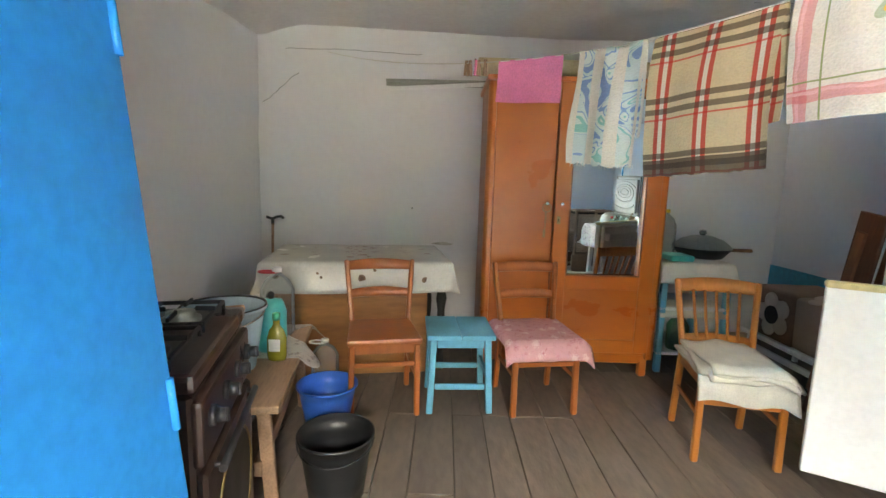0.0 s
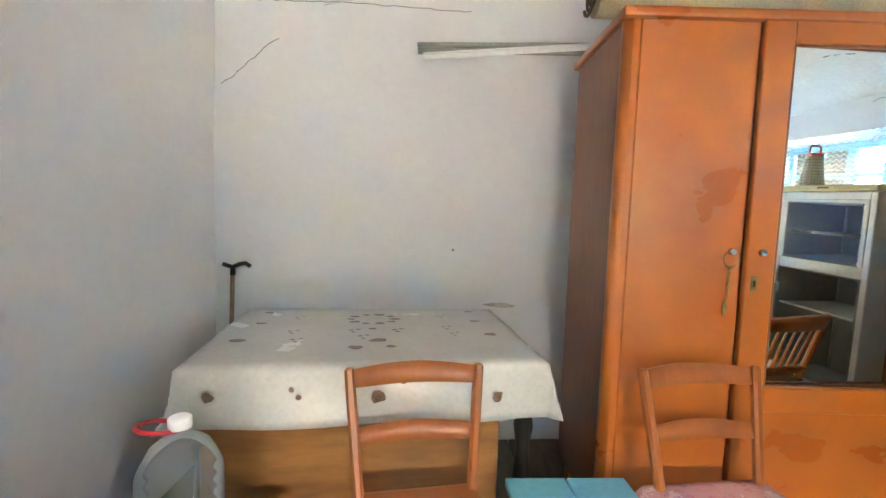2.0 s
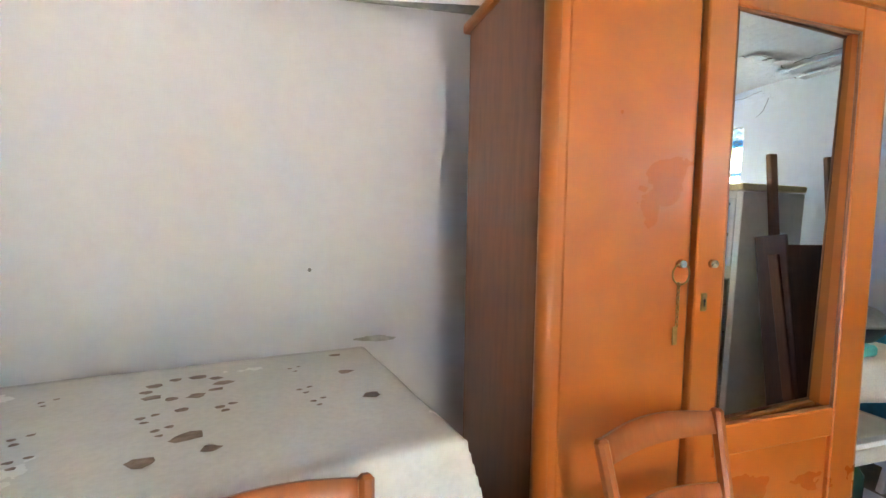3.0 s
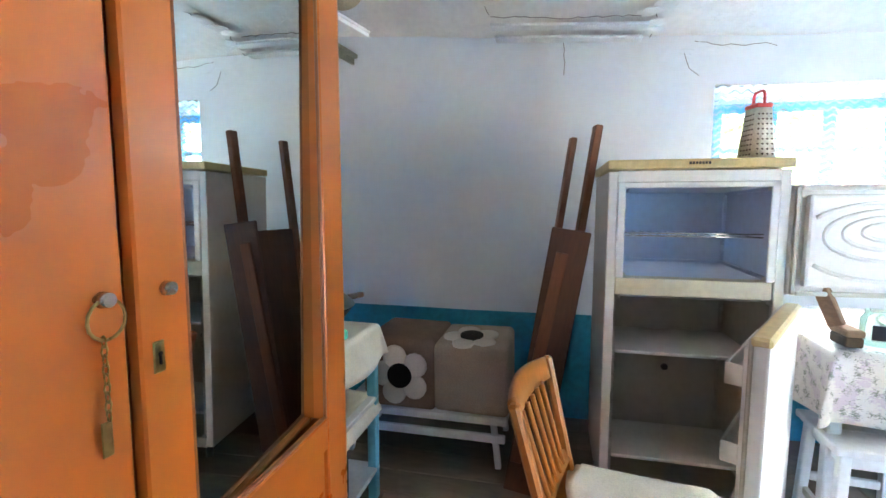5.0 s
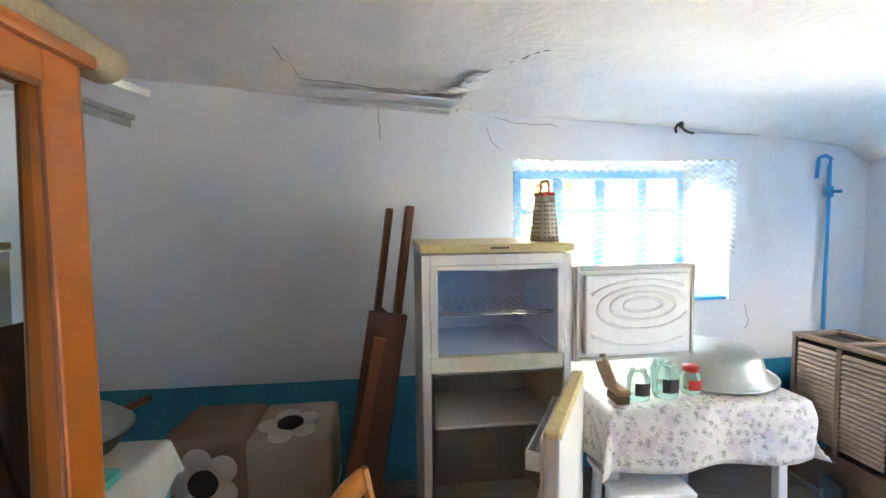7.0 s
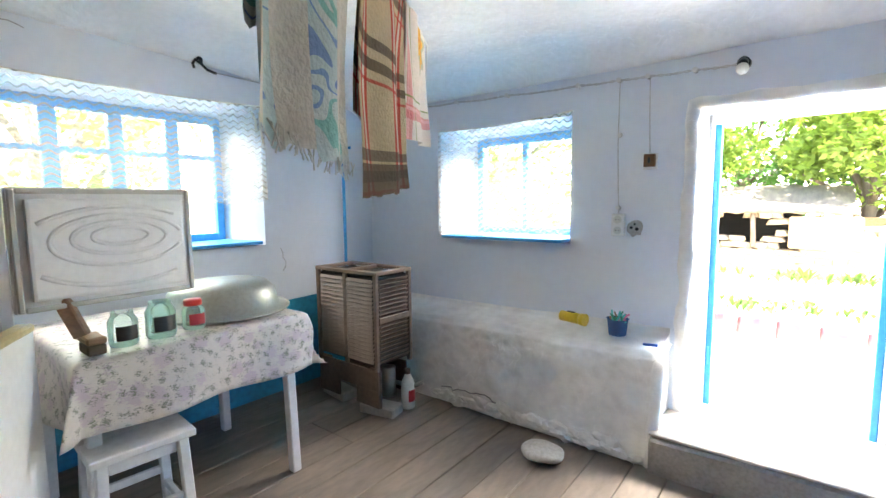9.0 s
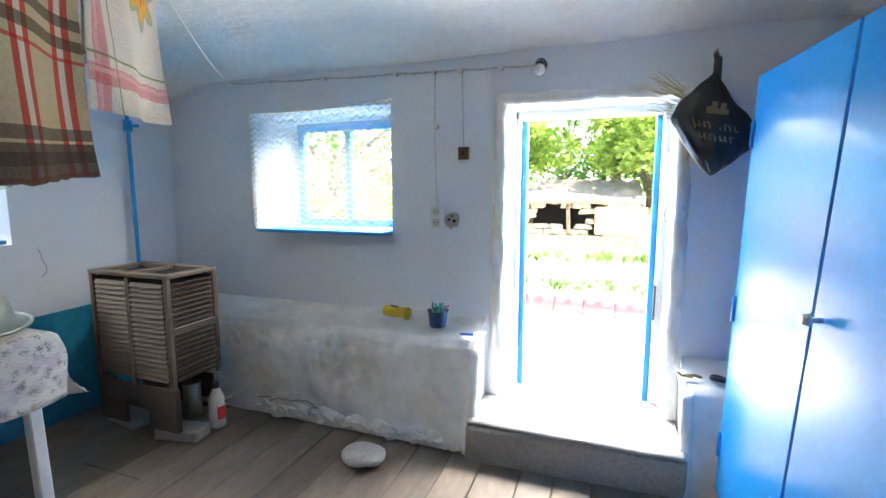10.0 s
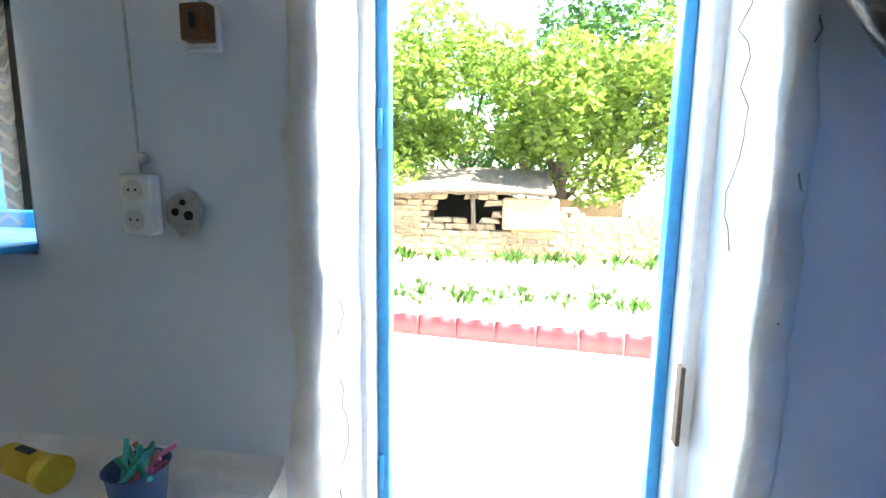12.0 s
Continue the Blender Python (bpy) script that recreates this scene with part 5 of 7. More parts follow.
for y in (0.15, 0.42):
    b = bmesh.new()
    for dx in (-0.41, -0.23, -0.05):
        bar(b, (dx, y - 0.12, 0.872), (dx, y + 0.12, 0.872), 0.01, 0.012, 0.002)
    for dy in (-0.12, 0.12):
        bar(b, (-0.41, y + dy, 0.872), (-0.05, y + dy, 0.872), 0.01, 0.012, 0.002)
    for x in (-0.14, -0.32):
        for dx, dy in ((1, 0), (-1, 0), (0, 1), (0, -1)):
            bar(b, (x + dx * 0.04, y + dy * 0.04, 0.885), (x + dx * 0.095, y + dy * 0.115, 0.882), 0.008, 0.014, 0.002)
    for dx in (-0.41, -0.05):
        for dy in (-0.12, 0.12):
            bar(b, (dx, y + dy, 0.845), (dx, y + dy, 0.872), 0.01, 0.01, 0.002)
    part("grate", b, M_BLACK, stove, "sooty black iron grate")
b = bmesh.new()
box(b, (-SD + 0.055, SW / 2, 0.96), (0.02, SW, 0.24), 0.006, Matrix.Rotation(radians(-12), 3, "Y"))
part("lid", b, M_BLKP, stove, "raised black stove lid")

# ---- bench with buckets and bottles ----
bench = thing("low_bench", pose(-0.56, 2.33, 0, 0, 0, 9), "rough raw plank bench covered with speckled oilcloth", "bench")
for x in (-0.13, 0.13):
    b = bmesh.new()
    box(b, (x, 0, 0.435), (0.22, 0.98, 0.03), 0.004)
    part("plank", b, M_RAW, bench)
for y in (-0.42, 0.42):
    for x in (-0.17, 0.17):
        b = bmesh.new()
        bar(b, (x * 1.15, y, 0), (x, y, 0.42), 0.05, 0.035, 0.004)
        part("leg", b, M_RAW, bench)
b = bmesh.new()
box(b, (0.15, 0, 0.18), (0.03, 0.9, 0.06), 0.003)
part("stretcher", b, M_RAW, bench)
b = bmesh.new()
sheet(b, 24, 40, lambda u, v: (lambda x, y: Vector((x + 0.02 * math.sin(y * 12) * max(0, x - 0.24) * 6, y, 0.456 - max(0, x - 0.24) * 1.0 - max(0, y - 0.49) * 0.6 + 0.004 * noise.noise(Vector((x * 9, y * 9, 0))))))(-0.24 + 0.56 * u * (0.84 + 0.16 * math.sin(v * 7 + 0.6)), -0.02 + 0.60 * v), 0.002)
solid("bench_cloth", pose(-0.56, 2.33, 0, 0, 0, 9), b, M_BENCHO, "speckled beige oilcloth draped over the bench", "oilcloth")


def bucket(name, m, r0, r1, h, mt, label, rim=None, handle=True):
    root = thing(name, m, label, "bucket")
    b = bmesh.new()
    lathe(b, [(r0, 0), (r0 + (r1 - r0) * 0.3, h * 0.3), (r0 + (r1 - r0) * 0.72, h * 0.72), (r1, h), (r1 + 0.008, h), (r1 + 0.008, h - 0.012), (r1 - 0.004, h - 0.012), (r0 + (r1 - r0) * 0.72 - 0.004, h * 0.72), (r0 + (r1 - r0) * 0.62, h * 0.66), (r0 - 0.004, 0.008), (0.001, 0.008)], (0, 0, 0), 36)
    part("body", b, mt, root)
    if rim:
        b = bmesh.new()
        tube(b, [(r1 * 1.02 * math.cos(k * 0.1745), r1 * 1.02 * math.sin(k * 0.1745), h) for k in range(37)], 0.005, 6)
        part("rim", b, rim, root, "dark worn rim")
    if handle:
        b = bmesh.new()
        tube(b, [(r1 * 1.04 * math.cos(a), -r1 * 0.98 * math.sin(a) * 1.0, h - 0.02 - 0.05 * math.sin(a)) for a in [k * 0.2618 for k in range(13)]], 0.004, 6)
        part("handle", b, M_STEEL if mt is not M_BLKP else M_BLKP, root)
    return root


bucket("enamel_bucket", pose(-0.585, 2.20, 0.46), 0.12, 0.165, 0.275, M_ENAMEL, "pale blue enamel bucket on the bench", M_BLACK)
b = bmesh.new()
rod(b, (-0.1, 0.0, 0.0), (0.12, -0.02, 0.03), 0.012, 0.014, 8)
solid("wooden_handle_knife", pose(-0.58, 2.12, 0.725), b, M_RAW, "wooden handle resting across the bucket rim", "utensil")
bucket("plastic_bucket", pose(-0.25, 2.60, 0), 0.11, 0.15, 0.22, M_BLUEP, "blue plastic bucket on the floor", None, False)
bucket("plastic_bucket", pose(-0.075, 2.04, 0), 0.11, 0.148, 0.27, M_BLKP, "black plastic bucket on the floor")


def pet(name, m, r, h, label, cap, loop=True):
    """A big ribbed clear bottle with a cap and a carrying loop."""
    root = thing(name, m, label, "bottle")
    prof = [(r * 0.9, 0), (r, 0.02)]
    for i in range(6):
        z = h * (0.1 + 0.09 * i)
        prof += [(r, z), (r * 0.975, z + h * 0.03), (r, z + h * 0.06)]
    prof += [(r * 0.98, h * 0.68), (r * 0.7, h * 0.82), (r * 0.3, h * 0.9), (0.018, h * 0.93), (0.018, h * 0.95)]
    b = bmesh.new()
    lathe(b, prof, (0, 0, 0), 28)
    part("body", b, M_PET, root)
    b = bmesh.new()
    lathe(b, [(0.024, h * 0.94), (0.024, h), (0.02, h + 0.003), (0.001, h + 0.003)], (0, 0, 0), 20)
    part("cap", b, cap, root)
    if loop:
        b = bmesh.new()
        tube(b, [(-0.045 + 0.05 * math.cos(a), 0.03 * math.sin(a), h * 0.935) for a in [k * 0.3927 for k in range(17)]], 0.006, 6)
        part("carrying_loop", b, M_RED if cap is M_WHITE else M_WHITE, root)
    return root


pet("water_bottle", pose(-0.53, 2.675, 0.46), 0.088, 0.352, "clear five-litre plastic bottle with red carrying loop", M_WHITE)
pet("water_bottle", pose(-0.37, 3.02, 0), 0.085, 0.31, "empty clear plastic bottle standing on the floor", M_PORC)
pet("water_bottle", pose(1.97, 3.70, 0.79), 0.075, 0.34, "clear plastic bottle with a yellow cap", M_YELP, False)
b = bmesh.new()
lathe(b, [(0.040, 0), (0.044, 0.02), (0.044, 0.10), (0.034, 0.135), (0.016, 0.16), (0.015, 0.19), (0.001, 0.19)], (0, 0, 0), 20, (1, 0.7))
ob = solid("detergent_bottle", pose(-0.405, 2.31, 0.46), b, M_OLIVE, "yellow-green detergent bottle with a green cap", "bottle")
b = bmesh.new()
lathe(b, [(0.018, 0.185), (0.018, 0.215), (0.001, 0.217)], (0, 0, 0), 14)
part("cap", b, M_GREENP, ob)
b = bmesh.new()
box(b, (0, -0.032, 0.075), (0.05, 0.004, 0.055), 0.001)
part("paper_label", b, M_PORC, ob)
b = bmesh.new()
lathe(b, [(0.062, 0), (0.068, 0.02), (0.07, 0.185), (0.058, 0.225), (0.052, 0.238), (0.001, 0.252)], (0, 0, 0), 24)
ob = solid("plastic_jug", pose(-0.475, 2.44, 0.46), b, M_TURQ, "turquoise plastic jug with a black knob", "jug")
b = bmesh.new()
lathe(b, [(0.013, 0.248), (0.016, 0.275), (0.001, 0.284)], (0, 0, 0), 12)
part("lid_knob", b, M_BLKP, ob)

# ---- corner stand with pan ----
st = thing("corner_stand", pose(2.09, 3.64, 0), "light blue painted open shelf stand covered with a cloth", "stand")
for x in (-0.22, 0.22):
    for y in (-0.21, 0.21):
        b = bmesh.new()
        bar(b, (x, y, 0), (x, y, 0.77), 0.04, 0.04, 0.004)
        part("leg", b, M_STOOL, st)
for z in (0.14, 0.46, 0.765):
    b = bmesh.new()
    box(b, (0, 0, z), (0.48, 0.46, 0.022), 0.003)
    part("shelf", b, M_WPAINT, st)
b = bmesh.new()
sheet(b, 40, 36, cloth_fn(0.245, 0.235, 0.784, 0.14, 0, 9, 0.02, 0.03), 0.004)
solid("stand_cloth", pose(2.09, 3.64, 0), b, M_LINEN, "whitish patterned cloth covering the stand", "cloth")
b = bmesh.new()
sheet(b, 16, 14, lambda u, v: Vector((-0.24 + 0.48 * u, -0.235 - 0.012 + 0.25 * v - 0.0, 0.475 - max(0, 0.18 - v) * 0.4)), 0.004)
solid("shelf_cloth", pose(2.09, 3.64, 0), b, M_LINEN, "whitish cloth on the lower shelf of the stand", "cloth")
pan = thing("frying_pan", pose(2.25, 3.70, 0.79) @ Matrix.Scale(1.18, 4), "covered dark frying pan with a domed grey lid", "pan")
b = bmesh.new()
lathe(b, [(0.12, 0), (0.165, 0.055), (0.17, 0.06), (0.16, 0.06), (0.118, 0.006), (0.001, 0.006)], (0, 0, 0), 32)
part("body", b, M_BLACK, pan)
b = bmesh.new()
lathe(b, [(0.172, 0.062), (0.165, 0.072), (0.12, 0.11), (0.06, 0.132), (0.001, 0.138)], (0, 0, 0), 32)
part("lid", b, M_ALU, pan)
b = bmesh.new()
lathe(b, [(0.012, 0.136), (0.022, 0.15), (0.02, 0.165), (0.001, 0.17)], (0, 0, 0), 14)
part("lid_knob", b, M_BLKP, pan)
b = bmesh.new()
bar(b, (0.15, -0.06, 0.055), (0.25, -0.11, 0.06), 0.028, 0.02, 0.005)
part("handle", b, M_BAKE, pan)
b = bmesh.new()
box(b, (0, 0, 0.02), (0.16, 0.2, 0.04), 0.008)
solid("turquoise_box", pose(1.98, 3.52, 0.79), b, M_TURQ, "turquoise flat plastic box on the stand", "box")
b = bmesh.new()
lathe(b, [(0.07, 0), (0.075, 0.02), (0.075, 0.17), (0.045, 0.22), (0.045, 0.24)], (0, 0, 0), 24)
solid("glass_jar", pose(2.03, 3.50, 0.152), b, M_GREENG, "large green glass jar on the bottom shelf", "jar")

# ---- pouf on a low bed ----
bed = thing("low_trolley", pose(2.86, 3.31, 0), "low whitish bench with splayed legs", "bench")
b = bmesh.new()
box(b, (0, 0, 0.24), (0.44, 0.86, 0.035), 0.005)
part("top", b, M_WPAINT, bed)
b = bmesh.new()
box(b, (-0.20, 0, 0.15), (0.025, 0.84, 0.04), 0.004)
part("rail", b, M_WPAINT, bed)
for x in (-0.18, 0.18):
    for y in (-0.36, 0.36):
        b = bmesh.new()
        bar(b, (x * 1.1, y * 1.08, 0), (x, y, 0.225), 0.035, 0.03, 0.004)
        part("leg", b, M_WPAINT, bed)
pf = thing("plush_pouf", pose(2.86, 3.245, 0.26), "brown and beige plush cat house with flower patches", "pouf")


def cushion(bb, c, s, r=0.032):
    t = bmesh.new()
    bmesh.ops.create_cube(t, size=1.0, matrix=Matrix.Diagonal((*s, 1)))
    bmesh.ops.bevel(t, geom=t.edges[:], offset=r, segments=4, affect="EDGES", profile=0.5)
    for v in t.verts:
        v.co += 0.012 * Vector([noise.noise(v.co * 6 + Vector((d * 3.0, c[1], 0))) for d in range(3)])
    for f in t.faces:
        f.smooth = True
    merge(bb, t, Matrix.Translation(c))


b = bmesh.new()
cushion(b, (0, 0.18, 0.18), (0.44, 0.375, 0.36))
part("brown_half", b, M_POUF, pf)
b = bmesh.new()
cushion(b, (0, -0.18, 0.175), (0.43, 0.375, 0.35))
part("beige_half", b, M_BEIGE, pf)


def flower_patch(m, r):
    bb = bmesh.new()
    for k in range(5):
        a = k * 1.2566 + 0.3
        t = bmesh.new()
        lathe(t, [(r * 0.42, 0), (r * 0.42, 0.008), (r * 0.3, 0.014), (0.001, 0.016)], (r * 0.62 * math.cos(a), r * 0.62 * math.sin(a), 0), 14)
        merge(bb, t, m)
    part("flower_patch", bb, M_CREAM, pf)
    # The opening is a closed disc; the darkness inside is its colour.
    bb = bmesh.new()
    t = bmesh.new()
    lathe(t, [(r * 0.42, 0.0), (r * 0.42, 0.02), (r * 0.38, 0.022), (0.001, 0.022)], (0, 0, 0), 20)
    merge(bb, t, m)
    part("entrance_hole", bb, M_DARK, pf, "near-black disc coloured as the shade of a round opening")


flower_patch(pose(-0.222, 0.17, 0.18, 0, -90, 0), 0.15)
flower_patch(pose(-0.09, -0.17, 0.352, 0, -6, 0), 0.14)

# ---- bed boards leaning on the fridge ----
hb = thing("bed_headboard", pose(2.53, 2.73, 0, 0, 0, 13) @ pose(0, 0, 0, 8.0, 0, 0), "dismantled reddish-brown bed headboard leaning on the fridge", "headboard")
for x in (0.02, 0.40):
    b = bmesh.new()
    bar(b, (x, 0, 0.0), (x, 0, 1.64), 0.05, 0.032, 0.005)
    part("post", b, M_POST, hb)
b = bmesh.new()
box(b, (0.21, 0, 0.62), (0.33, 0.02, 1.05), 0.004)
part("panel", b, M_BROWN, hb)
sb = thing("bed_board", pose(2.49, 2.80, 0.0, 9, 0, 0), "long dark brown bed side board leaning beside the fridge", "board")
b = bmesh.new()
box(b, (0, 0, 0.60), (0.022, 0.16, 1.20), 0.004)
part("board", b, M_BROWN, sb)
b = bmesh.new()
bar(b, (-0.02, 0.05, 0.15), (-0.02, 0.02, 1.1), 0.02, 0.05, 0.003)
part("batten", b, M_POST, sb)

# ---- table by the window ----
t2 = thing("white_table", pose(2.72, 1.28, 0), "white painted table covered with a lace-print oilcloth", "table")
for x in (-0.32, 0.33):
    for y in (-0.37, 0.40):
        b = bmesh.new()
        bar(b, (x * 1.05, y * 1.03, 0), (x, y, 0.75), 0.045, 0.045, 0.005)
        part("leg", b, M_WPAINT, t2)
b = bmesh.new()
box(b, (0, 0.01, 0.77), (0.80, 0.88, 0.028), 0.004)
part("tabletop", b, M_WPAINT, t2)
b = bmesh.new()
sheet(b, 64, 64, cloth_fn(0.405, 0.445, 0.79, 0.25, 0, 4, 0.024, 0.03), 0.002)
solid("lace_oilcloth", pose(2.72, 1.29, 0), b, M_LACEOIL, "white oilcloth printed with grey and mauve lace leaves", "tablecloth")
bs = thing("enamel_basin", pose(2.68, 1.06, 0.795), "large grey aluminium basin turned upside down on the table", "basin")
b = bmesh.new()
lathe(b, [(0.30, 0.0), (0.295, 0.012), (0.255, 0.018), (0.235, 0.10), (0.20, 0.135), (0.001, 0.14)], (0, 0, 0), 44)
part("body", b, M_ALU, bs)
b = bmesh.new()
tube(b, [(0.298 * math.cos(k * 0.1309), 0.298 * math.sin(k * 0.1309), 0.008) for k in range(49)], 0.007, 8)
part("rolled_rim", b, M_ALU, bs)


def jar(m, r, h, lid, lab, tag):
    root = thing("glass_jar", m, lab, "jar", "jars on the table")
    b = bmesh.new()
    lathe(b, [(r * 0.9, 0), (r, 0.012), (r, h * 0.72), (r * 0.8, h * 0.86), (r * 0.74, h * 0.9), (r * 0.74, h)], (0, 0, 0), 24)
    part("body", b, M_JAR, root)
    if lid:
        b = bmesh.new()
        lathe(b, [(r * 0.8, h - 0.008), (r * 0.8, h + 0.012), (r * 0.74, h + 0.016), (0.001, h + 0.016)], (0, 0, 0), 24)
        part("lid", b, M_RED, root, "red screw lid")
    if tag:
        b = bmesh.new()
        sheet(b, 10, 1, lambda u, v: Vector((-(r + 0.002) * math.cos(u * 1.5 - 0.75), (r + 0.002) * math.sin(u * 1.5 - 0.75), h * (0.2 + 0.42 * v))))
        lb = part("paper_label", b, tag, root)
    return root


jar(pose(2.42, 1.56, 0.795), 0.048, 0.125, False, "small open glass jar with a black label", M_BLKP)
jar(pose(2.43, 1.43, 0.795), 0.053, 0.14, False, "open glass jar with a dark printed label", M_BLKP)
jar(pose(2.52, 1.40, 0.795), 0.043, 0.125, False, "plain greenish glass jar", None)
jar(pose(2.45, 1.30, 0.795), 0.043, 0.105, True, "small glass jar with a red lid and label", M_RED)
br = thing("clothes_brush", pose(2.40, 1.66, 0.795), "wooden brush with dark bristles standing on the table", "brush")
b = bmesh.new()
box(b, (0, 0, 0.018), (0.10, 0.055, 0.035), 0.004)
part("bristles", b, M_ROLLD, br, "dark reddish bristles")
b = bmesh.new()
box(b, (0, 0, 0.05), (0.11, 0.06, 0.025), 0.006), bar(b, (0.02, 0.02, 0.06), (0.06, 0.06, 0.19), 0.03, 0.05, 0.005)
part("handle", b, M_RAW, br)

# grater on the fridge
gr = thing("box_grater", pose(2.58, 1.92, 1.464, 0, 0, 12), "metal box grater with a red plastic top on the fridge", "grater")
for s in range(4):
    b = bmesh.new()
    m = pose(0, 0, 0, 0, 0, 90 * s)
    t, tt = bmesh.new(), bmesh.new()
    hw = (0.055, 0.036) if s % 2 == 0 else (0.042, 0.028)
    off = (0.042, 0.028) if s % 2 == 0 else (0.055, 0.036)
    sheet(t, 1, 1, lambda u, v: Vector(((u * 2 - 1) * (hw[0] + (hw[1] - hw[0]) * v), -(off[0] + (off[1] - off[0]) * v), 0.2 * v)), 0.0015)
    for i in range(4):
        for j in range(9):
            z = 0.02 + j * 0.019
            x = (i - 1.5) * 0.02 * (1 - 0.3 * z / 0.2)
            rod(tt, (x, -(off[0] + (off[1] - off[0]) * z / 0.2) - 0.001, z), (x, -(off[0] + (off[1] - off[0]) * z / 0.2) - 0.004, z + 0.002), 0.0045, 0.002, 6)
    merge(b, t, m)
    side = part("grating_side", b, M_TIN, gr)
    b = bmesh.new()
    merge(b, tt, m)
    tagged(part("grating_hole", b, M_RUSTD, side), kind="stuff")
b = bmesh.new()
box(b, (0, 0, 0.205), (0.08, 0.064, 0.018), 0.005)
tube(b, [(-0.034, 0, 0.21), (-0.032, 0, 0.25), (-0.022, 0, 0.262), (0.022, 0, 0.262), (0.032, 0, 0.25), (0.034, 0, 0.21)], 0.006, 8)
part("handle", b, M_RED, gr, "red plastic carrying handle")

# ---- louvred gas heater ----
ht = thing("gas_heater", pose(2.43, -0.02, 0), "old grey-brown louvred metal gas heater on bricks", "heater")
HX, HY = 0.56, 0.31
# Casing behind the louvres is near-black: the shade between slats is in its colour.
b = bmesh.new()
box(b, (HX / 2, HY / 2, 0.59), (HX - 0.04, HY - 0.04, 0.54), 0.004)
part("inner_casing", b, M_DARK, ht)
for x in (0.012, HX - 0.012):
    for y in (0.012, HY - 0.012):
        b = bmesh.new()
        box(b, (x, y, 0.585), (0.026, 0.026, 0.58), 0.003)
        part("corner_post", b, M_RUST, ht)
b = bmesh.new()
bar(b, (HX / 2, HY - 0.008, 0.30), (HX / 2, HY - 0.008, 0.87), 0.03, 0.016, 0.002)
part("middle_strip", b, M_RUST, ht)
b = bmesh.new()
box(b, (0.004, HY / 2, 0.60), (0.016, HY - 0.05, 0.036), 0.002)
part("middle_band", b, M_RUST, ht)
lou = bmesh.new()
box(lou, (0, 0, 0), (HX / 2 - 0.05, 0.004, 0.024), 0.001, Matrix.Rotation(radians(32), 3, "X"))
lou = finish("louvre", lou, M_RUST)
lou2 = bmesh.new()
box(lou2, (0, 0, 0), (0.004, HY - 0.06, 0.024), 0.001, Matrix.Rotation(radians(-32), 3, "Y"))
lou2 = finish("louvre", lou2, M_RUST)
for i in range(20):
    z = 0.345 + i * 0.0258
    for x in (HX * 0.27, HX * 0.73):
        o = new("louvre", lou)
        o.parent, o.location = ht, (x, HY - 0.006, z)
    o = new("louvre", lou2)
    o.parent, o.location = ht, (0.006, HY / 2, z)
b = bmesh.new()
for c, s in (((HX / 2, 0.02, 0.885), (HX, 0.05, 0.02)), ((HX / 2, HY - 0.02, 0.885), (HX, 0.05, 0.02)), ((0.02, HY / 2, 0.885), (0.05, HY, 0.02)), ((HX - 0.02, HY / 2, 0.885), (0.05, HY, 0.02)), ((HX / 2, HY / 2, 0.885), (0.04, HY, 0.02))):
    box(b, c, s, 0.002)
part("top_frame", b, M_RUST, ht)
# Flat near-black plate below the top frame, coloured as the shade in its openings.
b = bmesh.new()
box(b, (HX / 2, HY / 2, 0.865), (HX - 0.06, HY - 0.06, 0.012))
part("top_grille", b, M_DARK, ht)
b = bmesh.new()
box(b, (HX / 2, HY - 0.01, 0.235), (HX, 0.012, 0.13), 0.002)
for x in (0.10, HX - 0.10):
    box(b, (x, HY - 0.01, 0.12), (0.20, 0.012, 0.105), 0.002)
box(b, (HX / 2, 0.06, 0.2), (HX, 0.012, 0.2), 0.002)
part("skirt", b, M_RUSTD, ht)
for x in (0.05, HX - 0.05):
    b = bmesh.new()
    bar(b, (x, HY - 0.03, 0.06), (x, HY - 0.03, 0.3), 0.09, 0.02, 0.003)
    part("leg", b, M_RUSTD, ht)
b = bmesh.new()
rod(b, (0.10, 0.12, 0.07), (0.10, 0.12, 0.26), 0.045, 0.045, 16), tube(b, [(0.1, 0.1, 0.16), (0.02, 0.08, 0.15), (-0.05, 0.04, 0.14), (-0.1, 0.02, 0.17)], 0.014, 8)
part("gas_valve", b, M_ALU, ht)
for p, r in (((2.50, 0.20, 0.03), 12), ((2.92, 0.18, 0.03), -8)):
    b = bmesh.new()
    box(b, (0, 0, 0), (0.25, 0.12, 0.062), 0.008)
    solid("brick", pose(*p, 0, 0, r), b, M_BRICKG, "grey whitewashed brick under the heater", "brick", "bricks under the heater")
b = bmesh.new()
tube(b, [(3.27, -0.20, 0.7), (3.275, -0.205, 1.3), (3.27, -0.2, 1.88), (3.262, -0.20, 1.925), (3.27, -0.165, 1.945), (3.28, -0.13, 1.93), (3.285, -0.125, 1.8)], 0.012, 10)
pp = solid("gas_pipe", Matrix(), b, M_TRIMB, "bright blue painted gas pipe on the wall", "pipe")
b = bmesh.new()
rod(b, (3.27, -0.2, 1.68), (3.27, -0.2, 1.75), 0.026, 0.026, 10), bar(b, (3.27, -0.2, 1.715), (3.20, -0.22, 1.715), 0.012, 0.02, 0.002)
part("tap", b, M_TRIMB, pp)
b = bmesh.new()
box(b, (3.13, -0.1, 0.30), (0.3, 0.25, 0.60), 0.03, None, 2)
struct("wall_block", b, M_DADO, "turquoise painted masonry block in the corner", "masonry")

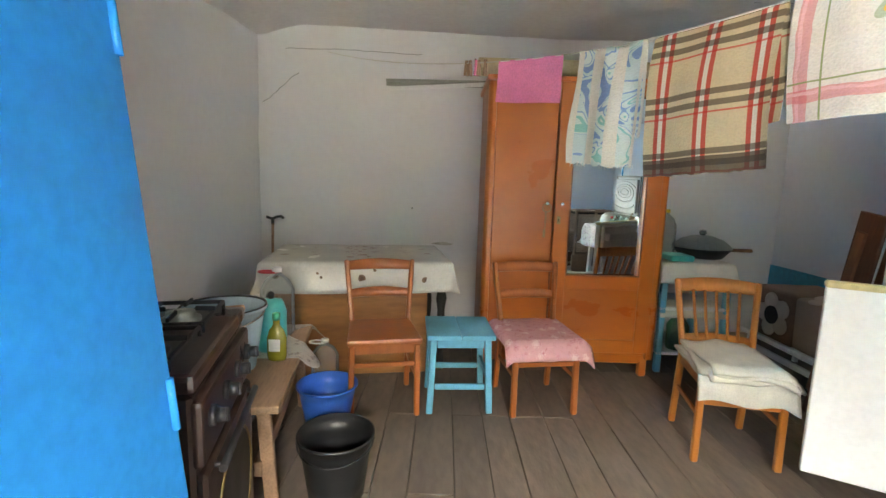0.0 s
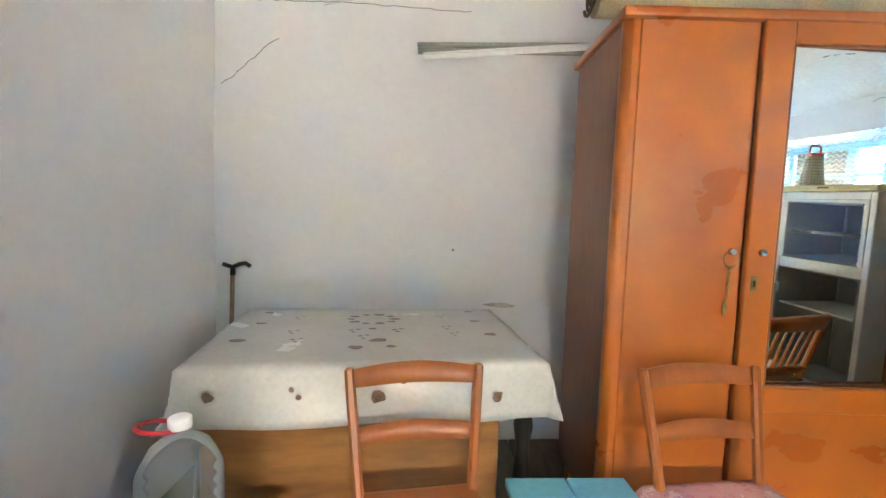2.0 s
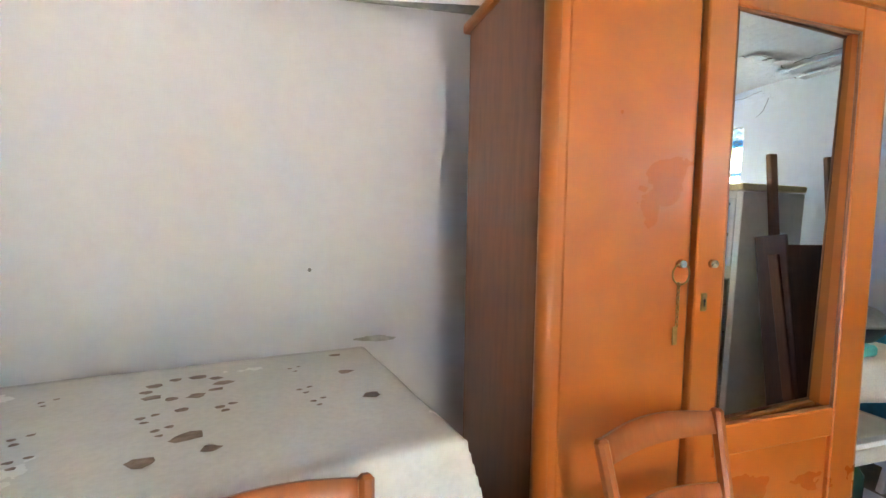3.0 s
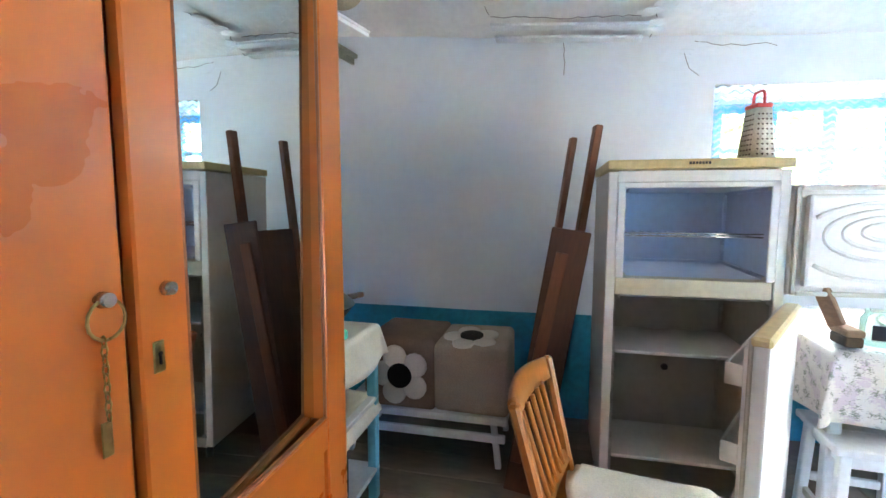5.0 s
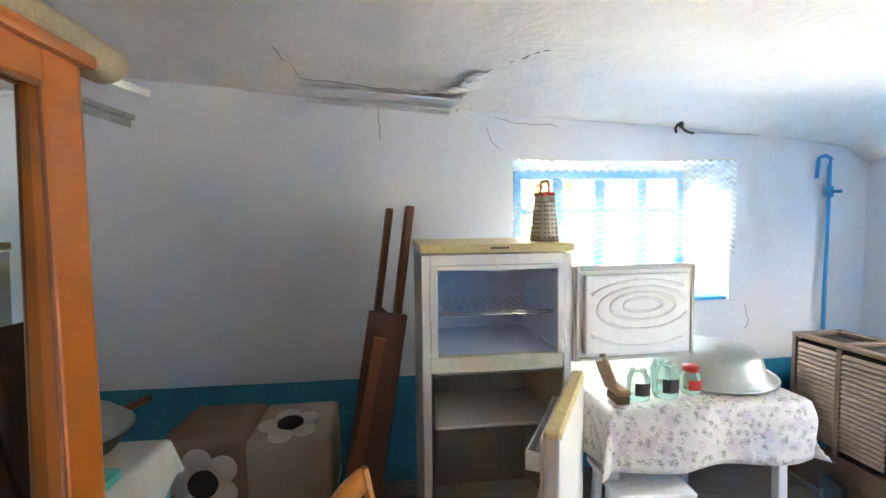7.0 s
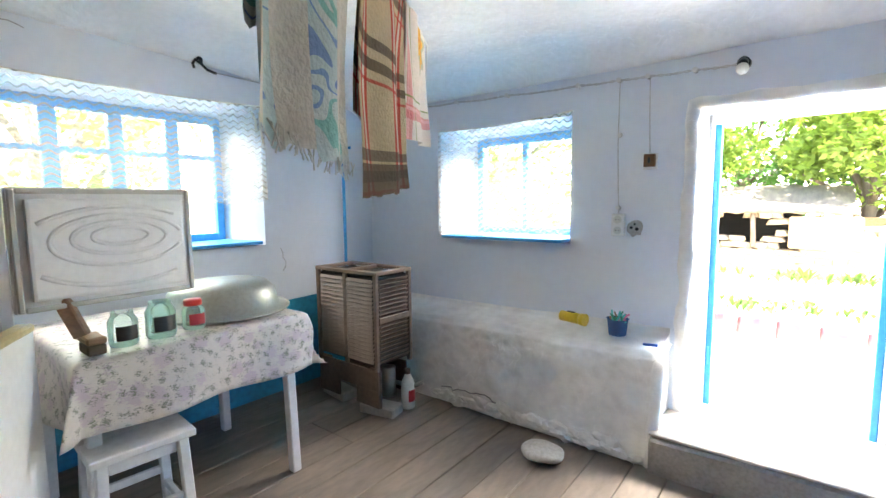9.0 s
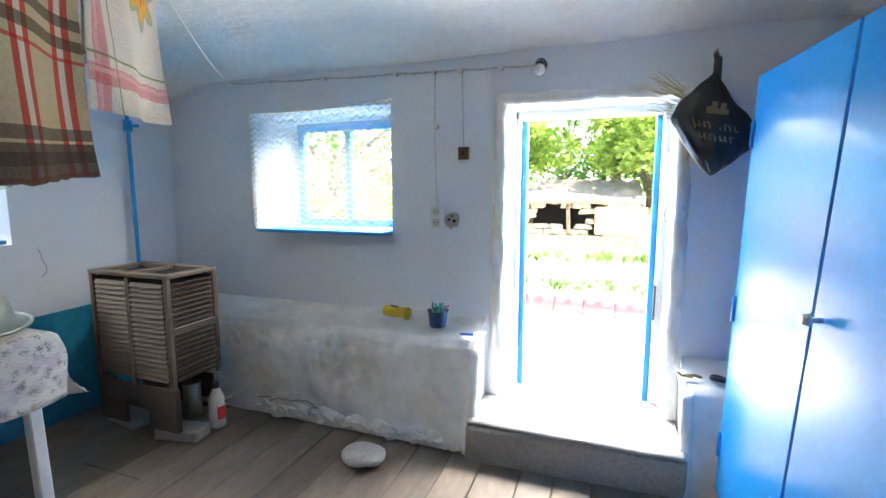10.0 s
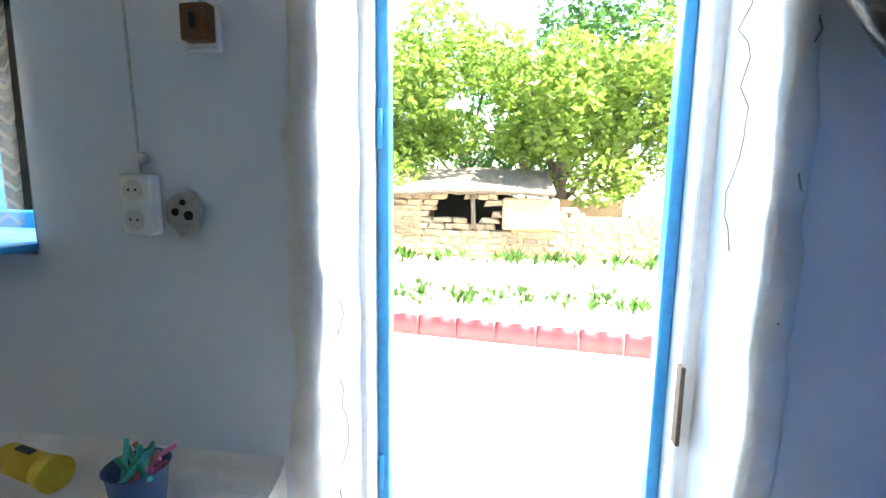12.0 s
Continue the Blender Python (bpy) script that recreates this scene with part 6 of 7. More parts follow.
bl = thing("bleach_bottle", pose(2.415, 0.045, 0, 0, 0, 20), "white plastic bleach bottle with red label on the floor", "bottle")
b = bmesh.new()
lathe(b, [(0.04, 0), (0.044, 0.01), (0.044, 0.15), (0.036, 0.18), (0.02, 0.215), (0.016, 0.225)], (0, 0, 0), 22)
part("body", b, M_PORC, bl)
b = bmesh.new()
lathe(b, [(0.018, 0.222), (0.018, 0.255), (0.001, 0.257)], (0, 0, 0), 14)
part("cap", b, M_RUSTD, bl, "brownish cap")
b = bmesh.new()
sheet(b, 10, 1, lambda u, v: Vector((-0.0455 * math.cos(u * 1.6 - 0.5), 0.0455 * math.sin(u * 1.6 - 0.5), 0.05 + 0.075 * v)))
part("paper_label", b, M_RED, bl)
b = bmesh.new()
t = bmesh.new()
bmesh.ops.create_icosphere(t, subdivisions=3, radius=1.0)
for v in t.verts:
    v.co = Vector((v.co.x * 0.115, v.co.y * 0.09, v.co.z * 0.04)) * (1 + 0.12 * noise.noise(v.co * 1.5))
for f in t.faces:
    f.smooth = True
merge(b, t)
solid("flat_stone", pose(1.47, 0.08, 0.04), b, M_STONE, "flat rounded grey stone lying on the floor", "stone")

# ---- clothes line with towels ----
LA, LB = Vector((-0.612, 4.11, 2.27)), Vector((2.726, -0.51, 2.0))


def line_pt(s):
    """A point of the clothes line, s from its far end to its end over the window; the cloths pull it a little aside."""
    p = LA.lerp(LB, s)
    p.x = -0.612 + 0.648 * (4.11 - p.y) if p.y > 1.1 else 1.338 + (LB.x - 1.338) * (1.1 - p.y) / (1.1 - LB.y)
    p.z -= 0.42 * (1 - abs(2 * s - 1) ** 1.6)
    return p


b = bmesh.new()
tube(b, [line_pt(i / 40) for i in range(41)], 0.0022, 5)
rope = solid("clothes_line", Matrix(), b, M_LINEN, "thin white clothes line stretched across the room", "clothes line")


def line_s(y):
    return (LA.y - y) / (LA.y - LB.y)


def weave(name, base, build):
    """A cloth whose colour comes from its own width (u) and height (v), in metres."""
    m = mat(name, base, 0.95, var=0.12, scale=9, fine=180, bump=0.35, spec=0.1)
    N, L = m.node_tree.nodes, m.node_tree.links
    bs = N["Principled BSDF"]
    uv = N.new("ShaderNodeUVMap")
    sep = N.new("ShaderNodeSeparateXYZ")
    L.new(uv.outputs[0], sep.inputs[0])
    state = {"c": bs.inputs["Base Color"].links[0].from_socket}

    def band(axis, lo, hi, col, period=0.0, fac=0.85, wobble=0.0):
        src = sep.outputs[axis]
        if wobble:
            no = N.new("ShaderNodeTexNoise")
            no.inputs["Scale"].default_value = 16.0
            L.new(uv.outputs[0], no.inputs["Vector"])
            ma = N.new("ShaderNodeMath")
            ma.operation, ma.inputs[1].default_value = "MULTIPLY_ADD", wobble
            L.new(no.outputs[0], ma.inputs[0]), L.new(src, ma.inputs[2])
            src = ma.outputs[0]
        if period:
            mo = N.new("ShaderNodeMath")
            mo.operation, mo.inputs[1].default_value = "MODULO", period
            L.new(src, mo.inputs[0])
            src = mo.outputs[0]
        a, c, k = N.new("ShaderNodeMath"), N.new("ShaderNodeMath"), N.new("ShaderNodeMath")
        a.operation, a.inputs[1].default_value = "GREATER_THAN", lo
        c.operation, c.inputs[1].default_value = "LESS_THAN", hi
        k.operation = "MULTIPLY"
        L.new(src, a.inputs[0]), L.new(src, c.inputs[0]), L.new(a.outputs[0], k.inputs[0]), L.new(c.outputs[0], k.inputs[1])
        f = N.new("ShaderNodeMath")
        f.operation, f.inputs[1].default_value = "MULTIPLY", fac
        L.new(k.outputs[0], f.inputs[0])
        mx = N.new("ShaderNodeMix")
        mx.data_type = "RGBA"
        mx.inputs["B"].default_value = (*col, 1)
        L.new(f.outputs[0], mx.inputs["Factor"]), L.new(state["c"], mx.inputs["A"])
        state["c"] = mx.outputs["Result"]
        return mx
    build(band, N, L, uv, state)
    L.new(state["c"], bs.inputs["Base Color"])
    return m


def plaid(band, N, L, uv, state):
    dark, red, pale = (0.06, 0.045, 0.035), (0.42, 0.025, 0.02), (0.55, 0.5, 0.42)
    for lo, hi, c in ((0.03, 0.042, red), (0.042, 0.054, pale), (0.054, 0.066, red)):
        band(0, lo, hi, c, 0.125, 0.85)
    for lo, hi, c in ((0.02, 0.036, dark), (0.050, 0.066, dark), (0.078, 0.083, red)):
        band(1, lo, hi, c, 0.155, 0.75)
    band(1, 0.35, 0.6, dark, 0, 0.85)


def teal(band, N, L, uv, state):
    vo = N.new("ShaderNodeTexNoise")
    vo.inputs["Scale"].default_value, vo.inputs["Distortion"].default_value, vo.inputs["Detail"].default_value = 9.0, 1.6, 0.6
    L.new(uv.outputs[0], vo.inputs["Vector"])
    rp = N.new("ShaderNodeValToRGB")
    cols = ((0.0, (0.08, 0.20, 0.46)), (0.40, (0.42, 0.56, 0.55)), (0.47, (0.10, 0.24, 0.48)), (0.50, (0.50, 0.60, 0.56)), (0.58, (0.12, 0.42, 0.38)), (0.63, (0.46, 0.58, 0.55)))
    rp.color_ramp.interpolation = "CONSTANT"
    for i, (p, c) in enumerate(cols):
        e = rp.color_ramp.elements[i] if i < 2 else rp.color_ramp.elements.new(p)
        e.position, e.color = p, (*c, 1)
    L.new(vo.outputs[0], rp.inputs[0])
    mx = band(0, 0.022, 0.068, (1, 1, 1), 0.088, 0.8)
    L.new(rp.outputs[0], mx.inputs["B"])
    band(1, 0.38, 0.7, (0.62, 0.58, 0.48), 0, 1.0)


def red_border(band, N, L, uv, state):
    red, green = (0.62, 0.13, 0.14), (0.22, 0.27, 0.09)
    for axis, lo in ((0, 0.022), (1, 0.222)):
        band(axis, lo, lo + 0.028, red, 0, 0.62, 0.016)
        band(axis, lo + 0.006, lo + 0.013, (0.74, 0.42, 0.40), 0, 0.8, 0.02)
    band(0, 0.066, 0.070, green), band(1, 0.196, 0.200, green)
    # a yellow flower in the middle of the cloth
    sep = N.new("ShaderNodeVectorMath")
    sep.operation = "SUBTRACT"
    sep.inputs[1].default_value = (0.21, 0.045, 0.0)
    xyz = N.new("ShaderNodeSeparateXYZ")
    L.new(uv.outputs[0], sep.inputs[0]), L.new(sep.outputs[0], xyz.inputs[0])

    def calc(op, x, y):
        k = N.new("ShaderNodeMath")
        k.operation = op
        for socket, value in zip(k.inputs, (x, y)):
            if isinstance(value, (int, float)):
                socket.default_value = value
            else:
                L.new(value, socket)
        return k.outputs[0]
    turn = calc("ARCTAN2", xyz.outputs[1], xyz.outputs[0])
    rad = N.new("ShaderNodeVectorMath")
    rad.operation = "LENGTH"
    L.new(sep.outputs[0], rad.inputs[0])
    petal = calc("MULTIPLY", calc("SINE", calc("MULTIPLY", turn, 7.0), 0), 0.014)
    for size, col, fac in ((0.062, (0.20, 0.28, 0.10), 0.55), (0.046, (0.80, 0.42, 0.05), 0.9), (0.016, (0.55, 0.16, 0.03), 0.8)):
        hit = calc("LESS_THAN", calc("ADD", rad.outputs["Value"], petal), size)
        mx = N.new("ShaderNodeMix")
        mx.data_type = "RGBA"
        mx.inputs["B"].default_value = (*col, 1)
        L.new(calc("MULTIPLY", hit, fac), mx.inputs["Factor"]), L.new(state["c"], mx.inputs["A"])
        state["c"] = mx.outputs["Result"]


M_PLAID = weave("plaid_wool", (0.50, 0.41, 0.26), plaid)
M_TEAL = weave("blue_green_striped_cotton", (0.64, 0.60, 0.50), teal)
M_REDB = weave("red_bordered_cotton", (0.72, 0.66, 0.57), red_border)


def hang(name, y0, y1, front, back, mt, label, seed, fringe=0.0, skew=0.0):
    """A cloth folded over the line between two places on it; front and back are its drops in metres."""
    s0, s1 = line_s(y0), line_s(y1)
    side = Vector((LB.y - LA.y, -(LB.x - LA.x), 0)).normalized()
    width = (line_pt(s1) - line_pt(s0)).length
    nx, nv = 26, 44
    bm = bmesh.new()
    lay = bm.loops.layers.uv.new("UVMap")
    grid = []
    total = front + back
    for i in range(nx + 1):
        u = i / nx
        col = []
        for j in range(nv + 1):
            d = j / nv * total - back
            top = line_pt(s0 + (s1 - s0) * u)
            drop = abs(d)
            sgn = 1 if d > 0 else -1
            w = 0.011 * math.sin(u * 9 + seed + drop * 2) * min(1, drop * 4) + 0.012 * noise.noise(Vector((u * 4, drop * 5, seed)))
            p = top + side * (sgn * (0.003 + 0.004 * min(drop, 0.3) / 0.3) + w) + Vector((0, 0, 0.004 - drop + skew * (u - 0.5) * min(1, drop * 3)))
            p += (LB - LA).normalized() * (0.012 * math.sin(d * 8 + seed))
            if fringe and (j == nv or j == 0):
                p.z -= fringe * random.Random(i * 7 + j).random()
            col.append(bm.verts.new(p))
        grid.append(col)
    for i in range(nx):
        for j in range(nv):
            f = bm.faces.new((grid[i][j], grid[i + 1][j], grid[i + 1][j + 1], grid[i][j + 1]))
            f.smooth = True
            for lp, (a, c) in zip(f.loops, ((i, j), (i + 1, j), (i + 1, j + 1), (i, j + 1))):
                lp[lay].uv = (a / nx * width, abs(c / nv * total - back))
    ob = solid(name, Matrix(), bm, mt, label, "towel", "cloths on the line")
    return ob


hang("hanging_cloth", 2.33, 2.03, 0.17, 0.15, M_PINK, "bright pink cloth hanging on the clothes line", 1)
hang("hanging_towel", 1.965, 1.75, 0.372, 0.28, M_TEAL, "cream towel with blue and green painted stripes", 2, 0.012)
hang("hanging_blanket", 1.72, 1.44, 0.395, 0.28, M_PLAID, "beige plaid blanket with red and dark stripes", 3, 0.004, 0.02)
hang("hanging_tablecloth", 1.42, 1.18, 0.285, 0.20, M_REDB, "cream tablecloth with a red patterned border", 4, 0.0)
b = bmesh.new()
rng = random.Random(44)
for k in range(46):
    y = 1.962 - 0.208 * (k + rng.random()) / 46
    p = line_pt(line_s(y)) + Vector((rng.uniform(-0.006, 0.006), 0, -0.362))
    e = Vector((rng.uniform(-0.006, 0.006), rng.uniform(-0.008, 0.008), -rng.uniform(0.008, 0.022)))
    tube(b, [p, p + e * 0.5 + Vector((rng.uniform(-0.003, 0.003), 0, 0)), p + e], 0.0008, 4)
tagged(part("fringe", b, M_LINEN, next(o for o in scene.objects if o.name == "hanging_towel")), kind="stuff")
for i, y in enumerate((2.52, 2.495, 2.455, 2.44, 2.40)):
    root = thing("clothes_peg", Matrix.Translation(line_pt(line_s(y))) @ pose(0, 0, 0, 0, 0, 40 + i * 4), "weathered wooden clothes peg on the line", "clothes peg", "pegs on the line")
    for q in (-1, 1):
        b = bmesh.new()
        bar(b, (q * 0.009, 0, -0.055), (q * 0.003, 0, 0.012), 0.007, 0.01, 0.001)
        part("peg_half", b, M_PINK if i == 2 else M_RAW, root)

# ---- fittings on the walls ----
sock = thing("wall_socket", pose(1.30, SY + 0.012, 1.165), "old white double wall socket on the wall", "socket")
b = bmesh.new()
box(b, (0, 0.018, 0), (0.07, 0.036, 0.125), 0.008, None, 2)
part("housing", b, M_PORC, sock)
for z in (-0.03, 0.03):
    b = bmesh.new()
    rod(b, (0, 0.0365, z), (0, 0.038, z), 0.022, 0.022, 18)
    f = part("socket_face", b, M_FRLOW, sock)
    for x in (-0.008, 0.008):
        b = bmesh.new()
        rod(b, (x, 0.0385, z), (x, 0.039, z), 0.003, 0.003, 8)
        part("pin_hole", b, M_DARK, f)
b = bmesh.new()
rng = random.Random(8)
ring = [b.verts.new((1.215 + 0.05 * (0.8 + 0.4 * rng.random()) * math.cos(k * 0.449), SY + 0.014, 1.15 + 0.045 * (0.8 + 0.4 * rng.random()) * math.sin(k * 0.449))) for k in range(14)]
b.faces.new(ring)
hole_plate = struct("plaster_hole", b, M_STONE, "grey broken plaster round an old socket hole", "wall damage")
b = bmesh.new()
for x, z, r in ((1.235, 1.15, 0.008), (1.217, 1.17, 0.006), (1.205, 1.143, 0.010)):
    rod(b, (x, SY + 0.012, z), (x, SY + 0.017, z), r, r, 10)
part("dark_hole", b, M_DARK, hole_plate)
sw = thing("light_switch", pose(1.145, SY + 0.012, 1.51), "brown bakelite light switch on a white base", "switch")
b = bmesh.new()
box(b, (0, 0.006, -0.005), (0.07, 0.012, 0.085), 0.003)
part("base", b, M_PORC, sw)
b = bmesh.new()
box(b, (0, 0.024, 0), (0.058, 0.028, 0.068), 0.006, None, 2)
part("cover", b, M_BAKE, sw)
b = bmesh.new()
box(b, (0, 0.042, 0), (0.012, 0.012, 0.03), 0.003)
part("rocker", b, M_BLKP, sw)


def wire_z(x):
    return 1.935 + 0.03 * (x - 0.76)


INS = (0.76, 0.95, 1.17, 1.32, 1.55, 2.02, 2.42, 2.74)
b = bmesh.new()
for k in (0, 1):
    pts = []
    for i in range(140):
        x = 0.76 + (2.78 - 0.76) * i / 139
        near = min(abs(x - q) for q in INS)
        pts.append((x, SY + 0.024 + 0.004 * math.cos(i * 1.1 + k * math.pi), wire_z(x) + 0.004 * math.sin(i * 1.1 + k * math.pi) - 0.05 * min(near, 0.15)))
    tube(b, pts, 0.0032, 5)
wire = solid("twisted_wire", Matrix(), b, M_WIRE, "old twisted cloth-covered electric wire along the wall", "wire")
b = bmesh.new()
tube(b, [(1.315, SY + 0.02, wire_z(1.3)), (1.318, SY + 0.018, 1.6), (1.312, SY + 0.018, 1.4), (1.305, SY + 0.018, 1.23)], 0.003, 5)
tube(b, [(1.16, SY + 0.02, wire_z(1.17)), (1.157, SY + 0.018, 1.75), (1.15, SY + 0.018, 1.55)], 0.003, 5)
part("drop_wire", b, M_WIRE, wire)
for i, x in enumerate(INS[1:]):
    b = bmesh.new()
    rod(b, (x, SY, wire_z(x)), (x, SY + 0.03, wire_z(x)), 0.012, 0.009, 12), rod(b, (x, SY + 0.03, wire_z(x)), (x, SY + 0.036, wire_z(x)), 0.013, 0.013, 12)
    solid("wire_insulator", Matrix(), b, M_PORC, "small white porcelain wire insulator", "insulator", "wire insulators")
for x, z in ((1.312, 1.66), (1.31, 1.26)):
    b = bmesh.new()
    rod(b, (x, SY, z), (x, SY + 0.026, z), 0.013, 0.010, 12)
    solid("wire_insulator", Matrix(), b, M_PORC, "small white porcelain wire insulator", "insulator", "wire insulators")
lh = thing("lamp_holder", pose(0.745, SY + 0.02, 1.925), "black lamp holder with a round glass bulb on the wall", "lamp holder")
b = bmesh.new()
rod(b, (0, -0.03, 0.012), (0, 0.03, 0.01), 0.03, 0.026, 16), rod(b, (0, 0.03, 0.01), (0, 0.06, -0.01), 0.022, 0.02, 14)
part("socket", b, M_BLKP, lh)
b = bmesh.new()
t = bmesh.new()
bmesh.ops.create_uvsphere(t, u_segments=16, v_segments=10, radius=0.027)
for f in t.faces:
    f.smooth = True
merge(b, t, Matrix.Translation((0, 0.06, -0.025)))
part("bulb", b, M_PORC, lh, "small white glass bulb")
hk = thing("wall_wire_hook", pose(EX - 0.02, 0.82, 2.10), "bent dark wire ends sticking out of the wall", "wire")
b = bmesh.new()
tube(b, [(0, -0.10, -0.02), (-0.02, -0.04, -0.015), (-0.03, 0.0, 0.01), (-0.05, 0.04, 0.02), (-0.06, 0.06, -0.005), (-0.055, 0.05, -0.03)], 0.008, 6)
tube(b, [(-0.03, 0.0, 0.01), (-0.05, 0.01, 0.035), (-0.06, 0.03, 0.03)], 0.012, 6)
part("wire_end", b, M_BLACK, hk)
b = bmesh.new()
tube(b, [(EX - 0.015, 0.72, 2.085), (EX - 0.02, 0.3, 2.075), (EX - 0.02, -0.1, 2.07), (EX - 0.02, -0.45, 2.06)], 0.004, 5)
solid("wall_wire", Matrix(), b, M_WIRE, "pale electric wire running under the ceiling", "wire")

# black bag on a nail
bag = thing("plastic_bag", pose(-0.02, SY + 0.02, 1.36), "crumpled black plastic bag with gold print on a nail", "bag")
b = bmesh.new()


def bag_pt(u, v):
    a = u * 2 * math.pi
    if v < 0.16:
        w = 0.016
    elif v < 0.56:
        w = 0.016 + 0.164 * (v - 0.16) / 0.40
    else:
        w = 0.18 * max(0.0, 1 - ((v - 0.56) / 0.44) ** 1.3) ** 0.85
    d = 0.012 + 0.05 * w / 0.18 if v < 0.98 else 0.008
    fold = 0.10 * math.sin(a * 7 + v * 4) + 0.07 * math.sin(a * 13 - v * 9) if v > 0.1 else 0.0
    n = 1 + fold * 0.8 + 0.22 * noise.noise(Vector((math.cos(a) * 2.5, math.sin(a) * 2.5, v * 7)))
    side = math.cos(a)
    return Vector((w * (1 + 0.10 * noise.noise(Vector((side * 2, 0, v * 6)))) * side, 0.075 + d * n * math.sin(a), 0.52 - 0.50 * v + 0.045 * side * math.sin(math.pi * v) + 0.014 * noise.noise(Vector((side * 3, 3, v * 8)))))


sheet(b, 120, 60, bag_pt)
part("body", b, M_BLKBAG, bag)
b = bmesh.new()
for i, (x, z, w, h) in enumerate(((0.0, 0.285, 0.085, 0.022), (-0.022, 0.304, 0.02, 0.026), (0.012, 0.309, 0.024, 0.034), (0.034, 0.30, 0.018, 0.018))):
    box(b, (x, 0.140, z), (w, 0.004, h), 0.001, Matrix.Rotation(radians(-9), 3, "Y"))
part("gold_emblem", b, M_GOLD, bag)
b = bmesh.new()
for r, (z, n) in enumerate(((0.225, 9), (0.178, 7))):
    for k in range(n):
        x = 0.085 - r * 0.024 - k * 0.0195
        big = 0.044 if (r, k) == (0, 0) else (0.026 if k % 3 else 0.031)
        box(b, (x, 0.139 - 0.12 * abs(x) ** 1.4, z + 0.24 * (x - 0.01)), (0.0065, 0.003, big), 0.001, Matrix.Rotation(radians(14), 3, "Y"))
        if k % 2 == 0:
            box(b, (x - 0.0085, 0.139 - 0.12 * abs(x) ** 1.4, z + 0.24 * (x - 0.01) + (0.009 if k % 4 else -0.009)), (0.012, 0.003, 0.005), 0.001)
part("printed_letters", b, M_GOLD, bag)
b = bmesh.new()
tube(b, [(0.0, 0.075, 0.50), (0.004, 0.05, 0.535), (0.0, 0.02, 0.552)], 0.012, 8)
part("handle", b, M_BLKBAG, bag)
b = bmesh.new()
rod(b, (0, -0.03, 0.55), (0.0, 0.05, 0.562), 0.003, 0.003, 6)
part("nail", b, M_RUSTD, bag)
b = bmesh.new()
rng = random.Random(17)
for _ in range(42):
    z = rng.uniform(0.26, 0.40)
    p = Vector((0.12, 0.05 + rng.uniform(-0.03, 0.03), z))
    e = Vector((rng.uniform(0.07, 0.15), rng.uniform(-0.02, 0.03), rng.uniform(-0.01, 0.10)))
    rod(b, p, p + e, 0.0018, 0.001, 4)
part("straw_tuft", b, M_STRAW, bag, "dry straw stalks sticking out")

# things on the ledge
tr = thing("torch", pose(1.515, -0.40, 0.592, 0, 0, 168), "yellow plastic torch lying on the ledge", "torch")
b = bmesh.new()
rod(b, (-0.075, 0, 0.034), (0.05, 0, 0.034), 0.030, 0.031, 20), rod(b, (0.05, 0, 0.034), (0.085, 0, 0.034), 0.033, 0.036, 20)
part("body", b, M_YELP, tr)
b = bmesh.new()
box(b, (-0.01, 0, 0.066), (0.05, 0.016, 0.006), 0.002)
part("slide_switch", b, M_BLKP, tr)
cp = thing("peg_cup", pose(1.255, -0.39, 0.572), "clear blue plastic tub full of clothes pegs", "tub")
b = bmesh.new()
lathe(b, [(0.044, 0), (0.046, 0.005), (0.055, 0.085), (0.06, 0.09), (0.057, 0.09), (0.05, 0.075), (0.041, 0.006), (0.001, 0.006)], (0, 0, 0), 24)
part("tub", b, glassy("blue_tub_plastic", (0.12, 0.22, 0.42), 0.2, 1.4, 0.55), cp)
rng = random.Random(31)
for k in range(22):
    b = bmesh.new()
    a, r = rng.random() * 6.28, rng.random() * 0.035
    p = Vector((r * math.cos(a), r * math.sin(a), 0.05 + rng.random() * 0.03))
    e = Vector((rng.uniform(-0.05, 0.05), rng.uniform(-0.05, 0.05), rng.uniform(0.02, 0.06)))
    bar(b, p - e * 0.3, p + e, 0.009, 0.008, 0.001)
    part("clothes_peg", b, rng.choice((M_GREENP, M_GREENP, M_TURQ, M_PINK, M_RAW)), cp)
b = bmesh.new()
bar(b, (-0.035, 0, 0.008), (0.035, 0, 0.008), 0.012, 0.012, 0.002), bar(b, (-0.035, 0.008, 0.016), (0.03, 0.004, 0.012), 0.01, 0.006, 0.002)
solid("blue_peg", pose(1.07, -0.33, 0.555, 0, 0, 8), b, M_BLUEP, "blue plastic clothes peg on the ledge", "clothes peg")
b = bmesh.new()
tube(b, [(-0.05, 0, 0.01), (-0.02, 0.01, 0.02), (0.03, 0.0, 0.008), (0.05, 0.01, 0.03)], 0.007, 6), box(b, (0.0, 0.005, 0.012), (0.03, 0.03, 0.01), 0.003)
solid("metal_bracket", pose(0.02, -0.36, 0.462), b, M_BRASS, "old brass bracket lying on the short ledge", "bracket")
b = bmesh.new()
tube(b, [(0.03 * math.cos(k * 0.7), 0.02 * math.sin(k * 0.7), 0.02 + 0.004 * math.sin(k)) for k in range(10)], 0.010, 6)
solid("dark_rag", pose(-0.10, -0.36, 0.455), b, M_BLKP, "small dark rag lying on the short ledge", "rag")

# ---- damage in plaster ----
M_CRACK = mat("crack_shadow_gap", (0.30, 0.285, 0.27), 0.95)


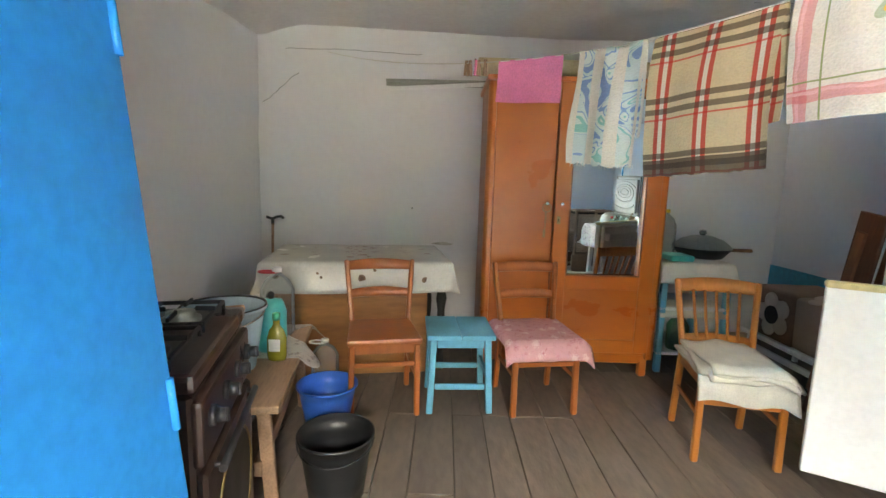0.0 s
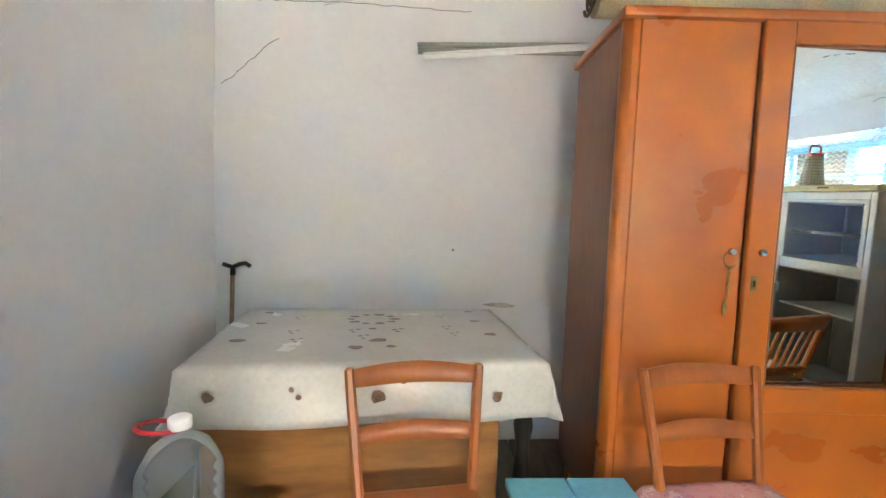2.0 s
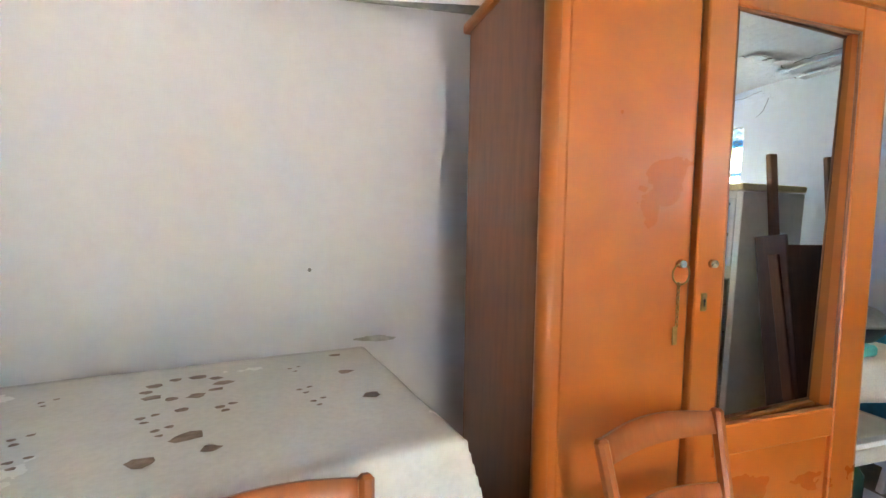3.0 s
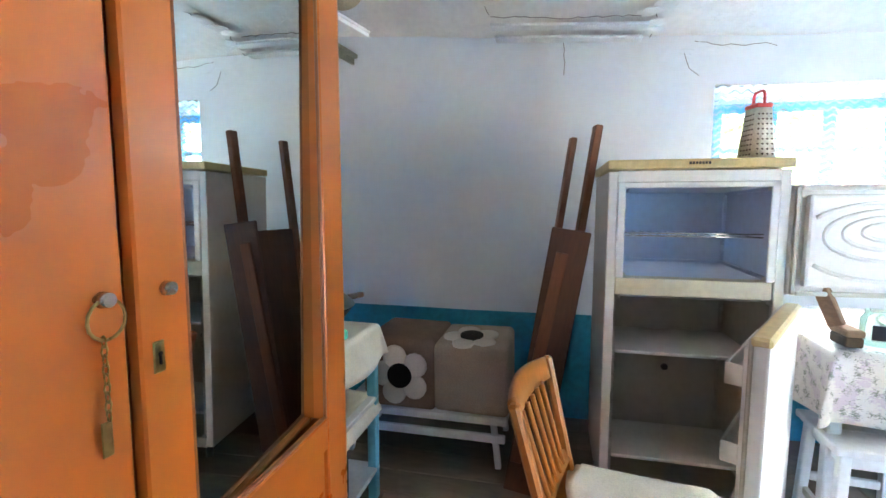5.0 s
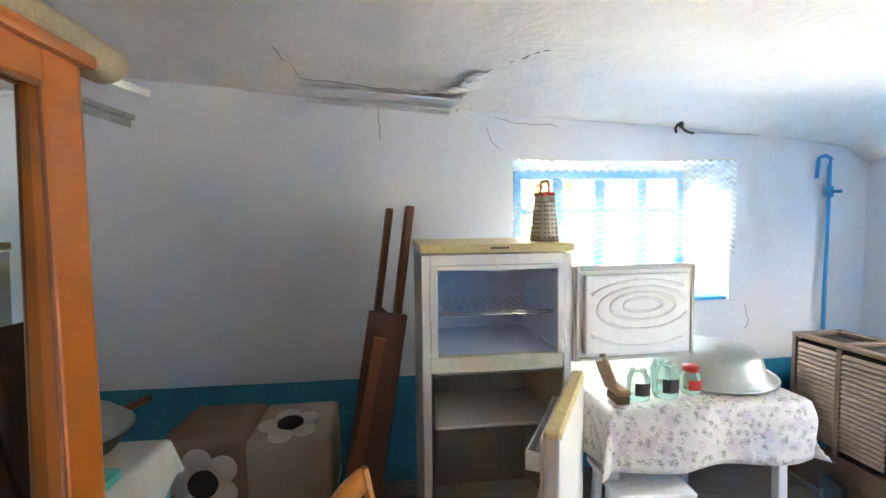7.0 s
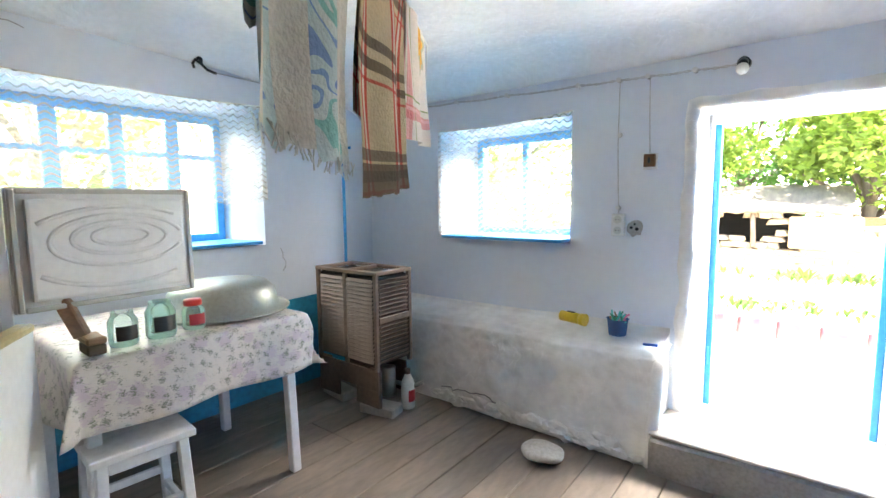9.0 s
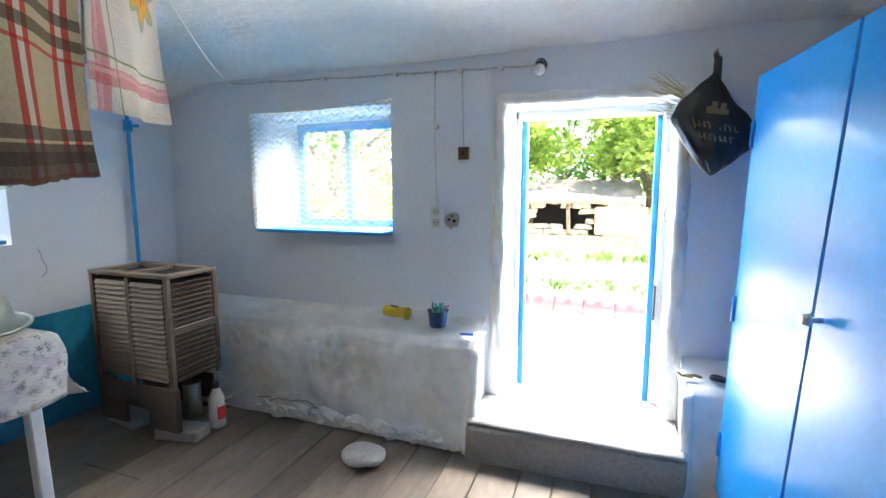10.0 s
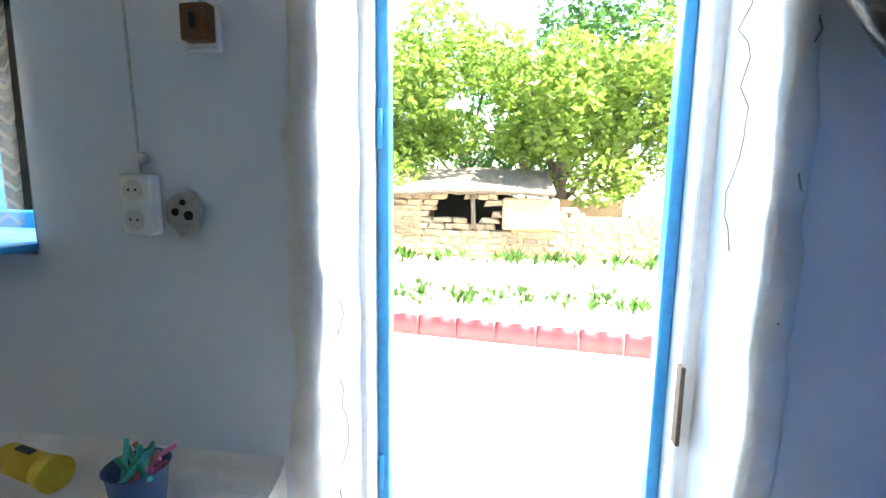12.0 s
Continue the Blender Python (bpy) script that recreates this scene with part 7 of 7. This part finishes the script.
def crack(name, pts, r, label, seed, jag=0.012):
    """A crack: a thin jagged tube on the plaster, the gap's shade in its colour."""
    rng2 = random.Random(seed)
    out = []
    for a, c in zip(pts, pts[1:]):
        a, c = Vector(a), Vector(c)
        n = max(3, int((c - a).length / 0.03))
        for i in range(n):
            out.append(a.lerp(c, i / n) + Vector([jag * rng2.uniform(-1, 1) for _ in range(3)]))
    bb = bmesh.new()
    tube(bb, out, r * 0.65, 5)
    return struct(name, bb, M_CRACK, label, "wall crack")


crack("wall_crack", [(-1.13, north_y(-1.13) - 0.002, 1.87), (-1.02, north_y(-1.02) - 0.002, 1.96), (-0.92, north_y(-0.92) - 0.002, 2.06), (-0.82, north_y(-0.82) - 0.002, 2.13)], 0.003, "thin crack across the wall corner", 1, 0.006)
crack("wall_crack", [(-0.95, north_y(-0.95) - 0.004, 2.29), (-0.55, north_y(-0.55) - 0.004, 2.30), (0.15, north_y(0.15) - 0.004, 2.29)], 0.003, "thin crack under the ceiling", 2, 0.004)
crack("wall_crack", [(EX - 0.008, 2.02, 2.10), (EX - 0.008, 1.99, 2.02), (EX - 0.008, 1.92, 1.95)], 0.003, "short crack above the window", 3, 0.006)
for k, (y, z) in enumerate(((2.02, 2.10), (2.10, 2.13), (1.90, 2.12), (2.72, 2.17), (2.55, 2.19), (3.05, 2.18), (3.42, 2.26))):
    t = bmesh.new()
    bmesh.ops.create_icosphere(t, subdivisions=3, radius=1.0)
    for v in t.verts:
        v.co = Vector((v.co.x * 0.004, v.co.y * (0.05 + 0.02 * (k % 3)), v.co.z * (0.035 + 0.02 * (k % 2)))) * (1 + 0.55 * noise.noise(v.co * 2.2 + Vector((k * 3, 0, 0))))
    struct("plaster_flake", t, M_WALLB, "loose lime flake high on the wall", "plaster").matrix_basis = pose(EX - 0.004, y, z, 0, 0, 0)
crack("wall_crack", [(EX - 0.008, 2.66, 2.2), (EX - 0.01, 2.64, 2.1), (EX - 0.01, 2.66, 2.0)], 0.004, "crack running down from the ceiling", 31, 0.008)
crack("wall_crack", [(EX - 0.008, 1.98, 2.16), (EX - 0.01, 1.85, 2.12), (EX - 0.01, 1.7, 2.13), (EX - 0.01, 1.55, 2.11)], 0.003, "crack along the top of the wall", 32, 0.01)
crack("wall_crack", [(EX - 0.008, 0.34, 1.0), (EX - 0.008, 0.30, 0.9), (EX - 0.008, 0.33, 0.8)], 0.003, "short crack below the window", 4, 0.006)
crack("wall_crack", [(2.3, -0.165, 0.09), (2.0, -0.175, 0.12), (1.75, -0.17, 0.06), (1.5, -0.165, 0.03), (1.2, -0.16, 0.05)], 0.006, "broken plaster edge along the foot of the ledge", 5, 0.012)
rng = random.Random(91)
for k in range(22):
    x = 1.08 + 1.3 * (k + rng.random() * 0.6) / 22
    t = bmesh.new()
    bmesh.ops.create_icosphere(t, subdivisions=2, radius=1.0)
    sx = rng.uniform(0.03, 0.075)
    for v in t.verts:
        v.co = Vector((v.co.x * sx, v.co.y * 0.022, v.co.z * sx * 0.55)) * (1 + 0.5 * noise.noise(v.co * 1.9 + Vector((k * 2, 0, 0))))
    struct("plaster_lump", t, M_LEDGE, "broken plaster lump at the foot of the ledge", "plaster").matrix_basis = pose(x, -0.165 + 0.01 * rng.random(), sx * 0.45 + 0.03 * rng.random(), rng.uniform(-20, 20), rng.uniform(-25, 25), 0)
for k, x in enumerate((DR[0] - 0.012, DR[0] + 0.045, DR[1] - 0.03)):
    q, top = SY - (0.1 if k else -0.006), (1.5, 1.62, 0.95)[k]
    crack("wall_crack", [(x, q, top), (x + 0.012, q, top - 0.14), (x - 0.010, q, top - 0.31), (x + 0.006, q, top - 0.42), (x, q, top - 0.56)], 0.0028, "long crack in the plaster beside the door", 10 + k, 0.011)

b = bmesh.new()
rod(b, (0.067, north_y(0.067) - 0.012, 1.06), (0.067, north_y(0.067) + 0.01, 1.06), 0.007, 0.007, 8)
struct("nail_hole", b, M_CRACK, "small dark nail hole in the wall", "wall damage")
M_DAMP = mat("damp_peeling_plaster", (0.66, 0.65, 0.59), 0.95, var=0.3, scale=14, fine=40, bump=0.6, second=(0.34, 0.34, 0.27), amount=0.5)
rng = random.Random(6)
for k, (x, z, rx, rz) in enumerate(((0.33, 0.765, 0.085, 0.014),)):
    b = bmesh.new()
    c = b.verts.new((x, north_y(x) - 0.016, z))
    ring = [b.verts.new((x + rx * (0.6 + 0.6 * rng.random()) * math.cos(i * 0.2992), north_y(x) - 0.012, z + rz * (0.6 + 0.6 * rng.random()) * math.sin(i * 0.2992))) for i in range(21)]
    for i in range(21):
        b.faces.new((c, ring[i], ring[(i + 1) % 21]))
    struct("damp_patch", b, M_DAMP, "damp greenish peeling plaster beside the wardrobe", "wall damage")

# small printed badge on the fridge cover
b = bmesh.new()
for i in range(7):
    box(b, (-0.016, 0.28 + i * 0.011, 1.447), (0.002, 0.008, 0.010))
tagged(part("printed_badge", b, M_BLKP, fr), kind="stuff")

# broken ceiling plaster showing boards by the east wall
def cz(x, y):
    return ceil_z(x, y) - 0.11 * math.exp(-((x - EX) / 0.22) ** 2)


for i in range(2):
    x = 3.17 + 0.092 * i
    b = bmesh.new()
    box(b, (x, 2.64, cz(x, 2.64) - 0.044), (0.086, 0.82 - 0.03 * i, 0.014), 0.003, Matrix.Rotation(radians(4.1), 3, "X"))
    struct("ceiling_board", b, M_WPAINT, "bare whitewashed board where plaster fell off", "ceiling board")
crack("ceiling_crack", [(3.29, 2.20, cz(3.29, 2.2) - 0.03), (3.07, 2.21, cz(3.07, 2.21) - 0.02), (2.85, 2.05, cz(2.85, 2.05) - 0.006), (2.55, 1.9, cz(2.55, 1.9) - 0.002)], 0.004, "ragged edge of fallen ceiling plaster", 21, 0.012)
crack("ceiling_crack", [(3.10, 3.06, cz(3.10, 3.06) - 0.02), (2.85, 3.12, cz(2.85, 3.12) - 0.012), (2.5, 3.2, cz(2.5, 3.2) - 0.004), (2.1, 3.22, cz(2.1, 3.22) - 0.002)], 0.0035, "ragged edge of fallen ceiling plaster", 22, 0.012)
crack("ceiling_crack", [(3.12, 3.04, cz(3.12, 3.04) - 0.03), (3.122, 2.65, cz(3.12, 2.65) - 0.04), (3.12, 2.24, cz(3.12, 2.24) - 0.03)], 0.004, "dark gap beside the ceiling boards", 23, 0.006)
rng = random.Random(77)
for k in range(16):
    x, y = rng.uniform(2.95, 3.29), rng.choice((2.19, 3.08)) + rng.uniform(-0.05, 0.05)
    t = bmesh.new()
    bmesh.ops.create_icosphere(t, subdivisions=2, radius=1.0)
    sx = rng.uniform(0.02, 0.06)
    for v in t.verts:
        v.co = Vector((v.co.x * sx, v.co.y * sx * 1.4, v.co.z * 0.009)) * (1 + 0.4 * noise.noise(v.co * 2 + Vector((k, 0, 0))))
    struct("plaster_flake", t, M_CEIL, "lumpy plaster flake on the ceiling", "plaster").matrix_basis = pose(x, y, cz(x, y) - 0.01 - (0.015 if x > 2.9 else 0), 4, 0, rng.uniform(0, 180))

# ---- floor boards ----
rng = random.Random(12)
x = WX - 0.02
while x < EX + 0.02:
    w = rng.uniform(0.15, 0.21)
    cuts = [SY - 0.02, *sorted(rng.sample((0.55, 1.3, 2.05, 2.72, 3.4), 2)), 4.5]
    for y0, y1 in zip(cuts, cuts[1:]):
        b = bmesh.new()
        box(b, (0, 0, 0), (w - 0.004, y1 - y0 - 0.004, 0.03), 0.003)
        o = new("plank", finish("plank", b, M_FLOOR))
        o.parent = floor
        o.matrix_basis = pose(x + w / 2, (y0 + y1) / 2, -0.0165 + rng.uniform(-0.002, 0.001), rng.uniform(-0.05, 0.05), rng.uniform(-0.5, 0.5), rng.uniform(-0.15, 0.15))
    x += w
